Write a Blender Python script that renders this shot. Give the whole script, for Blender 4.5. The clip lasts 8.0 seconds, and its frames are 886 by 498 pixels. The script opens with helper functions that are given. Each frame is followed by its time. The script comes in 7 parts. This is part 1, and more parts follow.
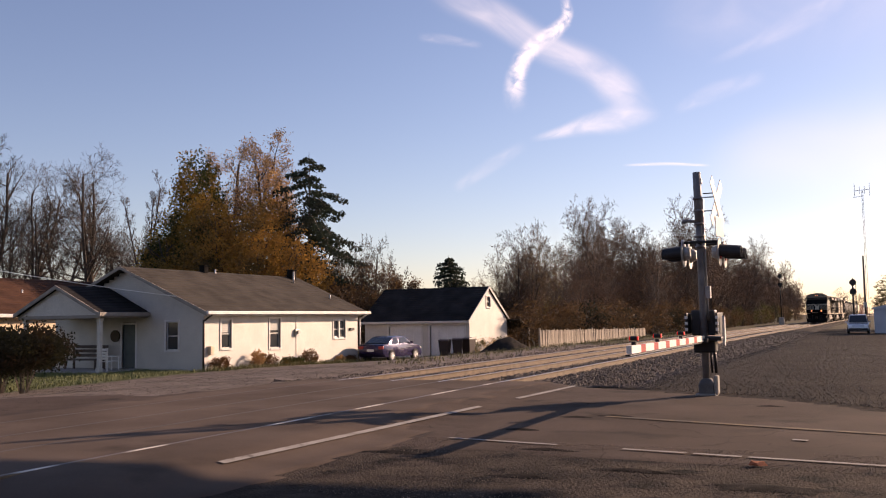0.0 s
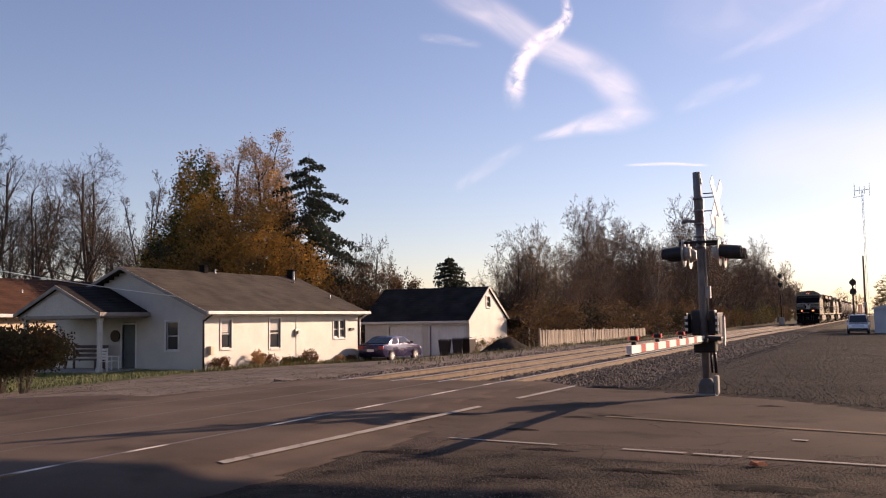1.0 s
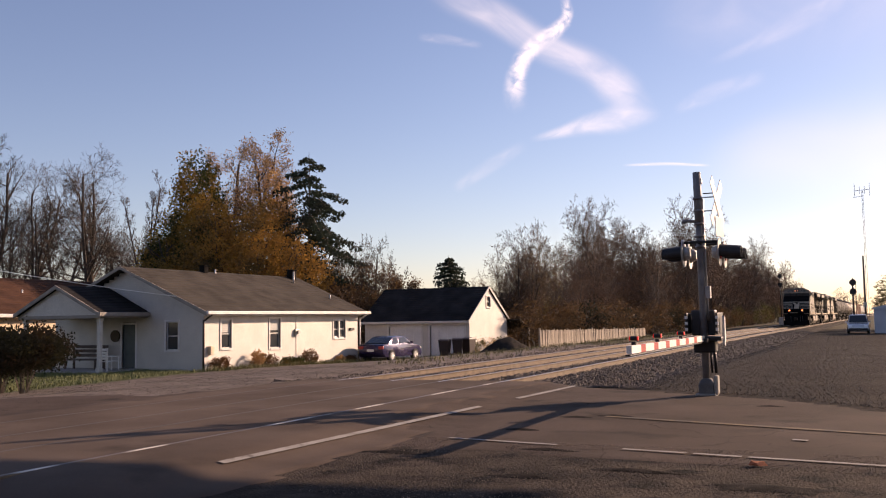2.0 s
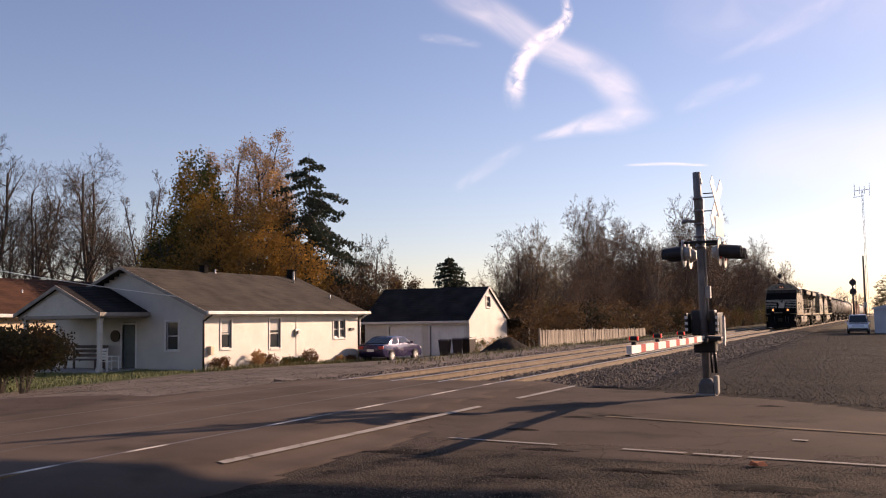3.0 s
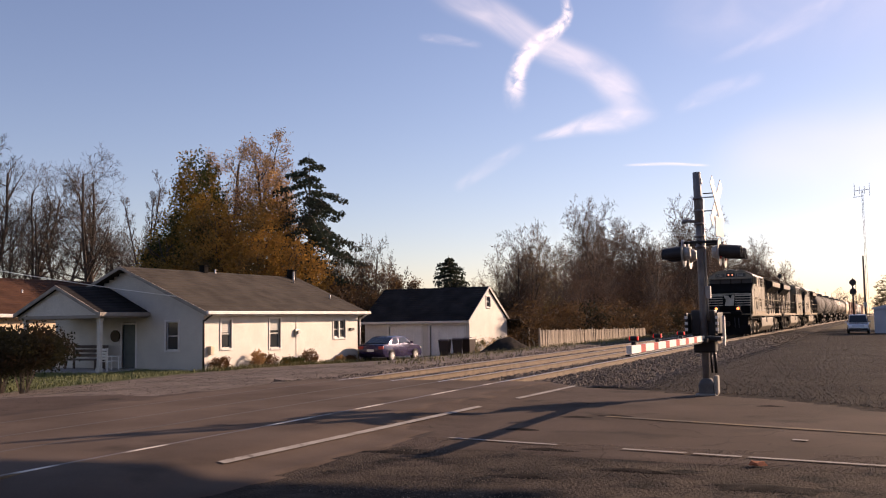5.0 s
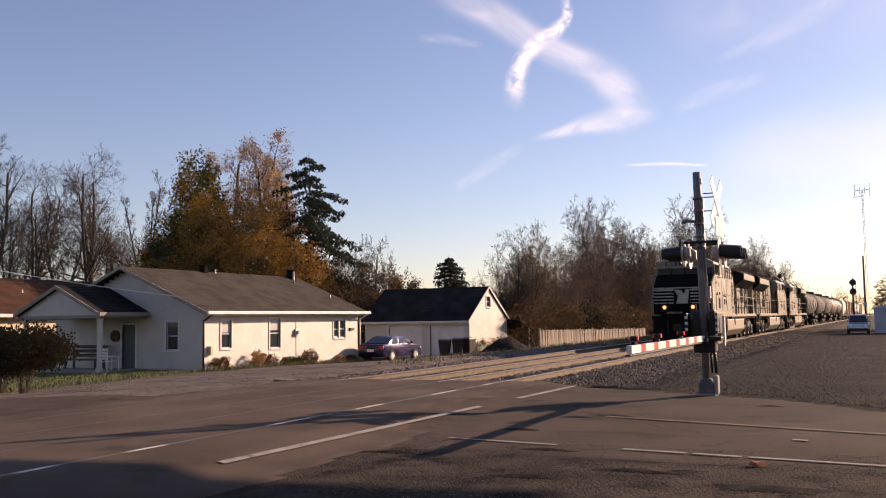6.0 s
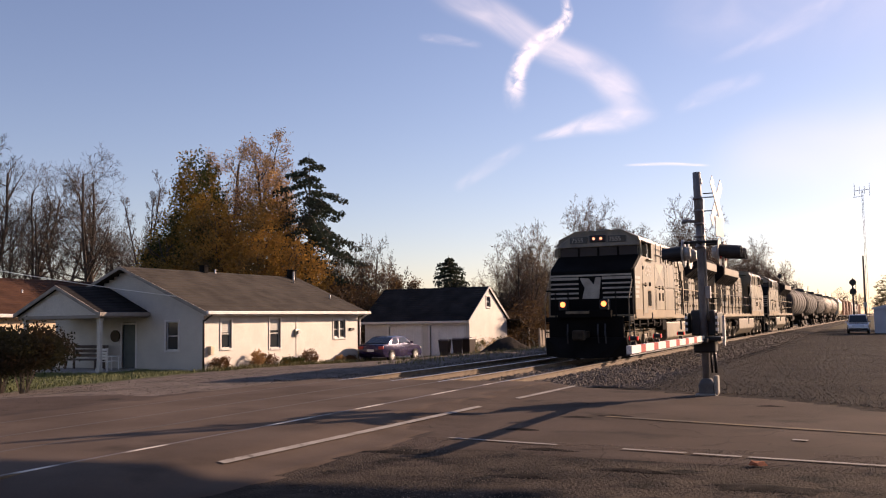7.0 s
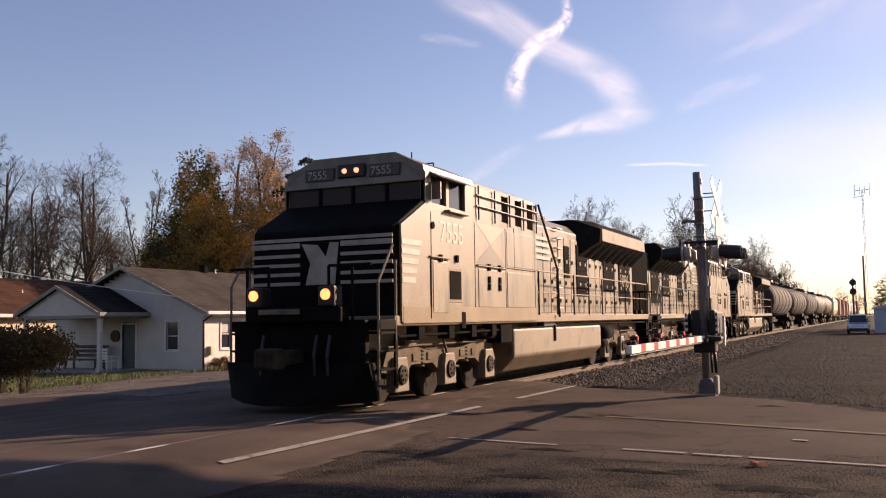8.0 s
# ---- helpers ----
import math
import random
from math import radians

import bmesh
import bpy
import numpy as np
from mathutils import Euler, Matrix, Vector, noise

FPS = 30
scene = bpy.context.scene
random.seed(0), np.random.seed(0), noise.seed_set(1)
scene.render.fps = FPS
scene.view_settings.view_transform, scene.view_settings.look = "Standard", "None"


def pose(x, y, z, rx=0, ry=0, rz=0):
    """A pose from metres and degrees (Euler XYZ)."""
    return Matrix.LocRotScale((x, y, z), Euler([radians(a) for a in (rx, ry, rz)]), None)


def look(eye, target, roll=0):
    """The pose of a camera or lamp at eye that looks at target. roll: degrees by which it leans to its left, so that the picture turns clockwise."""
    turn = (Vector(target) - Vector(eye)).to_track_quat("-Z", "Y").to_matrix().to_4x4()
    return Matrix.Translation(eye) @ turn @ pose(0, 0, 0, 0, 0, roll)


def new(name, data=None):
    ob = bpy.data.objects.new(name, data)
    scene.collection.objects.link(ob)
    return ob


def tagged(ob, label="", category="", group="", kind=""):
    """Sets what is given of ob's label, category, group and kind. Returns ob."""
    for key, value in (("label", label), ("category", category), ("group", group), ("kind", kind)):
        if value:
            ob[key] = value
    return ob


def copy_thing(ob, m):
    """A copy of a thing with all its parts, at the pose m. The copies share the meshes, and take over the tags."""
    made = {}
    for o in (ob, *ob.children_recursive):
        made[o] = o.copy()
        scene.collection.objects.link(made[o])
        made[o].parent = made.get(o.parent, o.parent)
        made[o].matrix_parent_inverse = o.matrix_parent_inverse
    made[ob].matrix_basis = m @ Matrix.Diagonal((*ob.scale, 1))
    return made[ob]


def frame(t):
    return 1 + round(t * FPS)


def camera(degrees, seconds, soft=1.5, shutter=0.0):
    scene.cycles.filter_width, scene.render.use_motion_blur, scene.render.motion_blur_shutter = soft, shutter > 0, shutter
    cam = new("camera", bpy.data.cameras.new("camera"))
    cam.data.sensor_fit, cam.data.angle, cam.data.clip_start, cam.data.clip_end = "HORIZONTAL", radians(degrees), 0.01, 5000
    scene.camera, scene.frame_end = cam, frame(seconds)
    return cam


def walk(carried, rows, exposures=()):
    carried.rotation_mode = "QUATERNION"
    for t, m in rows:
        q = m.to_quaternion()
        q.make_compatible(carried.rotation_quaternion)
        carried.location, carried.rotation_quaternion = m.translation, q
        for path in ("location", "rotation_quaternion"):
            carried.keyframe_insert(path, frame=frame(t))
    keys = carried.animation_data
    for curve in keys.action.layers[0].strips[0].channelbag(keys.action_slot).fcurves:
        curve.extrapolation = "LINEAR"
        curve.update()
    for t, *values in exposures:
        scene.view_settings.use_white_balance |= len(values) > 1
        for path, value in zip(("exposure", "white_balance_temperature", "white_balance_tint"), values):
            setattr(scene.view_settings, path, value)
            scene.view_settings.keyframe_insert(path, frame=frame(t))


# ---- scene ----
EYE = Vector((0.0, 0.0, 1.475))
YAW, PITCH, ROLL = radians(24.75), radians(4.427), -0.92
AIM = EYE + Vector((-math.sin(YAW) * math.cos(PITCH), math.cos(YAW) * math.cos(PITCH), math.sin(PITCH)))
cam = camera(51.73, 8.0, soft=1.15)
walk(cam, [(0.0, look(EYE, AIM, ROLL)), (8.0, look(EYE, AIM, ROLL))], [(0.0, 0.6, 7400, 35), (8.0, 0.6, 7400, 35)])

# ---- light ----
SUN_EL = radians(19)
SUN_AZ = radians(33)                      # from +Y towards +X
TO_SUN = Vector((math.sin(SUN_AZ) * math.cos(SUN_EL), math.cos(SUN_AZ) * math.cos(SUN_EL), math.sin(SUN_EL)))
world = bpy.data.worlds.new("world")
scene.world = world
world.use_nodes = True
wn = world.node_tree.nodes
wl = world.node_tree.links
sky = wn.new("ShaderNodeTexSky")
sky.sky_type = "NISHITA"
sky.sun_disc = False
sky.sun_elevation = SUN_EL
sky.sun_rotation = SUN_AZ
sky.air_density, sky.dust_density, sky.ozone_density = 1.0, 0.35, 3.0
wn["Background"].inputs["Strength"].default_value = 0.1
wl.new(sky.outputs["Color"], wn["Background"].inputs["Color"])
sun = new("sun", bpy.data.lights.new("sun", "SUN"))
sun.data.energy, sun.data.angle, sun.data.color = 5.0, radians(0.53), (1.0, 0.85, 0.61)
sun.matrix_world = look((0, 0, 60), Vector((0, 0, 60)) - TO_SUN)

# ---- mesh helpers ----


def bm_new():
    return bmesh.new()


def box(bm, x0, x1, y0, y1, z0, z1, bevel=0.0, mat=0):
    vs = [bm.verts.new((x, y, z)) for x in (x0, x1) for y in (y0, y1) for z in (z0, z1)]
    fs = [bm.faces.new([vs[i] for i in q]) for q in ((0, 1, 3, 2), (4, 6, 7, 5), (0, 4, 5, 1), (2, 3, 7, 6), (0, 2, 6, 4), (1, 5, 7, 3))]
    for f in fs:
        f.material_index = mat
    if bevel:
        es = list({e for f in fs for e in f.edges})
        bmesh.ops.bevel(bm, geom=es, offset=bevel, segments=2, affect="EDGES", profile=0.5)
    return vs


def tube(bm, p0, p1, r0, r1=None, seg=10, caps=True, mat=0):
    p0, p1 = Vector(p0), Vector(p1)
    r1 = r0 if r1 is None else r1
    d = (p1 - p0).normalized()
    u = d.orthogonal().normalized()
    v = d.cross(u)
    a = [bm.verts.new(p0 + r0 * (math.cos(6.28319 * i / seg) * u + math.sin(6.28319 * i / seg) * v)) for i in range(seg)]
    b = [bm.verts.new(p1 + r1 * (math.cos(6.28319 * i / seg) * u + math.sin(6.28319 * i / seg) * v)) for i in range(seg)]
    for i in range(seg):
        f = bm.faces.new((a[i], a[(i + 1) % seg], b[(i + 1) % seg], b[i]))
        f.material_index, f.smooth = mat, seg > 6
    if caps:
        bm.faces.new(a[::-1]).material_index = mat
        bm.faces.new(b).material_index = mat


def rod(bm, pts, r, seg=6):
    for p, q in zip(pts[:-1], pts[1:]):
        tube(bm, p, q, r, r, seg)


def prism(bm, prof, axis, a, b, mat=0, bevel=0.0):
    """A closed outline swept along an axis: prof in the two other axes, in the order x, y, z."""
    def put(p, t):
        return {"x": (t, p[0], p[1]), "y": (p[0], t, p[1]), "z": (p[0], p[1], t)}[axis]
    va = [bm.verts.new(put(p, a)) for p in prof]
    vb = [bm.verts.new(put(p, b)) for p in prof]
    n = len(prof)
    fs = [bm.faces.new(va), bm.faces.new(vb[::-1])]
    for i in range(n):
        fs.append(bm.faces.new((va[i], vb[i], vb[(i + 1) % n], va[(i + 1) % n])))
    for f in fs:
        f.material_index = mat
    if bevel:
        bmesh.ops.bevel(bm, geom=list({e for f in fs for e in f.edges}), offset=bevel, segments=2, affect="EDGES", profile=0.5)
    bmesh.ops.recalc_face_normals(bm, faces=[f for f in bm.faces if f.is_valid])


def hull(bm, pts, mat=0, bevel=0.0):
    vs = [bm.verts.new(p) for p in pts]
    r = bmesh.ops.convex_hull(bm, input=vs)
    bad = [v for v in r["geom_interior"] if isinstance(v, bmesh.types.BMVert)]
    if bad:
        bmesh.ops.delete(bm, geom=bad, context="VERTS")
    fs = [f for f in r["geom"] if isinstance(f, bmesh.types.BMFace)]
    for f in fs:
        f.material_index = mat
    es = list({e for f in fs for e in f.edges})
    d = bmesh.ops.dissolve_limit(bm, angle_limit=0.02, use_dissolve_boundaries=False, verts=list({v for f in fs for v in f.verts}), edges=es)
    if bevel:
        fs = d["region"]
        es = list({e for f in fs if f.is_valid for e in f.edges})
        bmesh.ops.bevel(bm, geom=es, offset=bevel, segments=2, affect="EDGES", profile=0.5)


def mesh_of(bm, name, mats):
    me = bpy.data.meshes.new(name)
    bm.to_mesh(me)
    bm.free()
    for m in mats if isinstance(mats, (list, tuple)) else [mats]:
        me.materials.append(m)
    return me


def thing(name, label, category, m=None, group="", kind=""):
    ob = new(name)
    ob.empty_display_size = 0.2
    if m is not None:
        ob.matrix_basis = m
    return tagged(ob, label, category, group, kind)


def part(name, bm, mats, parent, label="", kind="", m=None):
    ob = new(name, bm if isinstance(bm, bpy.types.Mesh) else mesh_of(bm, name, mats))
    ob.parent = parent
    if m is not None:
        ob.matrix_basis = m
    return tagged(ob, label, kind=kind)


def solid(name, bm, mats, label, category, m=None, group="", kind=""):
    ob = new(name, mesh_of(bm, name, mats))
    if m is not None:
        ob.matrix_basis = m
    return tagged(ob, label, category, group, kind)


# ---- materials ----


def surf(name, c1, c2, rough=0.8, metal=0.0, scale=2.0, fine=40.0, bump=0.15, dist=0.01, streak=(1, 1, 1), rvar=0.1, spots=None, rand=0.0, spec=0.5, cracks=None):
    """A two-scale surface: broad mottling from c1 to c2, fine grain in colour, gloss and relief."""
    m = bpy.data.materials.new(name)
    m.use_nodes = True
    n, l = m.node_tree.nodes, m.node_tree.links
    b = n["Principled BSDF"]
    co = n.new("ShaderNodeTexCoord")
    mp = n.new("ShaderNodeMapping")
    mp.inputs["Scale"].default_value = streak
    l.new(co.outputs["Object"], mp.inputs["Vector"])
    a = n.new("ShaderNodeTexNoise")
    a.inputs["Scale"].default_value, a.inputs["Detail"].default_value = scale, 5
    f = n.new("ShaderNodeTexNoise")
    f.inputs["Scale"].default_value, f.inputs["Detail"].default_value = fine, 3
    l.new(mp.outputs["Vector"], a.inputs["Vector"])
    l.new(co.outputs["Object"], f.inputs["Vector"])
    r = n.new("ShaderNodeMapRange")
    r.inputs["From Min"].default_value, r.inputs["From Max"].default_value = 0.32, 0.68
    l.new(a.outputs["Fac"], r.inputs["Value"])
    mix = n.new("ShaderNodeMix")
    mix.data_type = "RGBA"
    mix.inputs["A"].default_value, mix.inputs["B"].default_value = (*c1, 1), (*c2, 1)
    l.new(r.outputs["Result"], mix.inputs["Factor"])
    col = mix.outputs["Result"]
    g = n.new("ShaderNodeMapRange")
    g.inputs["From Min"].default_value, g.inputs["From Max"].default_value = 0.25, 0.75
    g.inputs["To Min"].default_value, g.inputs["To Max"].default_value = 0.78, 1.22
    l.new(f.outputs["Fac"], g.inputs["Value"])
    mul = n.new("ShaderNodeVectorMath")
    mul.operation = "SCALE"
    l.new(col, mul.inputs[0])
    l.new(g.outputs["Result"], mul.inputs["Scale"])
    col = mul.outputs["Vector"]
    if rand:
        oi = n.new("ShaderNodeObjectInfo")
        rr = n.new("ShaderNodeMapRange")
        rr.inputs["To Min"].default_value, rr.inputs["To Max"].default_value = 1 - rand, 1 + rand
        l.new(oi.outputs["Random"], rr.inputs["Value"])
        m2 = n.new("ShaderNodeVectorMath")
        m2.operation = "SCALE"
        l.new(col, m2.inputs[0])
        l.new(rr.outputs["Result"], m2.inputs["Scale"])
        col = m2.outputs["Vector"]
    if spots:
        c3, sc, lo, hi = spots
        s = n.new("ShaderNodeTexNoise")
        s.inputs["Scale"].default_value, s.inputs["Detail"].default_value = sc, 6
        l.new(mp.outputs["Vector"], s.inputs["Vector"])
        sr = n.new("ShaderNodeMapRange")
        sr.inputs["From Min"].default_value, sr.inputs["From Max"].default_value = lo, hi
        l.new(s.outputs["Fac"], sr.inputs["Value"])
        sm = n.new("ShaderNodeMix")
        sm.data_type = "RGBA"
        l.new(sr.outputs["Result"], sm.inputs["Factor"])
        l.new(col, sm.inputs["A"])
        sm.inputs["B"].default_value = (*c3, 1)
        col = sm.outputs["Result"]
    if cracks:
        sc, w = cracks
        wv = n.new("ShaderNodeVectorMath")
        wv.operation = "MULTIPLY_ADD"
        l.new(a.outputs["Color"], wv.inputs[0])
        wv.inputs[1].default_value = (3.0, 3.0, 0)
        l.new(co.outputs["Object"], wv.inputs[2])
        vo = n.new("ShaderNodeTexVoronoi")
        vo.feature = "DISTANCE_TO_EDGE"
        vo.inputs["Scale"].default_value = sc
        l.new(wv.outputs["Vector"], vo.inputs["Vector"])
        vr = n.new("ShaderNodeMapRange")
        vr.inputs["From Min"].default_value, vr.inputs["From Max"].default_value = w * 0.4, w
        vr.inputs["To Min"].default_value, vr.inputs["To Max"].default_value = 0.6, 1.0
        l.new(vo.outputs["Distance"], vr.inputs["Value"])
        cm = n.new("ShaderNodeVectorMath")
        cm.operation = "SCALE"
        l.new(col, cm.inputs[0])
        l.new(vr.outputs["Result"], cm.inputs["Scale"])
        col = cm.outputs["Vector"]
    l.new(col, b.inputs["Base Color"])
    q = n.new("ShaderNodeMapRange")
    q.inputs["To Min"].default_value, q.inputs["To Max"].default_value = max(0, rough - rvar), min(1, rough + rvar)
    l.new(f.outputs["Fac"], q.inputs["Value"])
    l.new(q.outputs["Result"], b.inputs["Roughness"])
    b.inputs["Metallic"].default_value = metal
    b.inputs["Specular IOR Level"].default_value = spec
    if bump:
        bp = n.new("ShaderNodeBump")
        bp.inputs["Strength"].default_value, bp.inputs["Distance"].default_value = bump, dist
        l.new(f.outputs["Fac"], bp.inputs["Height"])
        l.new(bp.outputs["Normal"], b.inputs["Normal"])
    return m


def glow(name, col, strength):
    m = bpy.data.materials.new(name)
    m.use_nodes = True
    b = m.node_tree.nodes["Principled BSDF"]
    b.inputs["Base Color"].default_value = (*col, 1)
    b.inputs["Emission Color"].default_value = (*col, 1)
    b.inputs["Emission Strength"].default_value = strength
    return m


ASPHALT = surf("asphalt", (0.06, 0.044, 0.035), (0.096, 0.071, 0.057), 0.9, 0, 0.5, 90, 0.5, 0.01, spots=((0.03, 0.025, 0.021), 0.9, 0.58, 0.75), cracks=(0.35, 0.005), spec=0.08)
CROSS_ASPHALT = surf("crossing_asphalt", (0.076, 0.056, 0.044), (0.13, 0.097, 0.077), 0.95, 0, 0.5, 80, 0.4, 0.008, spots=((0.05, 0.038, 0.031), 0.8, 0.58, 0.75), spec=0.08)
ROUGH_LOT = surf("rough_asphalt", (0.03, 0.023, 0.018), (0.07, 0.054, 0.042), 0.95, 0, 1.8, 30, 1.0, 0.035, spots=((0.011, 0.009, 0.008), 1.7, 0.54, 0.64), cracks=(0.8, 0.02), spec=0.08)
GRAVEL = surf("gravel", (0.12, 0.099, 0.085), (0.2, 0.166, 0.143), 1.0, 0, 0.7, 22, 1.0, 0.04, spots=((0.05, 0.043, 0.036), 5.0, 0.55, 0.7), spec=0.08)
DARK_GRAVEL = surf("dark_gravel", (0.021, 0.017, 0.0145), (0.046, 0.038, 0.032), 0.95, 0, 0.4, 14, 1.0, 0.06, spots=((0.02, 0.017, 0.015), 3.0, 0.55, 0.7), spec=0.05)
BALLAST = surf("ballast", (0.05, 0.042, 0.036), (0.095, 0.08, 0.067), 0.95, 0, 1.0, 16, 1.0, 0.08, spots=((0.02, 0.017, 0.014), 8.0, 0.5, 0.65), spec=0.05)
STONE = surf("ballast_stone", (0.1, 0.084, 0.071), (0.24, 0.2, 0.165), 0.9, 0, 6.0, 60, 0.4, 0.01, spec=0.2)
EARTH = surf("earth", (0.07, 0.055, 0.035), (0.12, 0.095, 0.06), 0.95, 0, 0.3, 12, 0.8, 0.05, spots=((0.06, 0.07, 0.025), 0.5, 0.5, 0.65), spec=0.08)
GRASS_SOIL = surf("lawn_soil", (0.05, 0.062, 0.017), (0.085, 0.085, 0.028), 0.95, 0, 0.8, 25, 0.8, 0.04)
GRASS = surf("grass_blades", (0.075, 0.1, 0.02), (0.12, 0.125, 0.035), 0.7, 0, 0.6, 20, 0)
RAIL_TOP = surf("rail_head", (0.45, 0.41, 0.37), (0.32, 0.29, 0.26), 0.34, 0.9, 3, 60, 0.05)
RAIL_DULL = surf("dull_rail_head", (0.05, 0.04, 0.033), (0.085, 0.068, 0.056), 0.7, 0.2, 0.8, 60, 0.05)
# The pale spots are glints painted into a dull head.
RAIL_GLINTS = surf("glinting_rail_head", (0.08, 0.065, 0.052), (0.13, 0.105, 0.085), 0.5, 0.3, 0.8, 60, 0.05, spots=((0.75, 0.68, 0.58), 0.55, 0.5, 0.58))
RAIL_SIDE = surf("rail_rust", (0.12, 0.085, 0.055), (0.18, 0.128, 0.082), 0.85, 0.1, 4, 60, 0.3)
TIE = surf("tie_wood", (0.07, 0.053, 0.038), (0.13, 0.098, 0.07), 0.9, 0, 3, 40, 0.6, 0.02, streak=(1, 6, 6))
CROSS_PANEL = surf("crossing_board", (0.1, 0.075, 0.055), (0.17, 0.125, 0.09), 0.9, 0, 1.0, 40, 0.5, 0.01, streak=(6, 1, 1))
WHITE_LINE = surf("road_paint_white", (0.32, 0.295, 0.265), (0.2, 0.18, 0.16), 0.8, 0, 2.5, 60, 0.3, 0.004, spots=((0.09, 0.075, 0.062), 5, 0.6, 0.72))
YELLOW_LINE = surf("road_paint_yellow", (0.17, 0.11, 0.04), (0.12, 0.08, 0.038), 0.8, 0, 2.5, 60, 0.3, 0.004, spots=((0.065, 0.052, 0.042), 4, 0.48, 0.6))
SIDING = surf("white_siding", (0.55, 0.508, 0.448), (0.48, 0.443, 0.39), 0.55, 0, 1.2, 30, 0.08, 0.003)
TRIM = surf("white_trim", (0.66, 0.63, 0.59), (0.56, 0.53, 0.5), 0.5, 0, 2, 40, 0.05)
# Trim with the shade of the house front put into its grey-tan.
SHADED_TRIM = surf("shaded_trim", (0.3, 0.26, 0.22), (0.22, 0.19, 0.16), 0.7, 0, 2, 40, 0.1)
SHINGLE = surf("grey_shingle", (0.04, 0.034, 0.028), (0.068, 0.058, 0.048), 0.95, 0, 1.0, 30, 0.6, 0.01, rand=0.1, spec=0.1)
SHINGLE_DARK = surf("dark_shingle", (0.016, 0.014, 0.014), (0.03, 0.027, 0.026), 0.95, 0, 1.0, 30, 0.6, 0.01, rand=0.1, spec=0.1)
SHINGLE_BROWN = surf("brown_shingle", (0.055, 0.027, 0.018), (0.095, 0.046, 0.029), 0.95, 0, 1.2, 25, 0.6, 0.01, rand=0.15, spec=0.1)
CREAM = surf("cream_wall", (0.72, 0.56, 0.38), (0.62, 0.48, 0.32), 0.7, 0, 1.2, 30, 0.1)
CONCRETE = surf("concrete", (0.4, 0.37, 0.33), (0.28, 0.26, 0.23), 0.9, 0, 2, 40, 0.4)
DOOR_DARK = surf("dark_door", (0.03, 0.045, 0.045), (0.045, 0.06, 0.06), 0.5, 0, 3, 40, 0.05)
GARAGE_DOOR = surf("garage_door_paint", (0.7, 0.68, 0.66), (0.6, 0.58, 0.57), 0.55, 0, 1.5, 40, 0.05)
BLACK_METAL = surf("black_metal", (0.012, 0.012, 0.013), (0.025, 0.024, 0.024), 0.5, 0.2, 3, 40, 0.1)
VENT_BLACK = surf("matt_black", (0.008, 0.007, 0.007), (0.016, 0.014, 0.013), 0.95, 0, 3, 40, 0.1, spec=0.05)
GALV = surf("galvanised_steel", (0.5, 0.49, 0.47), (0.36, 0.35, 0.33), 0.5, 0.5, 4, 50, 0.1)
GREY_PAINT = surf("grey_mast_paint", (0.16, 0.15, 0.15), (0.24, 0.23, 0.22), 0.6, 0.2, 5, 60, 0.15)
WHITE_PAINT = surf("white_sign_paint", (0.85, 0.83, 0.78), (0.76, 0.73, 0.68), 0.5, 0, 4, 50, 0.05)
RED_PAINT = surf("red_reflector", (0.5, 0.03, 0.02), (0.4, 0.025, 0.02), 0.4, 0, 4, 50, 0.05)
FENCE_WOOD = surf("weathered_fence", (0.42, 0.35, 0.27), (0.3, 0.245, 0.19), 0.9, 0, 2, 30, 0.4, 0.006, streak=(8, 8, 1), rand=0.2)
GLASS = bpy.data.materials.new("window_glass")
GLASS.use_nodes = True
_g = GLASS.node_tree.nodes["Principled BSDF"]
_g.inputs["Base Color"].default_value = (0.03, 0.035, 0.04, 1)
_g.inputs["Roughness"].default_value = 0.06
BARK = surf("bark", (0.05, 0.038, 0.03), (0.1, 0.075, 0.058), 0.95, 0, 3, 20, 0.7, 0.03, streak=(4, 4, 1))
TWIG = surf("twigs", (0.085, 0.06, 0.043), (0.15, 0.11, 0.08), 0.9, 0, 0.5, 10, 0)
TWIG_RED = surf("russet_twigs", (0.12, 0.068, 0.04), (0.18, 0.105, 0.06), 0.9, 0, 0.5, 10, 0)


def leaf_mat(name, c1, c2, c3, lo=0.5):
    m = surf(name, c1, c2, 0.6, 0, 0.35, 3.0, 0, spots=(c3, 0.5, lo, lo + 0.1))
    n, l = m.node_tree.nodes, m.node_tree.links
    b = n["Principled BSDF"]
    t = n.new("ShaderNodeBsdfTranslucent")
    l.new(b.inputs["Base Color"].links[0].from_socket, t.inputs["Color"])
    ms = n.new("ShaderNodeMixShader")
    ms.inputs["Fac"].default_value = 0.5
    l.new(b.outputs["BSDF"], ms.inputs[1])
    l.new(t.outputs["BSDF"], ms.inputs[2])
    l.new(ms.outputs["Shader"], n["Material Output"].inputs["Surface"])
    return m


LEAF_GOLD = leaf_mat("golden_leaves", (0.33, 0.17, 0.032), (0.42, 0.22, 0.045), (0.16, 0.1, 0.03))
LEAF_TAN = leaf_mat("tan_leaves", (0.46, 0.28, 0.13), (0.38, 0.22, 0.09), (0.3, 0.19, 0.1))
LEAF_GREEN = leaf_mat("green_leaves", (0.04, 0.052, 0.014), (0.085, 0.08, 0.02), (0.3, 0.18, 0.035))
LEAF_MIX = leaf_mat("green_and_gold_leaves", (0.035, 0.05, 0.013), (0.085, 0.08, 0.02), (0.33, 0.19, 0.035), 0.45)
LEAF_BROWN = leaf_mat("brown_leaves", (0.11, 0.065, 0.03), (0.15, 0.09, 0.04), (0.06, 0.04, 0.02))
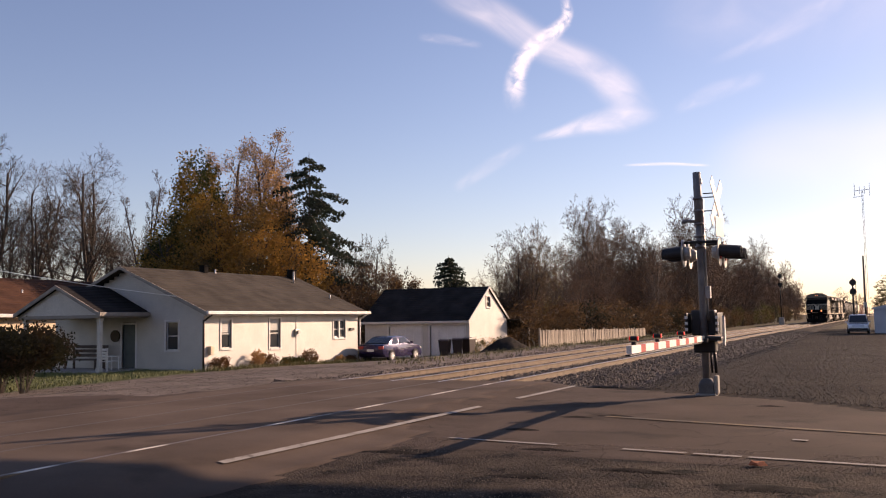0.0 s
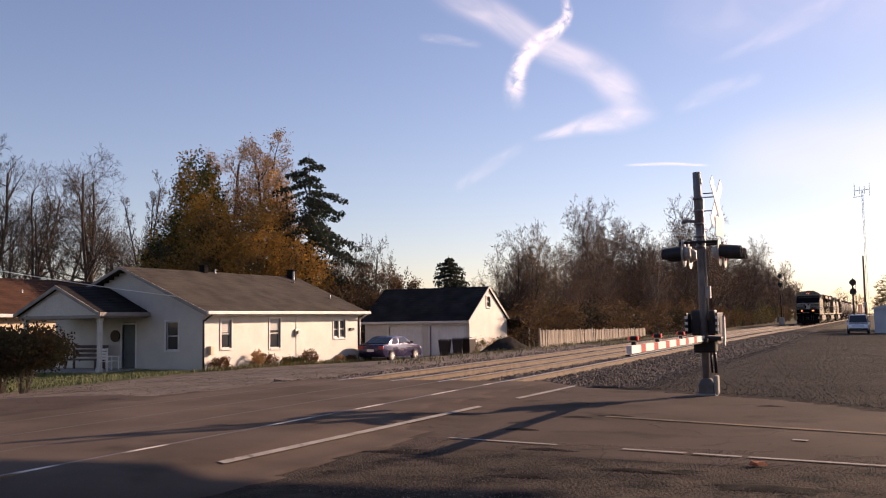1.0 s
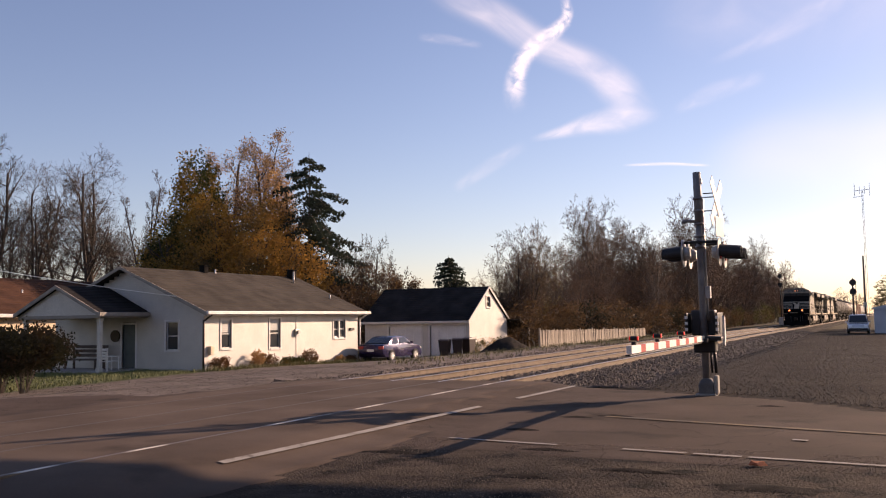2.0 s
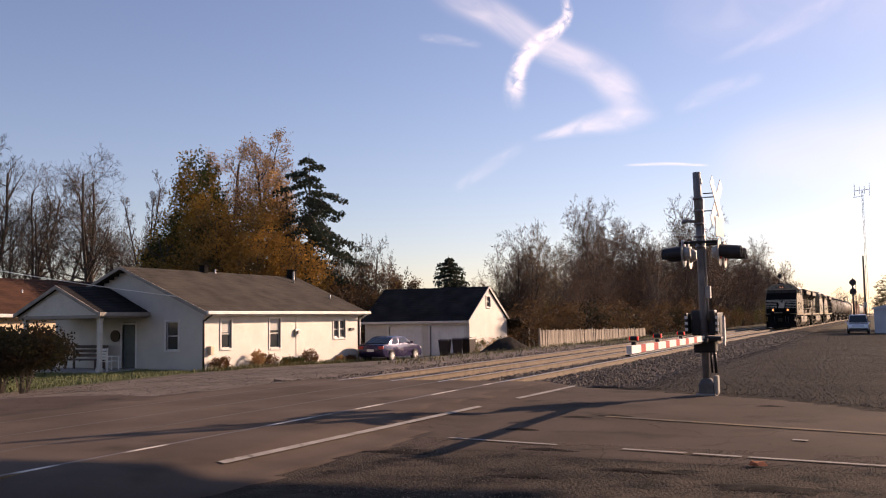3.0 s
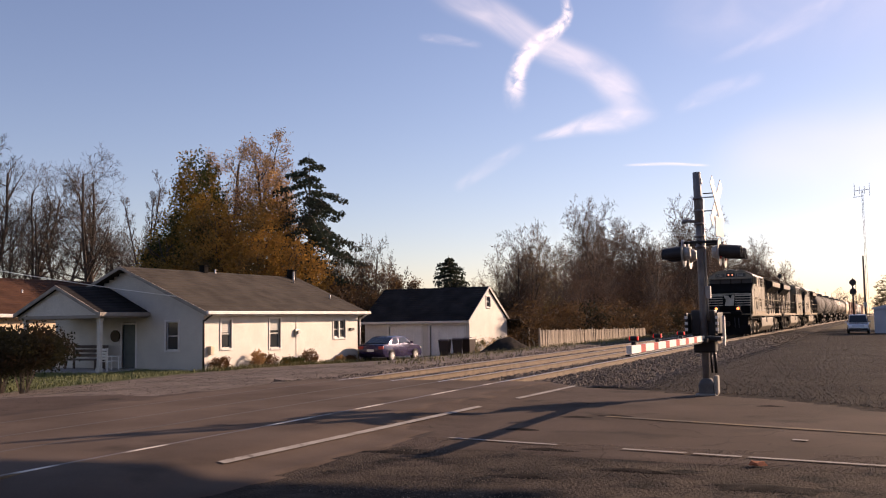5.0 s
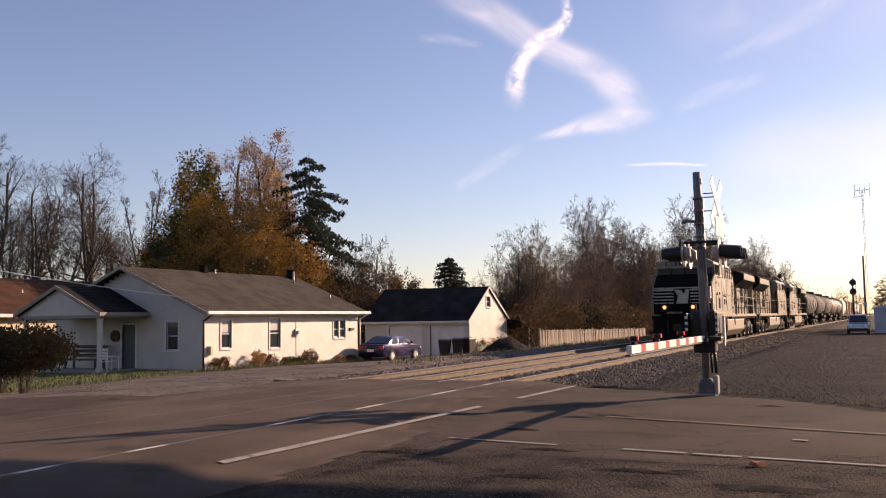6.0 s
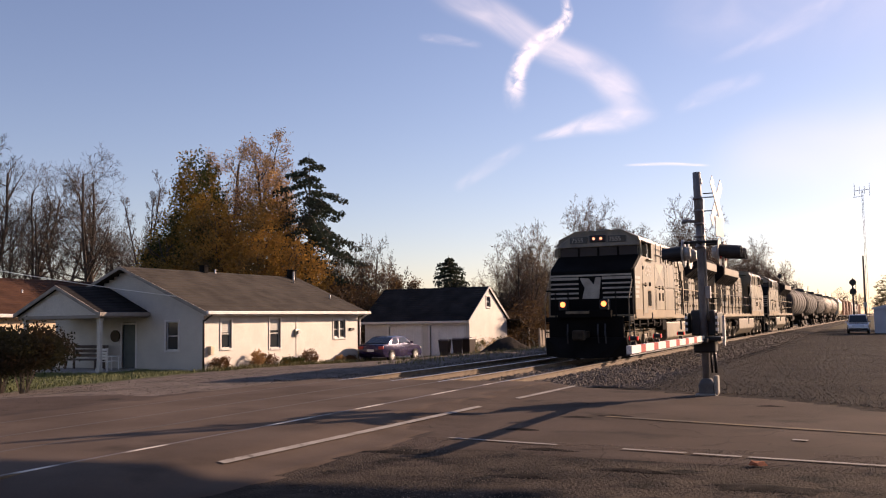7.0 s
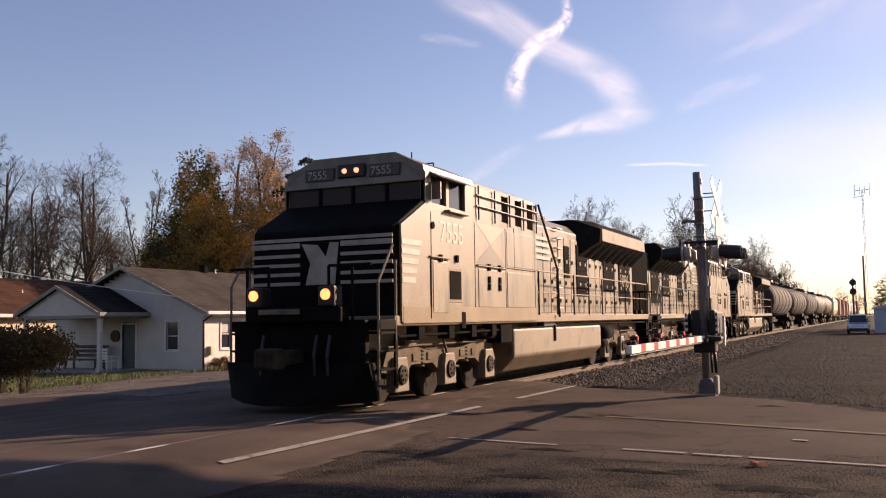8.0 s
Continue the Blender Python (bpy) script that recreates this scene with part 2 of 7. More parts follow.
NEEDLES = leaf_mat("spruce_needles", (0.025, 0.04, 0.025), (0.045, 0.06, 0.035), (0.03, 0.035, 0.02))

# ---- ground, road, tracks ----
C1, C2 = -8.66, -11.45                 # centre lines of the two tracks
ROAD_N, ROAD_F = 10.7, 19.0


def bend(y):
    """Sideways shift of both tracks: straight at the crossing, a slight turn to the east farther on."""
    return 0.02 * (math.sqrt((y - 65) ** 2 + 144) + (y - 65)) / 2 - 0.0096 if y > -20 else 0.0


def smooth(a, b, x):
    t = min(1.0, max(0.0, (x - a) / (b - a)))
    return t * t * (3 - 2 * t)


def ground_z(x, y):
    """Height of the land: level at the crossing, falling to the house and garage and along the lot."""
    left = smooth(-14.5, -27, x)
    z = -0.12 - 0.5 * left - 0.4 * left * smooth(33, 56, y)
    if x > -14.5:
        z -= 0.26 * smooth(22, 60, y) * smooth(-14.5, -5, x)
    # bed of the railway away from the road
    bed = smooth(-16.0, -13.2, x) * smooth(-4.0, -6.8, x)
    z -= 0.32 * bed * max(smooth(20.5, 22.5, y), smooth(7.0, 4.0, y))
    bed2 = smooth(-14.4, -13.4, x) * smooth(-6.0, -7.0, x)
    z += 0.112 * bed2 * (1 - max(smooth(20.5, 22.5, y), smooth(7.0, 4.0, y)))
    return z


def sheet(name, xs, ys, lift, mat, label, category, kind="structure", inside=None, bumps=0.0):
    vs, fs, idx = [], [], {}
    for i, x in enumerate(xs):
        for j, y in enumerate(ys):
            idx[i, j] = len(vs)
            w = bumps * noise.noise(Vector((x * 0.9, y * 0.9, 3.0))) if bumps else 0.0
            vs.append((x, y, ground_z(x, y) + lift + w))
    used = {}
    for i in range(len(xs) - 1):
        for j in range(len(ys) - 1):
            if inside is None or inside((xs[i] + xs[i + 1]) / 2, (ys[j] + ys[j + 1]) / 2):
                f = (idx[i, j], idx[i + 1, j], idx[i + 1, j + 1], idx[i, j + 1])
                fs.append(f)
                for q in f:
                    used[q] = used.get(q, 0) + 1
    # the rim dips into what lies under it
    if name != "ground":
        vs = [(x, y, z - (0.035 if used.get(q, 0) < 4 else 0)) for q, (x, y, z) in enumerate(vs)]
    me = bpy.data.meshes.new(name)
    me.from_pydata(vs, [], fs)
    me.materials.append(mat)
    me.polygons.foreach_set("use_smooth", [True] * len(fs))
    return tagged(new(name, me), label, category, kind=kind)


def steps(a, b, d):
    n = max(1, round((b - a) / d))
    return [a + (b - a) * i / n for i in range(n + 1)]


gx = [-2500, -900, -400, -200, -120, -80] + steps(-60, 20, 0.5) + [30, 50, 100, 250, 900, 2500]
gy = [-2500, -600, -150, -60, -30] + steps(-12, 100, 0.5) + steps(104, 180, 4) + [220, 300, 450, 900, 3500]
ground = sheet("ground", gx, gy, -0.03, EARTH, "bare earth and thin dry grass beside the railway", "ground")


def lawn_edge(y):
    """Where the lawn meets the gravel verge."""
    return -26.3 + 0.17 * max(0.0, 31 - y)


def wob(x, y, a, s, k):
    return a * noise.noise(Vector((x * s, y * s, k)))


def road_edge(x):
    """Far edge of the asphalt: splayed at the corner by the signal, narrower past the tracks."""
    right = max(12.5, 19.3 - 0.5 * (x + 2.7) - 0.6 * max(0.0, x + 1.4))
    return right + (16.3 - right) * smooth(-7.5, -14.5, x)


# the road and the worn apron beside it
road = sheet("road", steps(-60, 40, 0.4), steps(ROAD_N - 0.7, 22.4, 0.2), -0.006, ASPHALT, "worn grey asphalt road over the level crossing", "road", bumps=0.006,
             inside=lambda x, y: y < road_edge(x) + wob(x, y, 0.25, 0.6, 1) and y > ROAD_N - 0.5 + wob(x, y, 0.3, 0.8, 2))
apron = sheet("pavement", steps(-14, 20, 0.2), steps(-10, 11.0, 0.2), -0.012, ROUGH_LOT, "cracked and patched old asphalt apron with loose grit", "pavement", bumps=0.012,
              inside=lambda x, y: True)
crossing = sheet("crossing_surface", steps(-13.2, -5.2, 0.1), steps(5.0, 22.0, 0.2), 0.004, CROSS_ASPHALT, "asphalt filled up to the rails at the crossing", "crossing",
                 inside=lambda x, y: y < 21.3 + wob(x, y, 0.5, 0.8, 4) + 0.1 * (x + 8) and x < -5.6 + wob(x, y, 0.35, 1.6, 11) - 1.2 * smooth(11.5, 13.5, y))
lot = sheet("gravel_lot", steps(-6.0, 40, 0.4), steps(12.0, 120, 0.4), -0.012, DARK_GRAVEL, "dark packed gravel lot beside the tracks", "gravel", bumps=0.03,
            inside=lambda x, y: y > road_edge(x) - 0.8 and x > -6.0 + 0.6 * noise.noise(Vector((0, y * 0.3, 2))))
drive = sheet("gravel_drive", steps(-34, -14.0, 0.3), steps(15.0, 56, 0.3), -0.006, GRAVEL, "pale grey gravel verge and drive along the house", "gravel", bumps=0.03,
              inside=lambda x, y: x > lawn_edge(y) - 7.0 * smooth(47.5, 48.5, y) + wob(x, y, 0.3, 0.8, 6) and y < 55 and y > 16.0 + wob(x, y, 0.3, 0.5, 7))


def line(name, pts, w, mat, label):
    """A painted stripe that follows the road, with ragged ends."""
    vs, fs = [], []
    (ax, ay), (bx, by) = pts
    n = max(2, int(math.hypot(bx - ax, by - ay) / 0.2))
    ux, uy = (bx - ax), (by - ay)
    q = math.hypot(ux, uy)
    px, py = -uy / q, ux / q
    for i in range(n + 1):
        x, y = ax + ux * i / n, ay + uy * i / n
        for s in (-1, 1):
            ww = w * (0.5 + 0.06 * noise.noise(Vector((x * 3, y * 3, s * 5.0))))
            xx, yy = x + s * px * ww, y + s * py * ww
            top = 0.007 + 0.012 * smooth(-5.6, -6.0, xx)
            vs.append((xx, yy, ground_z(xx, yy) + top))
        if i:
            fs.append((2 * i - 2, 2 * i - 1, 2 * i + 1, 2 * i))
    me = bpy.data.meshes.new(name)
    me.from_pydata(vs, [], fs)
    me.materials.append(mat)
    return tagged(new(name, me), label, "road marking", kind="structure")


line("stop_line", ((-6.5, 8.2), (-6.33, 15.2)), 0.1, WHITE_LINE, "faded white painted line beside the track")
line("stop_line", ((-6.28, 17.0), (-6.17, 20.9)), 0.1, WHITE_LINE, "faded white painted line beside the track")
for xa, xb in ((-5.2, -3.62), (-2.75, -1.98), (-1.9, -1.35), (-1.28, 4.0)):
    line("edge_line", ((xa, 11.38 - 0.13 * (xa + 5.2)), (xb, 11.38 - 0.13 * (xb + 5.2))), 0.085, WHITE_LINE, "worn broken white edge line on asphalt")
line("lane_mark", ((-0.93, 12.54), (-0.74, 12.5)), 0.1, WHITE_LINE, "short worn white mark on asphalt")
line("centre_line", ((-3.9, 14.6), (0.3, 13.42)), 0.11, YELLOW_LINE, "faded yellow centre line on asphalt")
line("centre_line", ((0.3, 13.42), (14, 9.6)), 0.11, YELLOW_LINE, "faded yellow centre line on asphalt")

# track beds
bm = bm_new()
prof = [(-15.2, -0.62), (-13.4, -0.2), (-12.3, -0.17), (-10.6, -0.17), (-10.05, -0.24), (-9.5, -0.17), (-7.7, -0.17), (-6.9, -0.2), (-5.2, -0.62)]
ys = steps(20.9, 60, 0.4) + steps(61, 140, 2) + steps(150, 900, 50)
rows = []
for y in ys:
    row = []
    for k in range(len(prof) - 1):
        for s in range(6):
            t = s / 6
            x = prof[k][0] * (1 - t) + prof[k + 1][0] * t
            z = prof[k][1] * (1 - t) + prof[k + 1][1] * t
            row.append(bm.verts.new((x + bend(y), y, z + 0.035 * noise.noise(Vector((x * 3, y * 3, 0))) - 0.25 * smooth(21.8, 20.9, y))))
    rows.append(row)
for a, b in zip(rows[:-1], rows[1:]):
    for i in range(len(a) - 1):
        bm.faces.new((a[i], a[i + 1], b[i + 1], b[i])).smooth = True
solid("ballast_bed", bm, BALLAST, "crushed grey-brown stone ballast under both tracks", "ballast", kind="structure")

# loose stones on the bed near the crossing
rng = random.Random(5)
vs, fs = [], []
unit = [Vector(v) for v in ((1, 0, 0), (-1, 0, 0), (0, 1, 0), (0, -1, 0), (0, 0, 1), (0, 0, -0.6))]
tris = ((0, 2, 4), (2, 1, 4), (1, 3, 4), (3, 0, 4), (2, 0, 5), (1, 2, 5), (3, 1, 5), (0, 3, 5))


def bed_z(x):
    for (xa, za), (xb, zb) in zip(prof[:-1], prof[1:]):
        if xa <= x <= xb:
            return za + (zb - za) * (x - xa) / (xb - xa)
    return -0.62


for i in range(36000):
    u = rng.random()
    x = rng.uniform(-15.0, -4.4) if i % 5 else rng.uniform(-7.0, 1.5) - 2.0 * rng.random()
    y = (21.2 if x < -7 else road_edge(x) + 0.1) + 75 * u ** 2.3
    z = max(bed_z(x), ground_z(x, y))
    s = rng.uniform(0.02, 0.055) * (0.95 if x < -5.2 else 0.34) * (1.25 if rng.random() < 0.1 else 1)
    turn = Euler((rng.uniform(0, 6), rng.uniform(0, 6), rng.uniform(0, 6))).to_matrix()
    k = len(vs)
    sc = Vector((s * rng.uniform(0.7, 1.3), s * rng.uniform(0.7, 1.3), s * rng.uniform(0.6, 1.0)))
    for v in unit:
        p = turn @ Vector((v.x * sc.x, v.y * sc.y, v.z * sc.z))
        vs.append((x + p.x + bend(y), y + p.y, z + 0.01 + p.z))
    fs += [(k + a, k + b, k + c) for a, b, c in tris]
me = bpy.data.meshes.new("ballast_stones")
me.from_pydata(vs, [], fs)
me.materials.append(STONE)
tagged(new("ballast_stones", me), "loose angular grey ballast stones beside the rails", "stones", kind="stuff")

# pale stones on the verge, and grit on the worn apron
for nm, count, area, size, mat, lbl in (("verge_stones", 6000, (-25.5, -13.6, 15.6, 31.0), (0.008, 0.02), GRAVEL, "pale loose stones along the gravel verge"), ("grit", 16000, (-5.6, 2.5, 7.4, 11.4), (0.003, 0.009), STONE, "loose dark grit on the worn apron")):
    vs, fs = [], []
    for i in range(count):
        x, y = rng.uniform(area[0], area[1]), rng.uniform(area[2], area[3])
        if nm == "verge_stones" and (x < lawn_edge(y) or (y < road_edge(x) - 0.1)):
            continue
        if noise.noise(Vector((x * 0.8, y * 0.8, 7.0))) < -0.05:
            continue
        s = rng.uniform(*size)
        turn = Euler((rng.uniform(0, 6), rng.uniform(0, 6), rng.uniform(0, 6))).to_matrix()
        k = len(vs)
        for v in unit:
            q = turn @ (v * s)
            vs.append((x + q.x, y + q.y, ground_z(x, y) + 0.3 * s + q.z * 0.7))
        fs += [(k + a, k + b, k + c) for a, b, c in tris]
    me = bpy.data.meshes.new(nm)
    me.from_pydata(vs, [], fs)
    me.materials.append(mat)
    tagged(new(nm, me), lbl, "stones", kind="stuff")

# dark broken patches in the asphalt
PATCH = surf("broken_asphalt", (0.012, 0.01, 0.009), (0.03, 0.024, 0.02), 1.0, 0, 6, 60, 0.8, 0.01, spec=0.05)
for x, y, rx, ry in ((-3.6, 10.75, 0.42, 0.1), (-0.85, 9.05, 0.55, 0.22), (-4.3, 14.4, 0.3, 0.12), (-3.8, 14.75, 0.34, 0.14), (-4.6, 12.6, 0.3, 0.12), (-2.3, 9.6, 0.5, 0.1), (-5.3, 10.0, 0.5, 0.12), (-1.6, 17.0, 0.3, 0.1), (-3.2, 8.9, 0.4, 0.1)):
    bm = bm_new()
    ring = []
    for i in range(26):
        a = 6.28319 * i / 26
        w = 1 + 0.45 * noise.noise(Vector((math.cos(a) * 1.5 + x, math.sin(a) * 1.5 + y, 2)))
        px, py = x + rx * w * math.cos(a), y + ry * w * math.sin(a)
        ring.append(bm.verts.new((px, py, ground_z(px, py) - 0.01)))
    c = bm.verts.new((x, y, ground_z(x, y) + 0.022))
    for i in range(26):
        bm.faces.new((ring[i], ring[(i + 1) % 26], c)).smooth = True
    solid("asphalt_patch", bm, PATCH, "dark crumbled patch in the old asphalt", "patch", kind="structure")

RAIL_PROF = [(-0.07, -0.17), (0.07, -0.17), (0.07, -0.155), (0.012, -0.135), (0.012, -0.04), (0.036, -0.03), (0.036, -0.006), (0.026, 0.0), (-0.026, 0.0), (-0.036, -0.006), (-0.036, -0.03), (-0.012, -0.04), (-0.012, -0.135), (-0.07, -0.155)]


def rail_mesh(head):
    bm = bm_new()
    n = len(RAIL_PROF)
    ya = [-60] + steps(0, 200, 5) + steps(220, 1000, 60)
    rings = [[bm.verts.new((x + bend(y), y, z)) for x, z in RAIL_PROF] for y in ya]
    for a, b in zip(rings[:-1], rings[1:]):
        for i in range(n):
            f = bm.faces.new((a[i], b[i], b[(i + 1) % n], a[(i + 1) % n]))
            f.material_index = (0 if a[0].co.y >= 20 else 2) if i in (6, 7, 8) else 1
    bmesh.ops.recalc_face_normals(bm, faces=bm.faces)
    return mesh_of(bm, "rail", [RAIL_TOP, RAIL_SIDE, head])


RAIL_ME, RAIL_ME2 = rail_mesh(RAIL_GLINTS), rail_mesh(RAIL_DULL)
bm = bm_new()
box(bm, -1.3, 1.3, -0.115, 0.115, -0.2, -0.02, 0.012)
TIE_ME = mesh_of(bm, "tie", TIE)


def track(cx, label):
    t = thing("railway_track", label, "track", pose(cx, 0, 0), kind="structure")
    for s in (-0.7535, 0.7535):
        part("rail", RAIL_ME if cx == C1 and s > 0 else RAIL_ME2, None, t, "steel rail with bright worn head and rusty web", m=pose(s, 0, 0))
    rng = random.Random(int(-cx * 10))
    for i in range(150):
        tie = part("tie", TIE_ME, None, t, m=pose(rng.uniform(-0.04, 0.04) + bend(21.6 + i * 0.53), 21.6 + i * 0.53 + rng.uniform(-0.02, 0.02), -0.145 + rng.uniform(-0.01, 0.01), 0, 0, rng.uniform(-1, 1)))
    return t


track(C1, "main line track of worn steel rails on timber ties")
track(C2, "second track of steel rails on timber ties")

# ---- houses ----


def lbox(bm, P, u0, u1, o0, o1, z0, z1, mat=0):
    vs = [bm.verts.new(P(u, o, z)) for u in (u0, u1) for o in (o0, o1) for z in (z0, z1)]
    for q in ((0, 1, 3, 2), (4, 6, 7, 5), (0, 4, 5, 1), (2, 3, 7, 6), (0, 2, 6, 4), (1, 5, 7, 3)):
        bm.faces.new([vs[i] for i in q]).material_index = mat


def lap_wall(P, u0, u1, z0, z1, holes=(), gable=None, course=0.145, thick=0.16):
    """A wall of lapped boards with real openings; gable: (apex u, apex z) above z1."""
    bm = bm_new()
    boards = []
    ztop = gable[1] if gable else z1
    z = z0
    while z < ztop - 0.01:
        h = min(course, ztop - z)
        a, b = u0, u1
        if gable and z >= z1 - 0.01:
            k = (z + h * 0.5 - z1) / (gable[1] - z1)
            a, b = u0 + (gable[0] - u0) * k, u1 + (gable[0] - u1) * k
            if b - a < 0.1:
                break
        cuts = [a]
        for h0, h1, k0, k1 in sorted(holes):
            if k0 < z + h - 0.02 and k1 > z + 0.02:
                cuts += [h0, h1]
        cuts.append(b)
        for q in range(0, len(cuts), 2):
            ua, ub = cuts[q], cuts[q + 1]
            if ub - ua < 0.02:
                continue
            lbox(bm, P, ua, ub, -thick, -0.012, z, z + h)
            b2 = bm_new()
            boards.append(b2)
            vs = [b2.verts.new(P(u, o, zz)) for u, o, zz in ((ua, -0.012, z), (ub, -0.012, z), (ub, 0.011, z), (ua, 0.011, z), (ua, -0.012, z + h), (ub, -0.012, z + h), (ub, 0.0, z + h), (ua, 0.0, z + h))]
            for f in ((3, 2, 6, 7), (0, 1, 2, 3), (0, 3, 7, 4), (1, 5, 6, 2), (4, 7, 6, 5)):
                b2.faces.new([vs[i] for i in f])
            bmesh.ops.recalc_face_normals(b2, faces=b2.faces)
        z += h
    bmesh.ops.recalc_face_normals(bm, faces=bm.faces)
    return bm, boards


def wall_part(built, mat, parent, label=""):
    w = part("wall", built[0], mat, parent, label)
    for b in built[1]:
        part("board", b, mat, w)
    return w


BLIND = surf("window_blind", (0.5, 0.5, 0.47), (0.42, 0.42, 0.4), 0.8, 0, 1, 30, 0.2, streak=(1, 1, 30))


def window(parent, P, u0, u1, z0, z1, mullions=0, blind=0.5, dark=False):
    """Trim round the opening, two sashes, panes and a half-drawn blind."""
    bm = bm_new()
    t = 0.09
    lbox(bm, P, u0 - t, u0, -0.1, 0.045, z0 - t, z1 + t)
    lbox(bm, P, u1, u1 + t, -0.1, 0.045, z0 - t, z1 + t)
    lbox(bm, P, u0, u1, -0.1, 0.045, z1, z1 + t)
    lbox(bm, P, u0, u1, -0.1, 0.07, z0 - t, z0)
    w = part("window", bm, TRIM, parent, "white-framed sash window")
    bm = bm_new()
    zm = (z0 + z1) / 2
    lbox(bm, P, u0, u0 + 0.04, -0.09, -0.04, z0, z1)
    lbox(bm, P, u1 - 0.04, u1, -0.09, -0.04, z0, z1)
    for z in (z0, zm - 0.02, z1 - 0.04):
        lbox(bm, P, u0 + 0.04, u1 - 0.04, -0.09, -0.03, z, z + 0.04)
    for k in range(mullions):
        u = u0 + (u1 - u0) * (k + 1) / (mullions + 1)
        lbox(bm, P, u - 0.06, u + 0.06, -0.09, 0.02, z0, z1)
    part("sash", bm, TRIM, w)
    for a, b in ((z0, zm), (zm, z1)):
        bm = bm_new()
        lbox(bm, P, u0, u1, -0.075, -0.065, a, b)
        part("pane", bm, GLASS, w, "dark window pane")
    if blind:
        bm = bm_new()
        lbox(bm, P, u0 + 0.03, u1 - 0.03, -0.062, -0.058, z1 - (z1 - z0) * blind, z1)
        part("blind", bm, BLIND, w, "pale blind half drawn")
    return w


def roof_slab(P, prof, a, b, mat, thick=0.12):
    """A sloping slab with stepped shingle courses from eave to ridge; prof: (u eave, z eave, u ridge, z ridge)."""
    bm = bm_new()
    ue, ze, ur, zr = prof
    n = 16
    top = []
    for k in range(n):
        for t, d in ((k / n, 0.022), ((k + 1) / n, 0.0)):
            top.append((ue + (ur - ue) * t, ze + (zr - ze) * t + d))
    ring = [(ue, ze - thick)] + top + [(ur, zr - thick)]
    m = len(ring)
    va, vb = [bm.verts.new(P(u, a, z)) for u, z in ring], [bm.verts.new(P(u, b, z)) for u, z in ring]
    bm.faces.new(va)
    bm.faces.new(vb[::-1])
    for i in range(m):
        bm.faces.new((va[i], vb[i], vb[(i + 1) % m], va[(i + 1) % m]))
    bmesh.ops.recalc_face_normals(bm, faces=bm.faces)
    return bm


HX, HY0, HY1, HL = -27.15, 33.0, 46.75, -36.3
HZ, HE, HA, HXR = -1.3, 2.0, 4.06, -31.72


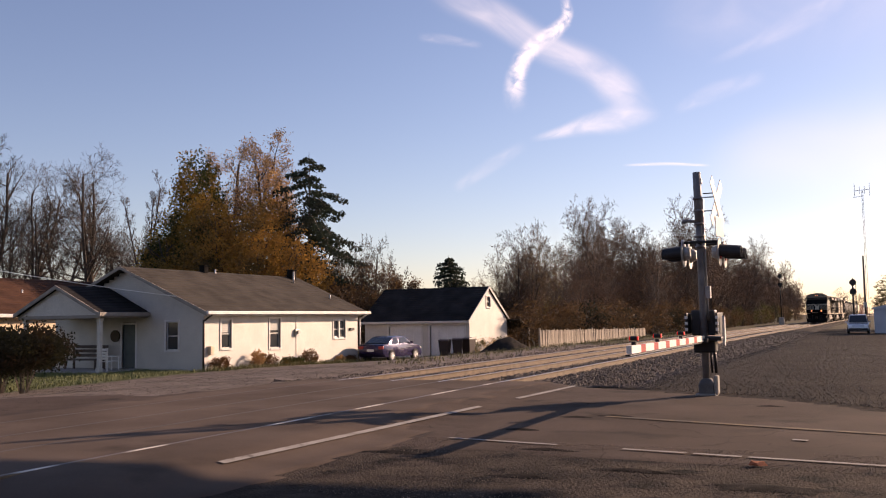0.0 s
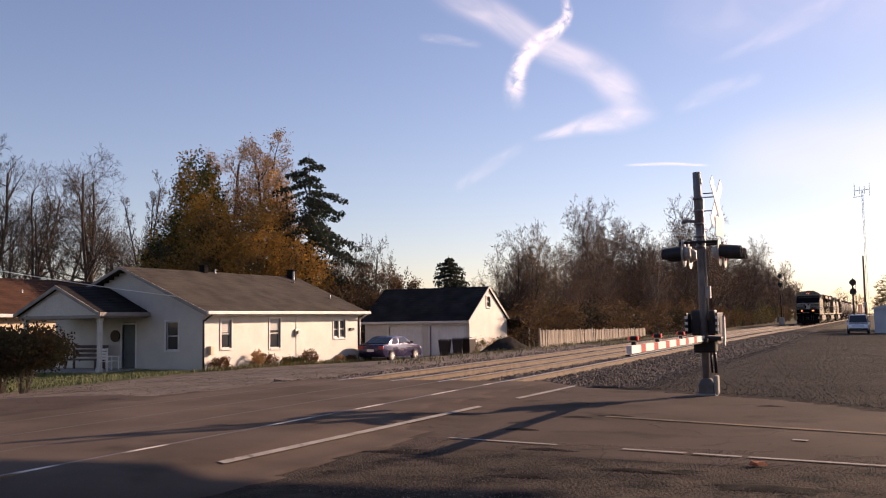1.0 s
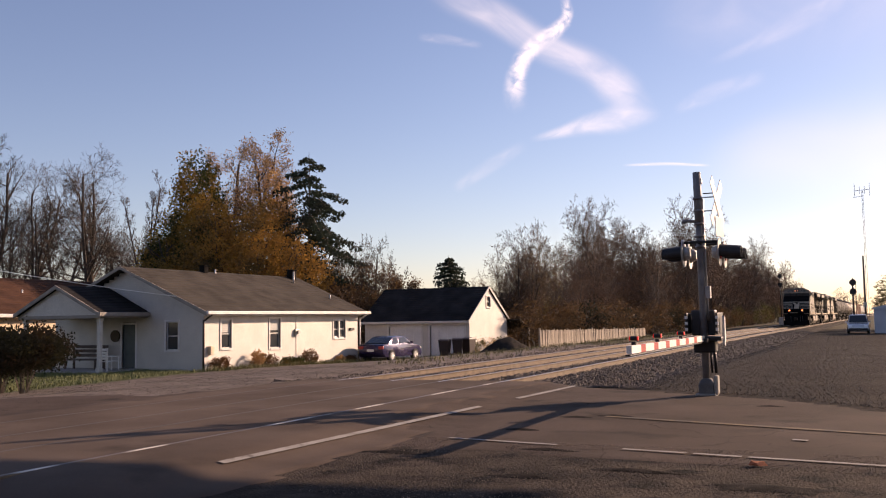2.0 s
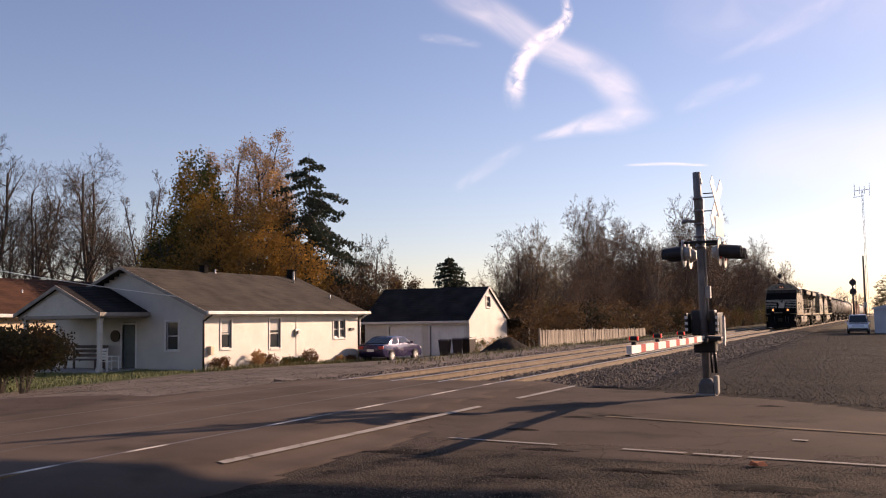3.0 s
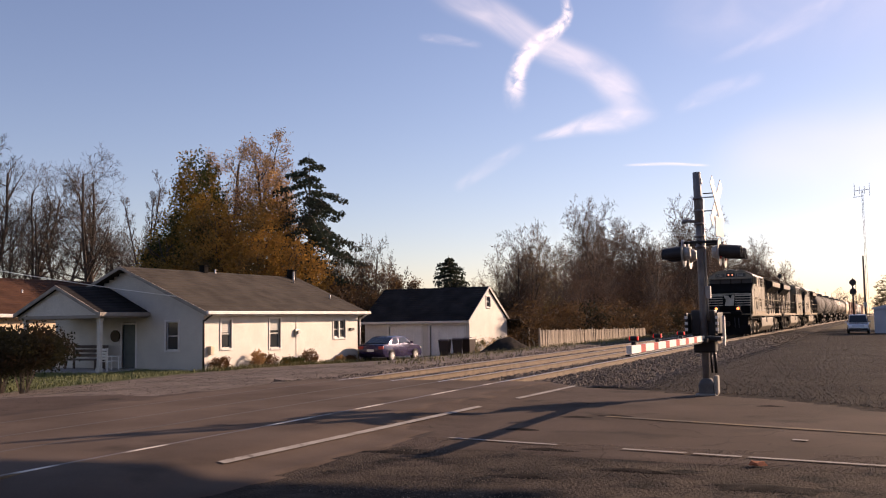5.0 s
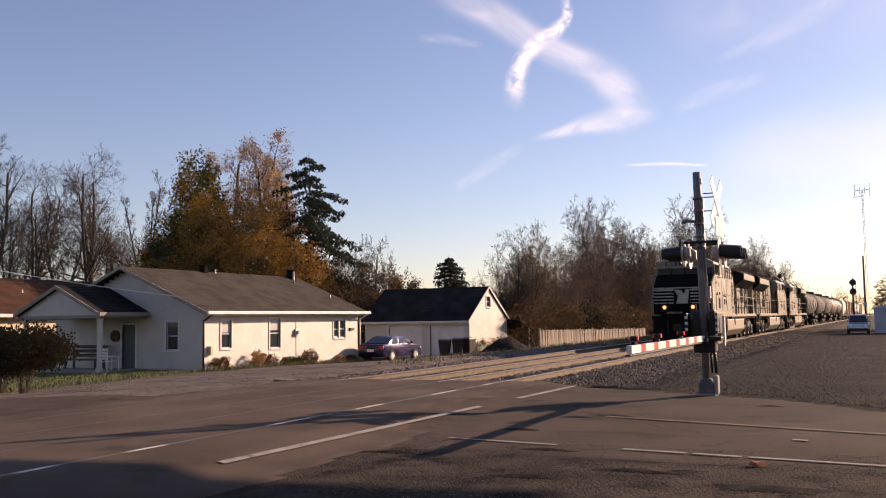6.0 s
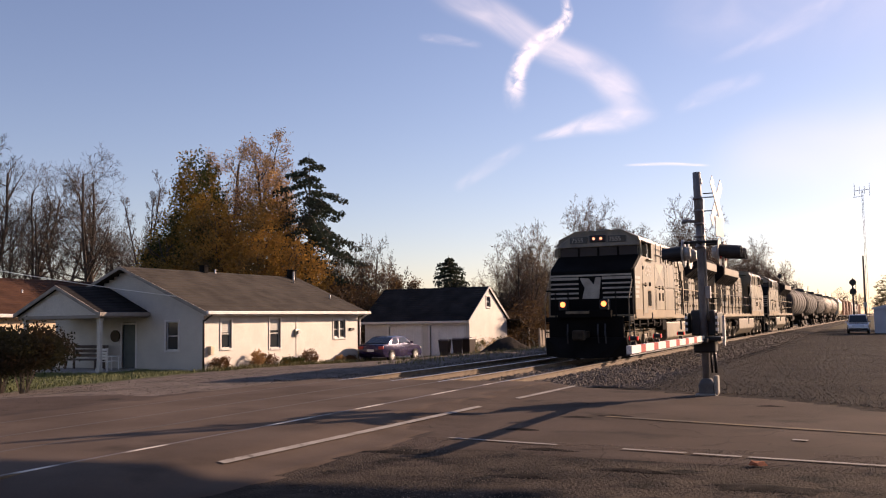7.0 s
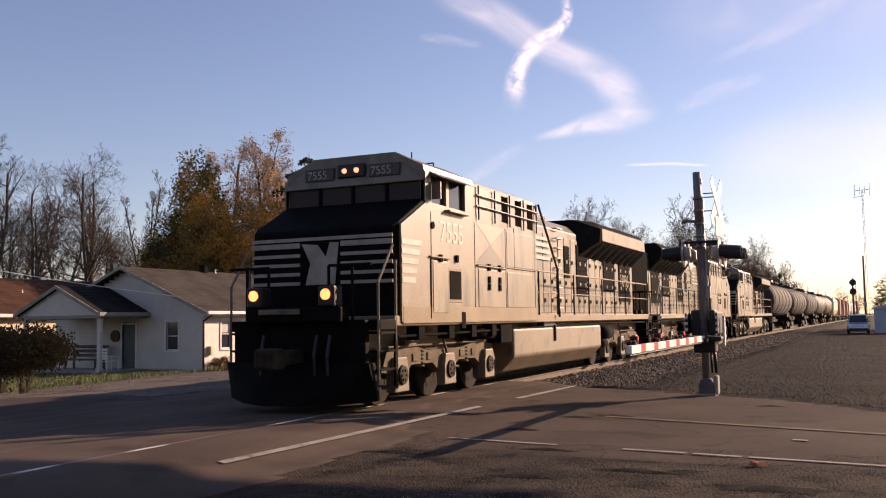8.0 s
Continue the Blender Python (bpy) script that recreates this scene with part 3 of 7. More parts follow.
def white_house():
    h = thing("house", "single-storey white house with lapped siding and grey shingle roof", "house", pose(0, 0, 0))
    front = lambda u, o, z: (u, HY0 - o, z)
    side = lambda u, o, z: (HX + o, u, z)
    rear = lambda u, o, z: (u, HY1 + o, z)
    west = lambda u, o, z: (HL - o, u, z)
    fw, door = (-29.3, -28.6, 0.28, 1.58), (-31.96, -31.14, -0.55, 1.48)
    sw = [(34.2, 34.95, 0.32, 1.64), (38.0, 38.9, 0.2, 1.68), (44.05, 45.3, 0.55, 1.54)]
    wall_part(lap_wall(front, HL, HX, HZ, HE, [fw, door], (HXR, HA)), SIDING, h, "gabled front wall of white lapped siding")
    wall_part(lap_wall(side, HY0, HY1, HZ, HE, sw), SIDING, h, "long sunlit wall of white lapped siding")
    wall_part(lap_wall(rear, HL, HX, HZ, HE, [], (HXR, HA)), SIDING, h)
    wall_part(lap_wall(west, HY0, HY1, HZ, HE), SIDING, h)
    for s, ue in ((1, -26.6), (-1, -36.85)):
        part("roof", roof_slab(lambda u, o, z: (u, o, z), (ue, HE - 0.02, HXR, HA + 0.16), 32.55, 47.15, SHINGLE), SHINGLE, h, "grey shingle roof slope")
    bm = bm_new()
    box(bm, -26.6, -26.48, 32.5, 47.2, HE - 0.12, HE + 0.03, 0.02)
    part("gutter", bm, TRIM, h, "white eaves gutter")
    bm = bm_new()
    box(bm, HX + 0.02, -26.62, 32.8, 47.1, HE - 0.17, HE - 0.13)
    part("soffit", bm, TRIM, h)
    for y, w in ((46.9, 0), (32.9, 1)):
        bm = bm_new()
        rod(bm, [(-26.55, y, HE - 0.1), (-26.95, y, HE - 0.35), (HX + 0.07, y, HE - 0.4), (HX + 0.07, y, -0.85), (HX + 0.25, y, -0.9)], 0.045, 8)
        part("downspout", bm, TRIM if not w else SHINGLE, h, "corner downspout")
    bm = bm_new()
    for s, ue in ((1, -26.58), (-1, -36.87)):
        hull(bm, [(ue, 32.5, HE - 0.2), (ue, 32.5, HE + 0.0), (HXR, 32.5, HA + 0.02), (HXR, 32.5, HA + 0.16), (ue, 32.54, HE - 0.2), (ue, 32.54, HE + 0.0), (HXR, 32.54, HA + 0.02), (HXR, 32.54, HA + 0.16)])
    part("barge_board", bm, SHADED_TRIM, h)
    window(h, front, *fw, blind=0)
    for k, (a, b, c, d) in enumerate(sw):
        window(h, side, a, b, c, d, mullions=1 if k == 2 else 0, blind=(0.45, 0.4, 0.0)[k])
    bm = bm_new()
    lbox(bm, front, -31.96, -31.14, -0.1, -0.05, -0.55, 1.48)
    d = part("door", bm, DOOR_DARK, h, "dark green-black front door")
    bm = bm_new()
    lbox(bm, front, -32.05, -31.96, -0.1, 0.04, -0.55, 1.57)
    lbox(bm, front, -31.14, -31.05, -0.1, 0.04, -0.55, 1.57)
    lbox(bm, front, -31.96, -31.14, -0.1, 0.04, 1.48, 1.57)
    part("door_frame", bm, TRIM, d)
    bm = bm_new()
    box(bm, HX - 0.0, HX + 0.03, 40.32, 40.36, -0.6, 1.8)
    box(bm, HX, HX + 0.14, 40.15, 40.5, 0.75, 1.1, 0.02)
    tube(bm, (HX + 0.13, 40.32, 0.95), (HX + 0.24, 40.32, 0.95), 0.1, 0.1, 14)
    part("electric_meter", bm, GALV, h, "grey electric meter and conduit")
    bm = bm_new()
    box(bm, HX, HX + 0.2, 33.25, 33.5, 0.05, 0.45, 0.03)
    part("wall_box", bm, CREAM, h, "small tan utility box")
    bm = bm_new()
    box(bm, HX, HX + 0.12, 45.75, 46.2, 0.95, 1.1, 0.02)
    part("wall_vent", bm, BLACK_METAL, h)
    for y, x, r, dz in ((38.4, -31.6, 0.17, 0.42), (46.2, -31.4, 0.2, 0.5)):
        bm = bm_new()
        box(bm, x - r, x + r, y - r, y + r, HA - 0.1, HA + dz, 0.02)
        box(bm, x - r - 0.05, x + r + 0.05, y - r - 0.05, y + r + 0.05, HA + dz, HA + dz + 0.05, 0.01)
        part("roof_vent", bm, VENT_BLACK, h, "dark square roof vent")
    for x, y, z0, z1 in ((-30.7, 45.4, 3.5, 4.45), (-28.5, 45.9, 2.7, 3.05), (-31.5, 39.2, 3.9, 4.35)):
        bm = bm_new()
        tube(bm, (x, y, z0), (x, y, z1), 0.045, 0.045, 10)
        part("vent_pipe", bm, GALV, h, "pale vent pipe")
    # porch
    bm = bm_new()
    box(bm, -35.3, -30.5, 30.1, HY0 - 0.03, -1.2, -0.56, 0.02)
    p = part("porch", bm, CONCRETE, h, "open front porch with a gabled roof")
    for ue in (-30.3, -35.5):
        part("porch_roof", roof_slab(lambda u, o, z: (u, o, z), (ue, 2.03, -32.9, 3.28), 29.9, HY0 - 0.02, SHINGLE_DARK), SHINGLE_DARK, p, "dark shingle porch roof")
    bm = bm_new()
    prism(bm, [(-35.3, 1.9), (-30.5, 1.9), (-30.5, 1.96), (-32.9, 3.14), (-35.3, 1.96)], "y", 30.05, 30.15)
    part("porch_gable", bm, SIDING, p, "white gable of the porch")
    bm = bm_new()
    box(bm, -35.4, -30.4, 30.02, 30.2, 1.78, 1.93, 0.01)
    for x in (-35.4, -30.52):
        box(bm, x, x + 0.12, 30.2, HY0 - 0.03, 1.78, 1.93, 0.01)
    for ue in (-30.28, -35.52):
        hull(bm, [(ue, 29.84, 1.86), (ue, 29.84, 2.03), (-32.9, 29.84, 3.12), (-32.9, 29.84, 3.29), (ue, 29.89, 1.86), (ue, 29.89, 2.03), (-32.9, 29.89, 3.12), (-32.9, 29.89, 3.29)])
    box(bm, -30.3, -30.22, 29.86, HY0 - 0.04, 1.86, 2.04, 0.01)
    part("porch_beam", bm, SHADED_TRIM, p)
    for x in (-30.68, -35.2):
        bm = bm_new()
        box(bm, x, x + 0.17, 30.15, 30.32, -0.56, 1.78, 0.015)
        box(bm, x - 0.03, x + 0.2, 30.12, 30.35, -0.56, -0.4, 0.01)
        box(bm, x - 0.03, x + 0.2, 30.12, 30.35, 1.66, 1.78, 0.01)
        part("porch_post", bm, SIDING, p, "square white porch post")
    return h


white_house()


def chair(m):
    c = thing("porch_chair", "white slatted wooden chair on the porch", "chair", m)
    bm = bm_new()
    for k in range(5):
        box(bm, -0.3, 0.3, -0.28 + k * 0.115, -0.18 + k * 0.115, 0.4, 0.43, 0.005)
    part("seat", bm, TRIM, c)
    bm = bm_new()
    for k in range(4):
        box(bm, -0.3, 0.3, 0.29, 0.32, 0.5 + k * 0.13, 0.6 + k * 0.13, 0.005)
    part("backrest", bm, TRIM, c)
    for x in (-0.31, 0.27):
        for y, t in ((-0.28, 0.62), (0.27, 1.02)):
            bm = bm_new()
            box(bm, x, x + 0.045, y, y + 0.045, 0, t, 0.005)
            part("leg", bm, TRIM, c)
        bm = bm_new()
        box(bm, x - 0.03, x + 0.08, -0.32, 0.32, 0.62, 0.65, 0.008)
        part("armrest", bm, TRIM, c)


chair(pose(-30.95, 31.2, -0.56, 0, 0, 165))
bm = bm_new()
for k in range(3):
    box(bm, -34.4, -32.4, 32.3 + 0.1 * k, 32.38 + 0.1 * k, 0.0 + 0.2 * k, 0.14 + 0.2 * k, 0.01)
box(bm, -34.4, -32.4, 31.75, 32.3, -0.15, -0.08, 0.01)
for x in (-34.38, -32.5):
    box(bm, x, x + 0.08, 31.78, 31.86, -0.56, -0.1)
    box(bm, x, x + 0.08, 32.3, 32.38, -0.56, 0.5)
solid("porch_bench", bm, surf("dark_bench_wood", (0.07, 0.045, 0.035), (0.11, 0.07, 0.05), 0.7, 0, 4, 40, 0.2), "dark wooden bench against the porch wall", "bench")
bm = bm_new()
tube(bm, (-32.35, 32.9, 0.95), (-32.35, 32.97, 0.95), 0.28, 0.28, 18)
solid("wall_ornament", bm, surf("dried_wreath", (0.09, 0.045, 0.03), (0.06, 0.06, 0.03), 0.9, 0, 12, 60, 0.6), "dark wreath hung beside the porch door", "ornament")


def brown_house():
    h = thing("house", "neighbouring cream house with a brown shingle roof", "house")
    side = lambda u, o, z: (-44.5 + o, u, z)
    front = lambda u, o, z: (u, 36.0 - o, z)
    wall_part(lap_wall(side, 36.0, 52.0, -1.3, 2.1, [(44.2, 45.2, 0.4, 1.6)]), CREAM, h, "sunlit cream wall")
    wall_part(lap_wall(front, -54.5, -44.5, -1.3, 2.1, [], (-49.5, 4.4)), CREAM, h)
    window(h, side, 44.2, 45.2, 0.4, 1.6)
    for ue in (-44.0, -55.0):
        part("roof", roof_slab(lambda u, o, z: (u, o, z), (ue, 2.15, -49.5, 4.55), 35.6, 52.4, SHINGLE_BROWN), SHINGLE_BROWN, h, "brown shingle roof slope")
    bm = bm_new()
    box(bm, -44.02, -43.9, 35.6, 52.4, 2.0, 2.2, 0.02)
    part("gutter", bm, TRIM, h)
    for y in (40.3, 44.5):
        bm = bm_new()
        tube(bm, (-47.2, y, 3.2), (-47.2, y, 3.75), 0.05, 0.05, 8)
        part("vent_pipe", bm, GALV, h)
    bm = bm_new()
    rod(bm, [(-44.42, 41.4, 2.0), (-44.42, 41.4, -1.0)], 0.05, 8)
    part("downspout", bm, GALV, h)


brown_house()


def garage():
    g = thing("garage", "white two-car garage with a dark gabled roof", "garage")
    front = lambda u, o, z: (u, 55.1 - o, z)
    east = lambda u, o, z: (-23.6 + o, u, z)
    west = lambda u, o, z: (-31.4 - o, u, z)
    back = lambda u, o, z: (u, 62.0 + o, z)
    d1, d2 = (-29.55, -27.1, -1.2, 1.1), (-26.45, -23.95, -1.2, 1.1)
    wall_part(lap_wall(front, -31.4, -23.6, -1.3, 1.42, [d1, d2]), SIDING, g, "front wall with two door openings")
    wall_part(lap_wall(east, 55.1, 62.0, -1.3, 1.42, [(58.1, 58.8, 2.3, 3.02)], (58.4, 3.62)), SIDING, g, "sunlit white gable wall")
    wall_part(lap_wall(west, 55.1, 62.0, -1.3, 1.42, [], (58.4, 3.62)), SIDING, g)
    wall_part(lap_wall(back, -31.4, -23.6, -1.3, 1.42), SIDING, g)
    for ye in (54.75, 62.35):
        part("roof", roof_slab(lambda u, o, z: (o, u, z), (ye, 1.36, 58.45, 3.72), -31.65, -23.5, SHINGLE_DARK), SHINGLE_DARK, g, "nearly black shingle roof slope")
    bm = bm_new()
    for ye in (54.73, 62.37):
        hull(bm, [(x, y, z) for x in (-23.5, -23.46) for y, z in ((ye, 1.24), (ye, 1.4), (58.45, 3.58), (58.45, 3.74))])
    box(bm, -31.6, -23.5, 54.68, 54.76, 1.24, 1.4, 0.01)
    part("barge_board", bm, SIDING, g)
    for a, b, c, d in (d1, d2):
        bm = bm_new()
        lbox(bm, front, a, b, -0.15, -0.11, c, d)
        dr = part("garage_door", bm, GARAGE_DOOR, g, "panelled white garage door")
        w = (b - a) / 4
        for k in range(5):
            for q in range(4):
                bm = bm_new()
                lbox(bm, front, a + w * q + 0.02, a + w * (q + 1) - 0.02, -0.12, -0.085, c + 0.46 * k + 0.02, c + 0.46 * (k + 1) - 0.02)
                part("panel", bm, GARAGE_DOOR, dr)
        bm = bm_new()
        lbox(bm, front, a - 0.1, a, -0.1, 0.04, c, d + 0.1)
        lbox(bm, front, b, b + 0.1, -0.1, 0.04, c, d + 0.1)
        lbox(bm, front, a, b, -0.1, 0.04, d, d + 0.1)
        part("door_frame", bm, TRIM, dr)
    window(g, east, 58.1, 58.8, 2.3, 3.02, blind=0)
    bm = bm_new()
    hull(bm, [(-24.6, 62.0, 1.5), (-22.6, 62.0, 1.45), (-24.6, 64.2, 0.85), (-22.6, 64.2, 0.82), (-24.6, 62.0, 1.42), (-22.6, 62.0, 1.37), (-24.6, 64.2, 0.78), (-22.6, 64.2, 0.74)])
    lt = part("lean_to_roof", bm, SHINGLE, g, "small lean-to roof behind the garage")
    for x in (-22.7, -24.4):
        bm = bm_new()
        box(bm, x, x + 0.1, 64.0, 64.1, -1.2, 0.8)
        part("post", bm, FENCE_WOOD, lt)


garage()


def sedan(m, label, paint, lights=True, suv=False):
    """A car, y forward, wheels on z = 0."""
    c = thing("car", label, "car", m)
    w, ht = (0.92, 1.72) if suv else (0.88, 1.44)
    bm = bm_new()
    lower = [(-2.3, 0.5), (-2.32, 0.72), (-2.2, 1.0 if not suv else 1.05), (-1.2, 1.02), (0.9, 0.98), (1.9, 0.86), (2.25, 0.68), (2.3, 0.42), (2.1, 0.26), (-2.1, 0.28)]
    roof = [(-2.0, 1.0), (-1.75, ht - 0.06), (-1.0, ht), (0.2, ht), (0.45, ht - 0.04), (1.15, 0.97)] if suv else [(-1.75, 1.0), (-1.0, ht - 0.05), (-0.6, ht), (0.1, ht), (0.4, ht - 0.05), (1.2, 0.95)]
    for prof, half, tw in ((lower, w, 0.93), (roof, w - 0.05, 0.78)):
        pts = []
        for y, z in prof:
            k = 1.0 if prof is lower else (1 - (1 - tw) * max(0.0, (z - 0.95) / (ht - 0.95)))
            e = 0.9 if prof is lower and abs(y) > 2.15 else 1.0
            pts.append((y, z, half * k * e))
        a = [bm.verts.new((x, y, z)) for y, z, x in pts]
        b = [bm.verts.new((-x, y, z)) for y, z, x in pts]
        bm.faces.new(a)
        bm.faces.new(b[::-1])
        for i in range(len(pts)):
            j = (i + 1) % len(pts)
            bm.faces.new((a[i], b[i], b[j], a[j]))
    bmesh.ops.recalc_face_normals(bm, faces=bm.faces)
    bmesh.ops.bevel(bm, geom=list(bm.edges), offset=0.035, segments=2, affect="EDGES", profile=0.5)
    for f in bm.faces:
        f.smooth = True
    body = part("body", bm, paint, c)
    for s in (-1, 1):
        for q in ((-1.3, -0.55, -0.95), (-0.45, 0.35, -0.3)):
            bm = bm_new()
            ya, yb, yt = q
            x1 = w - 0.04
            x2 = (w - 0.05) * 0.8 + 0.02
            hull(bm, [(s * x1, ya, 1.04), (s * x1, yb + (0.45 if yb > 0 else 0), 1.04), (s * x2, yt, ht - 0.09), (s * x2, yb, ht - 0.09), (s * (x1 - 0.05), ya, 1.04), (s * (x1 - 0.05), yb, 1.04), (s * (x2 - 0.05), yt, ht - 0.09), (s * (x2 - 0.05), yb, ht - 0.09)])
            part("side_window", bm, GLASS, body, "dark car window")
    y0, y1 = (-1.98, -1.78) if suv else (-1.72, -1.05)
    for nm, ya, yb in (("rear_window", y0, y1), ("front_window", 1.14, 0.47)):
        d = -0.03 if nm == "rear_window" else 0.03
        bm = bm_new()
        hull(bm, [(s * x, y + dd, z + abs(dd)) for s in (-1, 1) for dd in (0, d) for x, y, z in ((w - 0.17, ya, 1.03), (w - 0.26, yb, ht - 0.1))])
        part(nm, bm, GLASS, body, "dark car window")
    for s in (-1, 1):
        bm = bm_new()
        box(bm, min(s * 0.5, s * 0.82), max(s * 0.5, s * 0.82), -2.34, -2.24, 0.74, 0.9, 0.02)
        part("tail_light", bm, RED_PAINT, body, "red tail light")
        bm = bm_new()
        box(bm, min(s * 0.5, s * 0.8), max(s * 0.5, s * 0.8), 2.14, 2.27, 0.62, 0.75, 0.02)
        part("headlamp", bm, WHITE_PAINT, body)
        bm = bm_new()
        hull(bm, [(s * (w + d), 0.75 + e, z) for d in (-0.04, 0.14) for e in (0, 0.1) for z in (0.98, 1.12)])
        part("wing_mirror", bm, paint, body)
    bm = bm_new()
    box(bm, -0.22, 0.22, -2.35, -2.33, 0.6, 0.74)
    part("plate", bm, WHITE_PAINT, body, "plain pale plate")
    bm = bm_new()
    box(bm, -0.8, 0.8, 2.2, 2.3, 0.34, 0.5, 0.02)
    part("grille", bm, BLACK_METAL, body)
    for y in (-1.38, 1.4):
        for s in (-1, 1):
            bm = bm_new()
            tube(bm, (s * (w - 0.2), y, 0.33), (s * (w + 0.01), y, 0.33), 0.33, 0.33, 22)
            wh = part("wheel", bm, surf("tyre_rubber", (0.02, 0.02, 0.02), (0.035, 0.034, 0.033), 0.9, 0, 5, 60, 0.2), c)
            bm = bm_new()
            tube(bm, (s * (w - 0.0), y, 0.33), (s * (w + 0.02), y, 0.33), 0.22, 0.2, 18)
            for k in range(5):
                a = 1.2566 * k
                rod(bm, [(s * (w + 0.02), y, 0.33), (s * (w + 0.02), y + 0.19 * math.cos(a), 0.33 + 0.19 * math.sin(a))], 0.03)
            part("rim", bm, GALV, wh, "silver alloy rim")
    return c


def car_paint(name, col, rough=0.25):
    m = surf(name, col, tuple(v * 0.85 for v in col), rough, 0.3, 1.5, 80, 0.0, rvar=0.05)
    m.node_tree.nodes["Principled BSDF"].inputs["Coat Weight"].default_value = 0.6
    return m


sedan(pose(-25.45, 47.7, ground_z(-25.4, 47.7) + 0.005, 0, 0, -2), "dark purple-blue sedan parked before the garage", car_paint("purple_car_paint", (0.03, 0.021, 0.075)))
sedan(pose(-0.75, 93.0, ground_z(-0.7, 93) + 0.005, 0, 0, 180), "silver-white sport utility parked on the gravel lot", car_paint("silver_car_paint", (0.6, 0.6, 0.6)), suv=True)


def wheelie_bin(m, group="bins by the garage"):
    b = thing("wheelie_bin", "dark brown plastic wheeled rubbish bin", "rubbish bin", m, group)
    plastic = surf("dark_bin_plastic", (0.035, 0.02, 0.016), (0.05, 0.03, 0.024), 0.5, 0, 3, 40, 0.1)
    bm = bm_new()
    hull(bm, [(s * x, y, z) for s in (-1, 1) for x, y, z in ((0.24, -0.24, 0.06), (0.24, 0.26, 0.06), (0.31, -0.36, 0.95), (0.31, 0.36, 0.95))], bevel=0.02)
    part("body", bm, plastic, b)
    bm = bm_new()
    hull(bm, [(s * x, y, z) for s in (-1, 1) for x, y, z in ((0.33, -0.4, 0.95), (0.33, 0.4, 0.95), (0.31, -0.38, 1.0), (0.28, 0.0, 1.06), (0.31, 0.38, 1.02))], bevel=0.01)
    rod(bm, [(-0.28, 0.45, 0.95), (0.28, 0.45, 0.95)], 0.02)
    part("lid", bm, plastic, b)
    for s in (-1, 1):
        bm = bm_new()
        tube(bm, (s * 0.22, 0.28, 0.12), (s * 0.28, 0.28, 0.12), 0.12, 0.12, 14)
        part("wheel", bm, BLACK_METAL, b)
    return b


for x, y, r in ((-22.75, 49.4, 10), (-22.1, 49.75, 25), (-21.75, 50.6, -10)):
    wheelie_bin(pose(x, y, ground_z(x, y), 0, 0, r))

# board fence behind the track
fence = thing("fence", "weathered wooden board fence beyond the tracks", "fence")
fa, fb = Vector((-20.2, 59.4, 0)), Vector((-17.7, 80.5, 0))
fd = (fb - fa).normalized()
fn = Vector((fd.y, -fd.x, 0))
bm = bm_new()
box(bm, -0.066, 0.066, -0.01, 0.01, 0, 1.5)
BOARD_ME = mesh_of(bm, "board", FENCE_WOOD)
bm = bm_new()
box(bm, -0.05, 0.05, -0.05, 0.05, -0.3, 1.62, 0.01)
POST_ME = mesh_of(bm, "post", FENCE_WOOD)
n = int((fb - fa).length / 0.155)
rng = random.Random(4)
for i in range(n):
    p = fa + fd * (i * 0.155)
    z = -0.86 - 0.22 * (i / n) + (0.0 if (i // 9) % 2 else 0.03)
    ang = math.degrees(math.atan2(fd.y, fd.x))
    part("board", BOARD_ME, None, fence, m=pose(p.x + fn.x * 0.03, p.y + fn.y * 0.03, z + rng.uniform(-0.03, 0.03), rng.uniform(-1.5, 1.5), rng.uniform(-1.2, 1.2), ang))
    if i % 15 == 0:
        part("post", POST_ME, None, fence, m=pose(p.x - fn.x * 0.05, p.y - fn.y * 0.05, z, 0, 0, ang))
bm = bm_new()
for h in (0.3, 1.28):
    vs = []
    for p, z in ((fa, -0.86), (fb, -1.08)):
        for o in (-0.05, 0.012):
            for dz in (0, 0.08):
                vs.append((p.x + fn.x * o, p.y + fn.y * o, z + h + dz))
    hull(bm, vs)
part("fence_rail", bm, FENCE_WOOD, fence)

# gravel heap
bm = bm_new()
bmesh.ops.create_grid(bm, x_segments=40, y_segments=40, size=2.6)
for v in bm.verts:
    d = math.hypot(v.co.x / 1.0, v.co.y / 0.75)
    v.co.z = max(-0.3, 0.95 * (1 - smooth(0.0, 2.3, d)) - 0.15 + 0.08 * noise.noise(v.co * 2.0))
for f in bm.faces:
    f.smooth = True
solid("spoil_heap", bm, DARK_GRAVEL, "heap of dark gravel dumped beside the tracks", "gravel heap", pose(-18.6, 48.8, ground_z(-18.6, 48.8) - 0.05, 0, 0, 60))

# ---- trees and plants ----


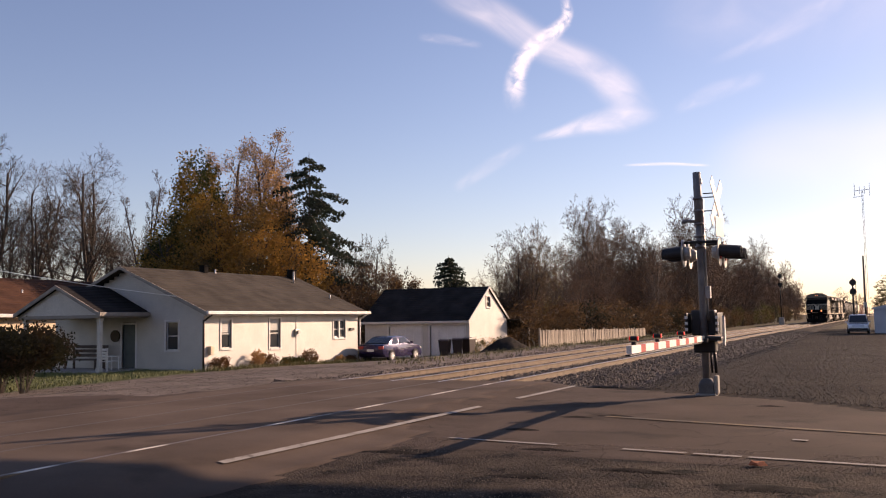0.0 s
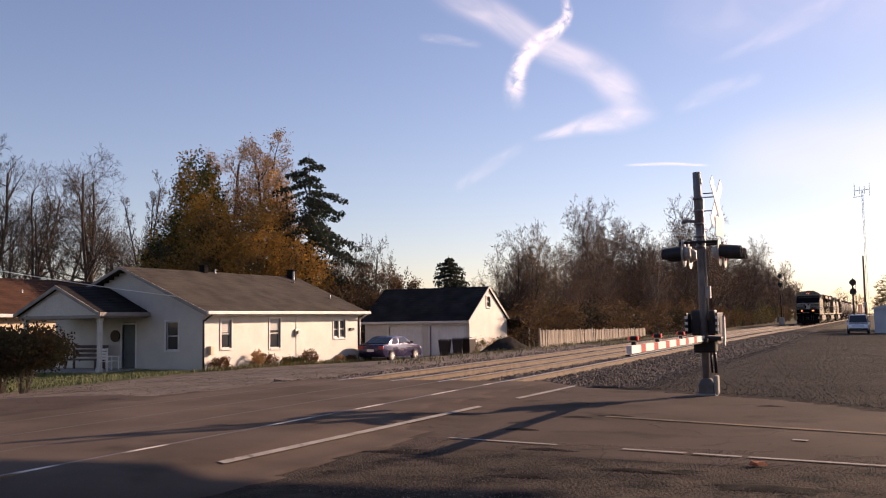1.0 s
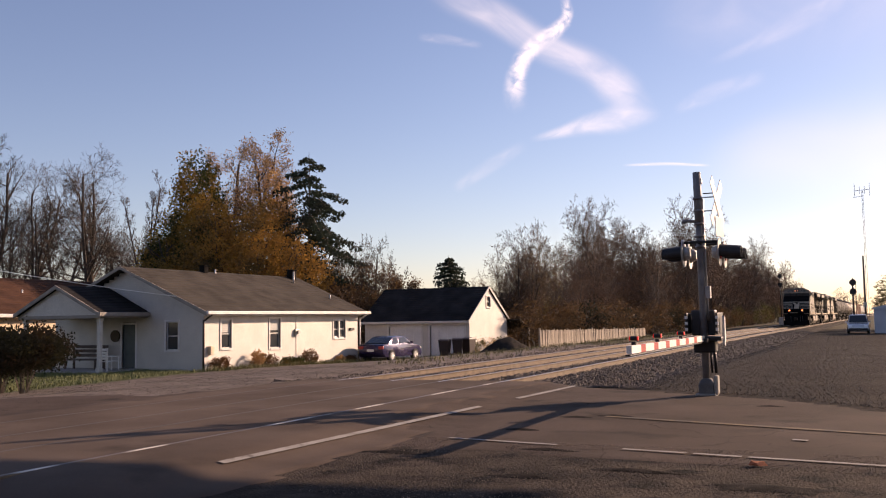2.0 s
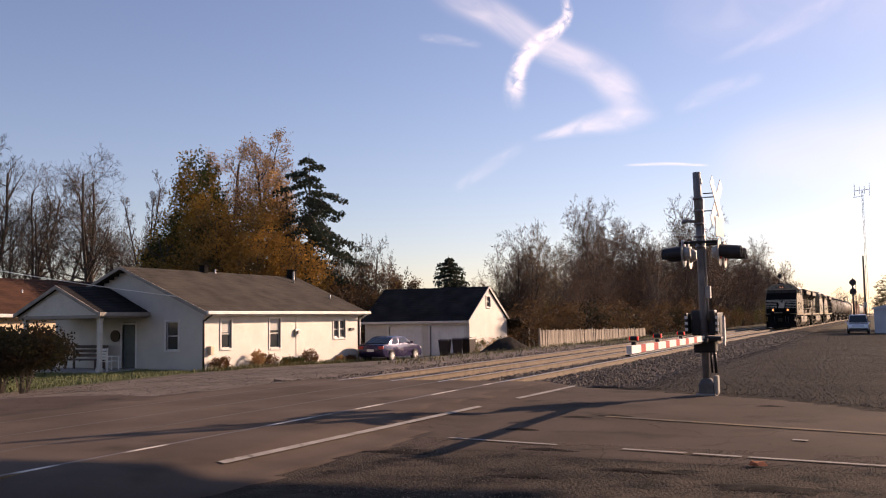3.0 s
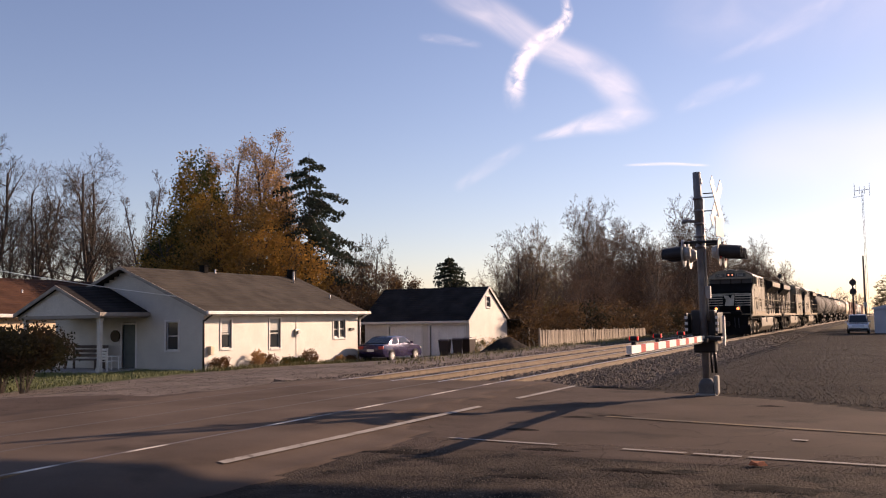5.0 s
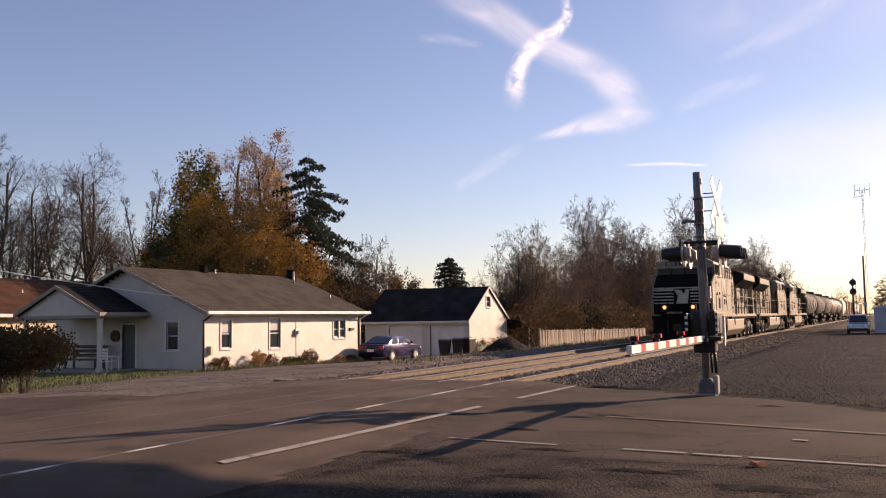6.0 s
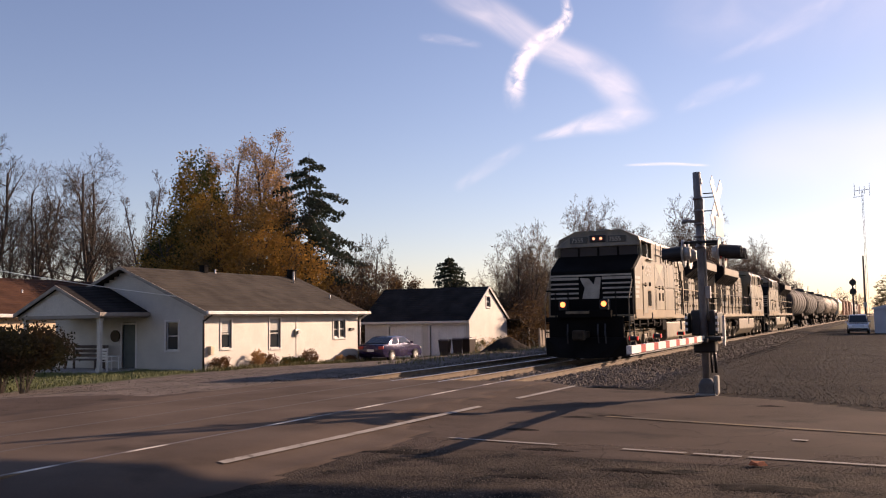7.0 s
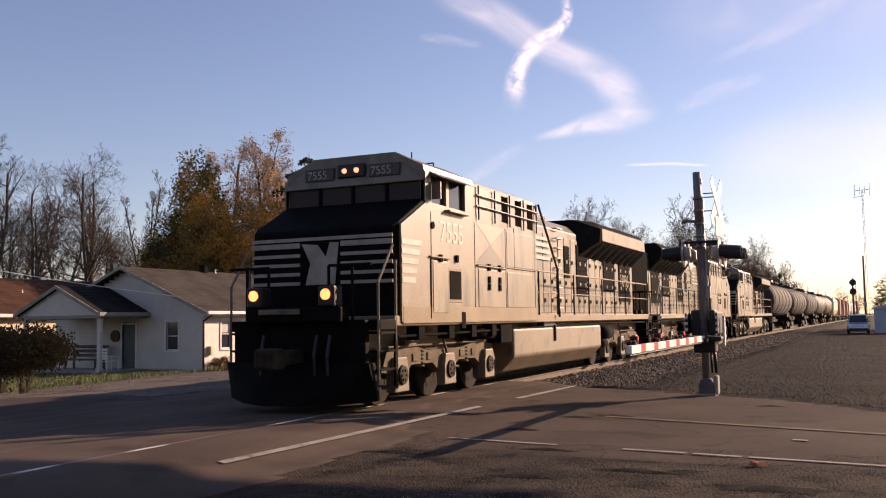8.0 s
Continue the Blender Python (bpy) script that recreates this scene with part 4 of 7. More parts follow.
def grow(rng, height, trunk_r, spread, levels, upward, first, density, lean=0.0, twig_n=1):
    """Branching limbs: a list of (start, end, r0, r1, level) and the tips."""
    segs, tips = [], []

    def limb(p, d, length, r, level):
        n = max(3, int(length / (0.9 if level == 0 else 0.6)))
        n = min(n, (9, 8, 3, twig_n)[level])
        for i in range(n):
            wob = 0.1 + 0.1 * level
            d = (d + Vector((rng.gauss(0, wob), rng.gauss(0, wob), rng.gauss(0, wob) + upward * 0.12))).normalized()
            q = p + d * (length / n)
            r2 = max(0.013, r * (1 - 0.75 / n))
            segs.append((p.copy(), q.copy(), r, r2, level))
            p, r = q, r2
            f = (i + 1) / n
            if level < levels and (level > 0 or f > first):
                k = density if level else density + 1
                m = int(k) + (1 if rng.random() < k - int(k) else 0)
                for _ in range(m):
                    u = d.orthogonal().normalized()
                    u.rotate(Matrix.Rotation(rng.uniform(0, 6.283), 3, d))
                    a = radians(rng.uniform(25, 60))
                    nd = (d * math.cos(a) + u * math.sin(a) * spread).normalized()
                    limb(p.copy(), nd, length * rng.uniform(0.34, 0.53) * (1.1 - 0.45 * f if level == 0 else 1), max(0.022, r * rng.uniform(0.45, 0.65)), level + 1)
        tips.append((p.copy(), d.copy(), level))

    limb(Vector((0, 0, 0)), Vector((lean, 0, 1)).normalized(), height * 0.75, trunk_r, 0)
    return segs, tips


def tubes_mesh(name, segs, mat):
    vs, fs = [], []
    for p, q, r0, r1, lv in segs:
        n = 7 if r0 > 0.08 else 4 if r0 > 0.03 else 3
        d = (q - p).normalized()
        u = d.orthogonal().normalized()
        v = d.cross(u)
        k = len(vs)
        for c, r in ((p, r0), (q, r1)):
            for i in range(n):
                a = 6.28319 * i / n
                vs.append(c + r * (math.cos(a) * u + math.sin(a) * v))
        fs += [(k + i, k + (i + 1) % n, k + n + (i + 1) % n, k + n + i) for i in range(n)]
    me = bpy.data.meshes.new(name)
    me.from_pydata(vs, [], fs)
    me.materials.append(mat)
    return me


def leaf_mesh(name, rng, spots, per, size, scatter, mat):
    vs, fs = [], []
    for p in spots:
        for _ in range(per):
            c = p + Vector((rng.gauss(0, scatter), rng.gauss(0, scatter), rng.gauss(0, scatter)))
            u = Vector((rng.gauss(0, 1), rng.gauss(0, 1), rng.gauss(0, 1))).normalized()
            v = u.orthogonal().normalized()
            s = size * rng.uniform(0.6, 1.3)
            k = len(vs)
            vs += [c - u * s, c + v * s * 0.55, c + u * s, c - v * s * 0.55]
            fs.append((k, k + 1, k + 2, k + 3))
    me = bpy.data.meshes.new(name)
    me.from_pydata(vs, [], fs)
    me.materials.append(mat)
    return me


def tree(name, label, segs, twig_mat, leaves=None, group="", bark=None):
    t = thing(name, label, "tree", group=group)
    part("trunk", tubes_mesh("trunk", [s for s in segs if s[4] <= 1], bark or BARK), None, t)
    part("crown", tubes_mesh("crown", [s for s in segs if s[4] > 1], twig_mat), None, t)
    if leaves:
        part("foliage", leaves, None, t)
    return t


def put(t, x, y, s, rz, h=None, dz=-0.1):
    sc = Matrix.Diagonal((s, s, h or s, 1))
    return copy_thing(t, pose(x, y, ground_z(x, y) + dz, 0, 0, rz) @ sc)


def place(t, x, y, s, rz, h=None):
    t.matrix_basis = pose(x, y, ground_z(x, y) - 0.1, 0, 0, rz) @ Matrix.Diagonal((s, s, h or s, 1))


def branching(seed, height, half, r0, stems=3, fork=0.25, counts=(7, 6, 4, 3), rise=0.35):
    """A bare crown: a short bole, rising leaders and four orders of finer limbs, fitted to a height and a half width."""
    r = random.Random(seed)
    segs, tips = [], []
    slim = half / height

    def limb(p, d, length, rad, level, az):
        n = (9, 6, 4, 3, 2)[level]
        kids = counts[level] if level < 4 else 0
        for i in range(n):
            f = (i + 1) / n
            wv = 0.07 + 0.035 * level
            d = (d + Vector((r.gauss(0, wv), r.gauss(0, wv), r.gauss(0, wv) + rise * (0.1 if level else 0.16)))).normalized()
            q = p + d * (length / n)
            r2 = max(0.006, rad * (1 - 0.8 / n))
            segs.append((p.copy(), q.copy(), rad, r2, level))
            p, rad = q, r2
            if level < 4 and f > 0.12:
                for _ in range(int(kids / n + r.random())):
                    az += 2.4 + r.gauss(0, 0.4)
                    u = d.orthogonal().normalized()
                    u.rotate(Matrix.Rotation(az, 3, d))
                    a = radians(r.uniform(32, 62))
                    nd = (d * math.cos(a) + u * math.sin(a)).normalized()
                    limb(p.copy(), nd, length * (r.uniform(1.1, 1.9) * slim if level == 0 else r.uniform(0.42, 0.64)) * (1.2 - 0.55 * f), max(0.008, rad * r.uniform(0.45, 0.62)), level + 1, az)
        tips.append((p.copy(), d.copy(), level))

    bole = Vector((r.gauss(0, 0.1), r.gauss(0, 0.1), fork * 10))
    segs.append((Vector((0, 0, 0)), bole, 0.3, 0.26, 0))
    for k in range(stems):
        a = 6.283 * k / stems + r.uniform(-0.5, 0.5)
        tilt = r.uniform(0.5, 1.5) * slim if stems > 1 else 0.03
        limb(bole.copy(), Vector((math.cos(a) * tilt, math.sin(a) * tilt, 1)).normalized(), 8.0 * r.uniform(0.8, 1.1), 0.24 / math.sqrt(stems) + 0.05, 0, a)
    top = max(q.z for _, q, *_ in segs)
    reach = sorted(math.hypot(q.x, q.y) for _, q, *_ in segs)[int(len(segs) * 0.97)]
    sc, kz = half / reach, height / top

    def fit(v):
        return Vector((v.x * sc, v.y * sc, v.z * kz))
    segs = [(fit(p), fit(q), max(0.01, a * r0 / 0.3), max(0.008, b * r0 / 0.3), lv) for p, q, a, b, lv in segs]
    return segs, [(fit(p), d, lv) for p, d, lv in tips]


rng = random.Random(21)
WOOD = "bare trees of the woodland strip"
bare = []
for k in range(5):
    segs, tips = branching(100 + k, 10.4 + k % 3, 3.3 + 0.4 * (k % 2), 0.14, 2 + k % 3, 0.06 + 0.02 * k, (11, 8, 5, 3))
    bare.append(tree("bare_tree", "leafless deciduous tree with fine brown twigs in late autumn", segs, TWIG if k % 2 else TWIG_RED, group=WOOD))
# the same with a few hanging leaves
segs, tips = branching(140, 11.8, 3.4, 0.14, 3, 0.1, (11, 8, 5, 3))
spots = [p for p, d, lv in tips if lv >= 3 and rng.random() < 0.3]
bare.append(tree("thin_leaved_tree", "nearly bare tree holding some olive-yellow leaves", segs, TWIG, leaf_mesh("leaves", rng, spots, 4, 0.085, 0.2, leaf_mat("olive_leaves", (0.16, 0.13, 0.05), (0.22, 0.17, 0.06), (0.12, 0.08, 0.03))), group=WOOD))
# woodland strip along the far track: (x, y, size)
slots = []
for k in range(72):
    f = k / 71
    y = 66 + 300 * f ** 1.7
    x = -23.5 - rng.uniform(0, min(11, 3 + (y - 66) * 0.12)) + bend(y)
    s = (0.93 + 0.6 * smooth(66, 125, y) - 0.12 * smooth(160, 300, y)) * rng.uniform(0.82, 1.14)
    slots.append((x, y, s))
for k in range(34):
    y = 63 + k * 3.2 + rng.uniform(-2, 2)
    slots.append((-25 - rng.uniform(0, min(12, 3 + (y - 63) * 0.15)), y, rng.uniform(0.72, 0.9) + 0.38 * smooth(80, 130, y)))
for k in range(10):
    slots.append((-20.5 - rng.uniform(0, 3), 92 + k * 13, rng.uniform(0.5, 0.75)))
for k in range(15):
    y = 112 + k * 10 + rng.uniform(-3, 3)
    slots.append((-20.5 - rng.uniform(0, 4) + bend(y), y, rng.uniform(1.1, 1.35)))
slots = [(x, y, s * (0.84 + 0.3 * smooth(74, 112, y))) for x, y, s in slots]
slots = [q for q in slots if (q[0] - 2.2 * q[2]) / q[1] > -0.405]
for i, (x, y, s) in enumerate(slots):
    t = bare[(i * 7 + i // 5) % 6]
    if i < 6:
        place(bare[i], x, y, s, rng.uniform(0, 360))
    else:
        put(t, x, y, s, rng.uniform(0, 360), s * rng.uniform(0.9, 1.1))
# more bare trees: behind the houses
for x, y, s in ((-69, 66, 0.8), (-74, 62, 0.95), (-78, 66, 1.1), (-61, 72, 0.75), (-72, 54, 0.9), (-66, 72, 0.8), (-57.5, 70, 0.6),
                (-62, 140, 0.95), (-58, 138, 0.85), (-55, 140, 1.0), (-66, 140, 0.85), (-70, 142, 0.95), (-60, 150, 1.05), (-74, 140, 0.9), (-68, 150, 0.9), (-51, 122, 0.9), (-53, 128, 0.95), (-49.5, 126, 0.85)):
    put(bare[int(abs(x * y)) % 5], x, y, s, rng.uniform(0, 360))

# tall many-stemmed bare trees behind the white house
TALL = "tall bare trees behind the house"
for k, (x, y, h, half, r0, st) in enumerate(((-57.6, 56, 17.5, 3.5, 0.3, 4), (-53.6, 58, 15.5, 1.6, 0.2, 3), (-64.8, 52, 19.0, 3.6, 0.34, 3), (-61.9, 54, 16.4, 3.6, 0.26, 4),
                                             (-65.3, 66, 13.2, 3.4, 0.22, 3), (-67.6, 62, 14.8, 3.4, 0.24, 3), (-69.6, 58, 15.0, 3.4, 0.25, 4), (-62.8, 66, 11.9, 2.8, 0.2, 4))):
    segs, tips = branching(300 + k, h, half * 1.2, r0, st, 0.32, (11, 8, 5, 3))
    t = tree("bare_tree", "tall leafless tree with dark slender trunks", segs, BARK, group=TALL)
    place(t, x, y, 1.0, 40 * k)
# low brown half-bare trees beside the spruce
for k, (x, y, h, half) in enumerate(((-37.6, 62, 8.3, 2.2), (-34.8, 62, 9.4, 2.2), (-33.6, 64, 8.2, 1.8), (-36.2, 60, 7.4, 2.4), (-33.0, 60, 6.2, 1.8))):
    r = random.Random(360 + k)
    segs, tips = branching(350 + k, h, half, 0.14, 4, 0.08, (8, 6, 5, 3))
    spots = [p for p, d, lv in tips if lv >= 3 and p.z < h * 0.72 and r.random() < 0.45]
    t = tree("brown_leaved_tree", "low tangled tree holding withered brown leaves", segs, TWIG, leaf_mesh("leaves", r, spots, 4, 0.09, 0.2, LEAF_BROWN), group="brown trees behind the house")
    place(t, x, y, 1.0, 50 * k)

# golden and green tree behind the house, with a dense teardrop crown


def crown_spots(rng, n, rx, rz, zc, pointy):
    out = []
    while len(out) < n:
        p = Vector((rng.uniform(-1, 1), rng.uniform(-1, 1), rng.uniform(-1, 1)))
        w = 1.0 - pointy * max(0.0, p.z) ** 1.3
        r = math.hypot(p.x, p.y)
        lump = 1.0 + 0.3 * noise.noise(Vector((p.x * 2.2, p.y * 2.2, p.z * 3.0 + rx)))
        if r < w * lump * math.sqrt(max(0.0, 1 - 0.8 * p.z * p.z)) and (r > 0.45 * w or rng.random() < 0.3):
            if noise.noise(Vector((p.x * 3.5, p.y * 3.5, p.z * 4.5))) > -0.2:
                out.append(Vector((p.x * rx, p.y * rx, zc + p.z * rz)))
    return out


def leafy(name, label, seed, height, rx, rz, zc, pointy, n, per, leaf, size, x, y, scatter=0.28):
    r = random.Random(seed)
    segs, tips = grow(r, height, 0.25, 0.8, 2, 0.9, 0.12, 1.6)
    segs = [s for s in segs if s[1].z < zc + rz * 0.8 and math.hypot(s[1].x, s[1].y) < rx * 0.9]
    t = tree(name, label, segs, TWIG, leaf_mesh("leaves", r, crown_spots(r, n, rx, rz, zc, pointy), per, size, scatter, leaf))
    place(t, x, y, 1.0, seed)
    return t


leafy("green_gold_tree", "dense tree turning from dark green to gold", 1, 14, 3.0, 7.4, 8.8, 0.62, 2200, 13, LEAF_MIX, 0.11, -46.4, 55.5)
leafy("green_gold_tree", "lower bushy tree of dark green and gold leaves", 6, 11, 2.6, 4.4, 5.6, 0.5, 1100, 13, LEAF_MIX, 0.11, -47.9, 53.8)
leafy("golden_tree", "dense golden-brown autumn tree", 2, 12, 2.7, 4.9, 7.0, 0.55, 900, 12, LEAF_GOLD, 0.1, -43.6, 54.0, 0.34)
leafy("golden_tree", "broad golden-brown autumn tree", 3, 10, 2.9, 4.2, 6.6, 0.5, 900, 12, LEAF_GOLD, 0.1, -40.2, 54.8, 0.34)
leafy("golden_tree", "tall golden-brown autumn tree behind the roof", 7, 13, 2.8, 4.8, 8.2, 0.5, 800, 11, LEAF_GOLD, 0.1, -41.6, 57.0, 0.36)
leafy("golden_tree", "low golden-brown autumn tree", 4, 9, 2.5, 3.6, 5.6, 0.5, 650, 12, LEAF_GOLD, 0.1, -37.6, 55.8, 0.34)
leafy("dark_shrub_tree", "low dark shrubby tree behind the roof", 5, 6, 2.6, 2.4, 3.0, 0.4, 500, 11, LEAF_BROWN, 0.1, -34.0, 57.5)
# half-bare trees with pale tan leaves
for k, (x, y, h, half, st) in enumerate(((-43.9, 60.0, 18.7, 3.8, 2), (-48.0, 61.0, 17.6, 2.6, 2), (-41.0, 60.5, 14.0, 2.2, 2))):
    r = random.Random(60 + k)
    segs, tips = branching(60 + k, h, half, 0.3, st, 0.3, (10, 7, 5, 4))
    spots = [p for p, d, lv in tips if lv >= 3 and p.z > 7 and r.random() < 0.55]
    t = tree("tan_leaved_tree", "tall half-bare tree holding pale tan leaves", segs, BARK, leaf_mesh("leaves", r, spots, 4, 0.085, 0.22, LEAF_TAN))
    place(t, x, y, 1.0, 70 * k)


def conifer(name, label, seed, height, radius, x, y, dense=1.0, needle=None):
    r = random.Random(seed)
    segs = [(Vector((0, 0, height * i / 10)), Vector((0, 0, height * (i + 1) / 10)), 0.24 * (1 - i / 10.5), 0.24 * (1 - (i + 1) / 10.5), 0) for i in range(10)]
    spots = []
    z = 1.2
    while z < height - 0.3:
        f = 1 - z / height
        for k in range(int(5 * dense) + 1):
            a = r.uniform(0, 6.283)
            ln = min(radius * (f ** 0.75), 0.58 * radius) * r.choice((0.5, 0.7, 0.85, 1.0, 1.2)) + 0.3
            p = Vector((0, 0, z))
            d = Vector((math.cos(a), math.sin(a), 0.15))
            n = max(3, int(ln / 0.3))
            for i in range(n):
                d.z += -0.12 + 0.42 * (i / n) ** 2.5
                q = p + d.normalized() * (ln / n)
                segs.append((p.copy(), q.copy(), 0.04 * (1 - i / (n + 1)), 0.04 * (1 - (i + 1) / (n + 1)), 2))
                p = q
                side = Vector((-math.sin(a), math.cos(a), 0))
                wd = 0.5 * (1 - i / n) * min(1, ln / 2) + 0.1
                for w in (-1, -0.5, 0, 0.5, 1):
                    spots.append(p + side * w * wd + Vector((0, 0, -0.12 * abs(w) - r.uniform(0, 0.25))))
        z += 0.5
    t = tree(name, label, segs, TWIG, leaf_mesh("needles", r, spots, 4, 0.12, 0.07, needle or NEEDLES))
    place(t, x, y, 1.0, seed)


conifer("spruce_tree", "tall dark spruce with drooping open branches", 8, 15.7, 8.2, -38.7, 59.4, 0.65)
conifer("pine_tree", "small dark evergreen tree in the distance", 9, 10.6, 6.4, -47.2, 104, 1.8)


def bush(name, label, seed, rx, rz, x, y, leaf, n=500, per=14, size=0.05, lift=0.0, group=""):
    r = random.Random(seed)
    segs = []
    for k in range(14):
        a, rr = r.uniform(0, 6.283), r.uniform(0.1, 0.75) * rx
        p = Vector((0.08 * math.cos(a), 0.08 * math.sin(a), 0))
        m = Vector((rr * 0.4 * math.cos(a), rr * 0.4 * math.sin(a), rz * 0.7 + lift * 0.6))
        q = Vector((rr * math.cos(a), rr * math.sin(a), rz * r.uniform(1.2, 1.8) + lift))
        segs += [(p, m, 0.022, 0.014, 1), (m, q, 0.014, 0.006, 2)]
    b = thing(name, label, "bush", group=group)
    part("stem_cluster", tubes_mesh("stem_cluster", segs, BARK), None, b, kind="stuff")
    part("foliage", leaf_mesh("leaves", r, crown_spots(r, n, rx, rz, rz * 1.15 + lift, 0.2), per, size, 0.12 * rx, leaf), None, b)
    b.matrix_basis = pose(x, y, ground_z(x, y) - 0.05)
    return b


LEAF_DARK = leaf_mat("dark_shrub_leaves", (0.02, 0.02, 0.009), (0.032, 0.03, 0.012), (0.05, 0.028, 0.014))
LEAF_RUST = leaf_mat("rusty_leaves", (0.13, 0.06, 0.025), (0.17, 0.09, 0.035), (0.09, 0.08, 0.03))
LEAF_LIME = leaf_mat("yellow_green_leaves", (0.08, 0.08, 0.018), (0.13, 0.11, 0.025), (0.06, 0.048, 0.018))
bush("front_bush", "dark spreading bush with bare stems on the front lawn", 1, 1.25, 0.52, -22.6, 19.4, LEAF_DARK, 800, 16, 0.05, lift=0.75)
bush("front_bush", "dark bush beside the front lawn", 2, 1.1, 0.6, -24.3, 20.0, LEAF_DARK, 600, 16, 0.05, lift=0.5)
FL = "foundation plants along the house"
for k, (x, y, rx, rz, lf) in enumerate(((-26.7, 33.6, 0.42, 0.3, LEAF_RUST), (-26.7, 36.4, 0.35, 0.38, LEAF_TAN), (-26.75, 37.2, 0.5, 0.3, LEAF_RUST), (-26.7, 39.0, 0.4, 0.2, LEAF_GREEN), (-26.7, 39.9, 0.35, 0.18, LEAF_GREEN),
                                        (-26.7, 41.0, 0.42, 0.36, LEAF_RUST), (-26.7, 44.0, 0.3, 0.2, LEAF_TAN), (-26.7, 45.2, 0.3, 0.2, LEAF_RUST))):
    bush("foundation_shrub", "small autumn-coloured shrub at the house wall", 10 + k, rx, rz, x, y, lf, 90, 12, 0.045, group=FL)
for k, (x, y) in enumerate(((-23.2, 55.6), (-23.1, 57.3), (-23.0, 59.2), (-23.1, 60.8))):
    bush("wall_shrub", "twiggy pale shrub against the garage wall", 30 + k, 0.7, 0.5, x, y, LEAF_TAN if k % 2 else LEAF_GREEN, 60, 10, 0.05, group="shrubs at the garage")
UB = "undergrowth along the woodland edge"
for k in range(26):
    f = k / 25
    y = 70 + 190 * f ** 1.5
    x = -20.2 + bend(y) - rng.uniform(0, 2.5)
    bush("undergrowth", "tangled undergrowth with yellow-green leaves", 50 + k, rng.uniform(1.3, 2.2), rng.uniform(0.9, 1.7) * (1 + 0.5 * f), x, y, (LEAF_LIME if k > 12 else LEAF_BROWN, LEAF_BROWN, LEAF_DARK)[k % 3], 200, 10, 0.1, group=UB)
for k in range(34):
    y = 64 + 150 * (k / 33) ** 1.35
    x = max(-0.36 * y, -24.0) + bend(y) - rng.uniform(0.0, 4.5)
    bush("thicket", "dense brown thicket under the bare trees", 90 + k, rng.uniform(1.8, 2.6), rng.uniform(1.5, 2.3), x, y, (LEAF_BROWN, LEAF_DARK)[k % 2], 240, 9, 0.1, group=UB)
# olive tree and far trees at the lot's end
leafy("olive_tree", "small olive-leaved tree behind the shed", 40, 6, 3.6, 2.8, 4.0, 0.4, 700, 10, LEAF_LIME, 0.14, 4.3, 112.0)
for x, y, s in ((5.5, 135, 0.6), (8, 150, 0.8), (3, 330, 1.1), (12, 350, 1.2), (-3, 380, 1.2), (-9, 400, 1.3), (20, 380, 1.2), (-18, 400, 1.5), (5, 420, 1.5), (12, 430, 1.3), (26, 500, 1.2), (-24, 430, 1.5), (-13, 360, 1.2), (-17, 330, 1.2)):
    put(bare[int(abs(x * 3 + y)) % 6], x, y, s, rng.uniform(0, 360))

# lawn before the house: soil sheet and blades
lawn = sheet("lawn", steps(-60, -24.0, 0.4), steps(17.5, 33.0, 0.4), -0.004, GRASS_SOIL, "short green lawn before the white house", "lawn", bumps=0.02,
             inside=lambda x, y: y > 17.8 + wob(x, y, 0.4, 0.6, 9) and x < lawn_edge(y) + wob(x, y, 0.3, 0.6, 8))
vs, fs = [], []
rg = random.Random(77)
for i in range(26000):
    x, y = rg.uniform(-40, -23.8), rg.uniform(18.2, 32.6)
    if x > lawn_edge(y) - 0.1 or (x < -30.3 and y > 29.9):
        continue
    z = ground_z(x, y)
    a = rg.uniform(0, 3.14)
    h = rg.uniform(0.05, 0.13)
    k = len(vs)
    vs += [(x - 0.02 * math.cos(a), y - 0.02 * math.sin(a), z - 0.01), (x + 0.012 * math.cos(a), y + 0.012 * math.sin(a), z - 0.01), (x + rg.uniform(-0.04, 0.04), y + rg.uniform(-0.04, 0.04), z + h)]
    fs.append((k, k + 1, k + 2))
me = bpy.data.meshes.new("grass")
me.from_pydata(vs, [], fs)
me.materials.append(GRASS)
tagged(new("grass", me), "thin green lawn grass in low sun", "grass", kind="stuff")
# dry weeds at the edges of the gravel
vs, fs = [], []
for i in range(9000):
    q = rg.random()
    if q < 0.45:
        x, y = -26.3 + rg.gauss(0, 0.35), rg.uniform(32, 50)
    elif q < 0.7:
        x, y = rg.uniform(-28.5, -19), 51.5 + rg.gauss(0, 1.2)
    else:
        x, y = -16.2 + rg.gauss(0, 0.8), rg.uniform(30, 90)
    if -36.3 < x < -27.15 and 33 < y < 46.8:
        continue
    z = ground_z(x, y)
    a, h = rg.uniform(0, 3.14), rg.uniform(0.06, 0.25)
    k = len(vs)
    vs += [(x - 0.015 * math.cos(a), y - 0.015 * math.sin(a), z - 0.01), (x + 0.015 * math.cos(a), y + 0.015 * math.sin(a), z - 0.01), (x + rg.uniform(-0.1, 0.1), y + rg.uniform(-0.1, 0.1), z + h)]
    fs.append((k, k + 1, k + 2))
me = bpy.data.meshes.new("weeds")
me.from_pydata(vs, [], fs)
me.materials.append(surf("dry_weeds", (0.16, 0.13, 0.05), (0.12, 0.12, 0.035), 0.8, 0, 0.6, 8, 0))
tagged(new("weeds", me), "dry grass and weeds along the gravel edges", "weeds", kind="stuff")

# ---- level crossing signal and gate ----
MX, MY, MZ = -3.0, 19.15, -0.13


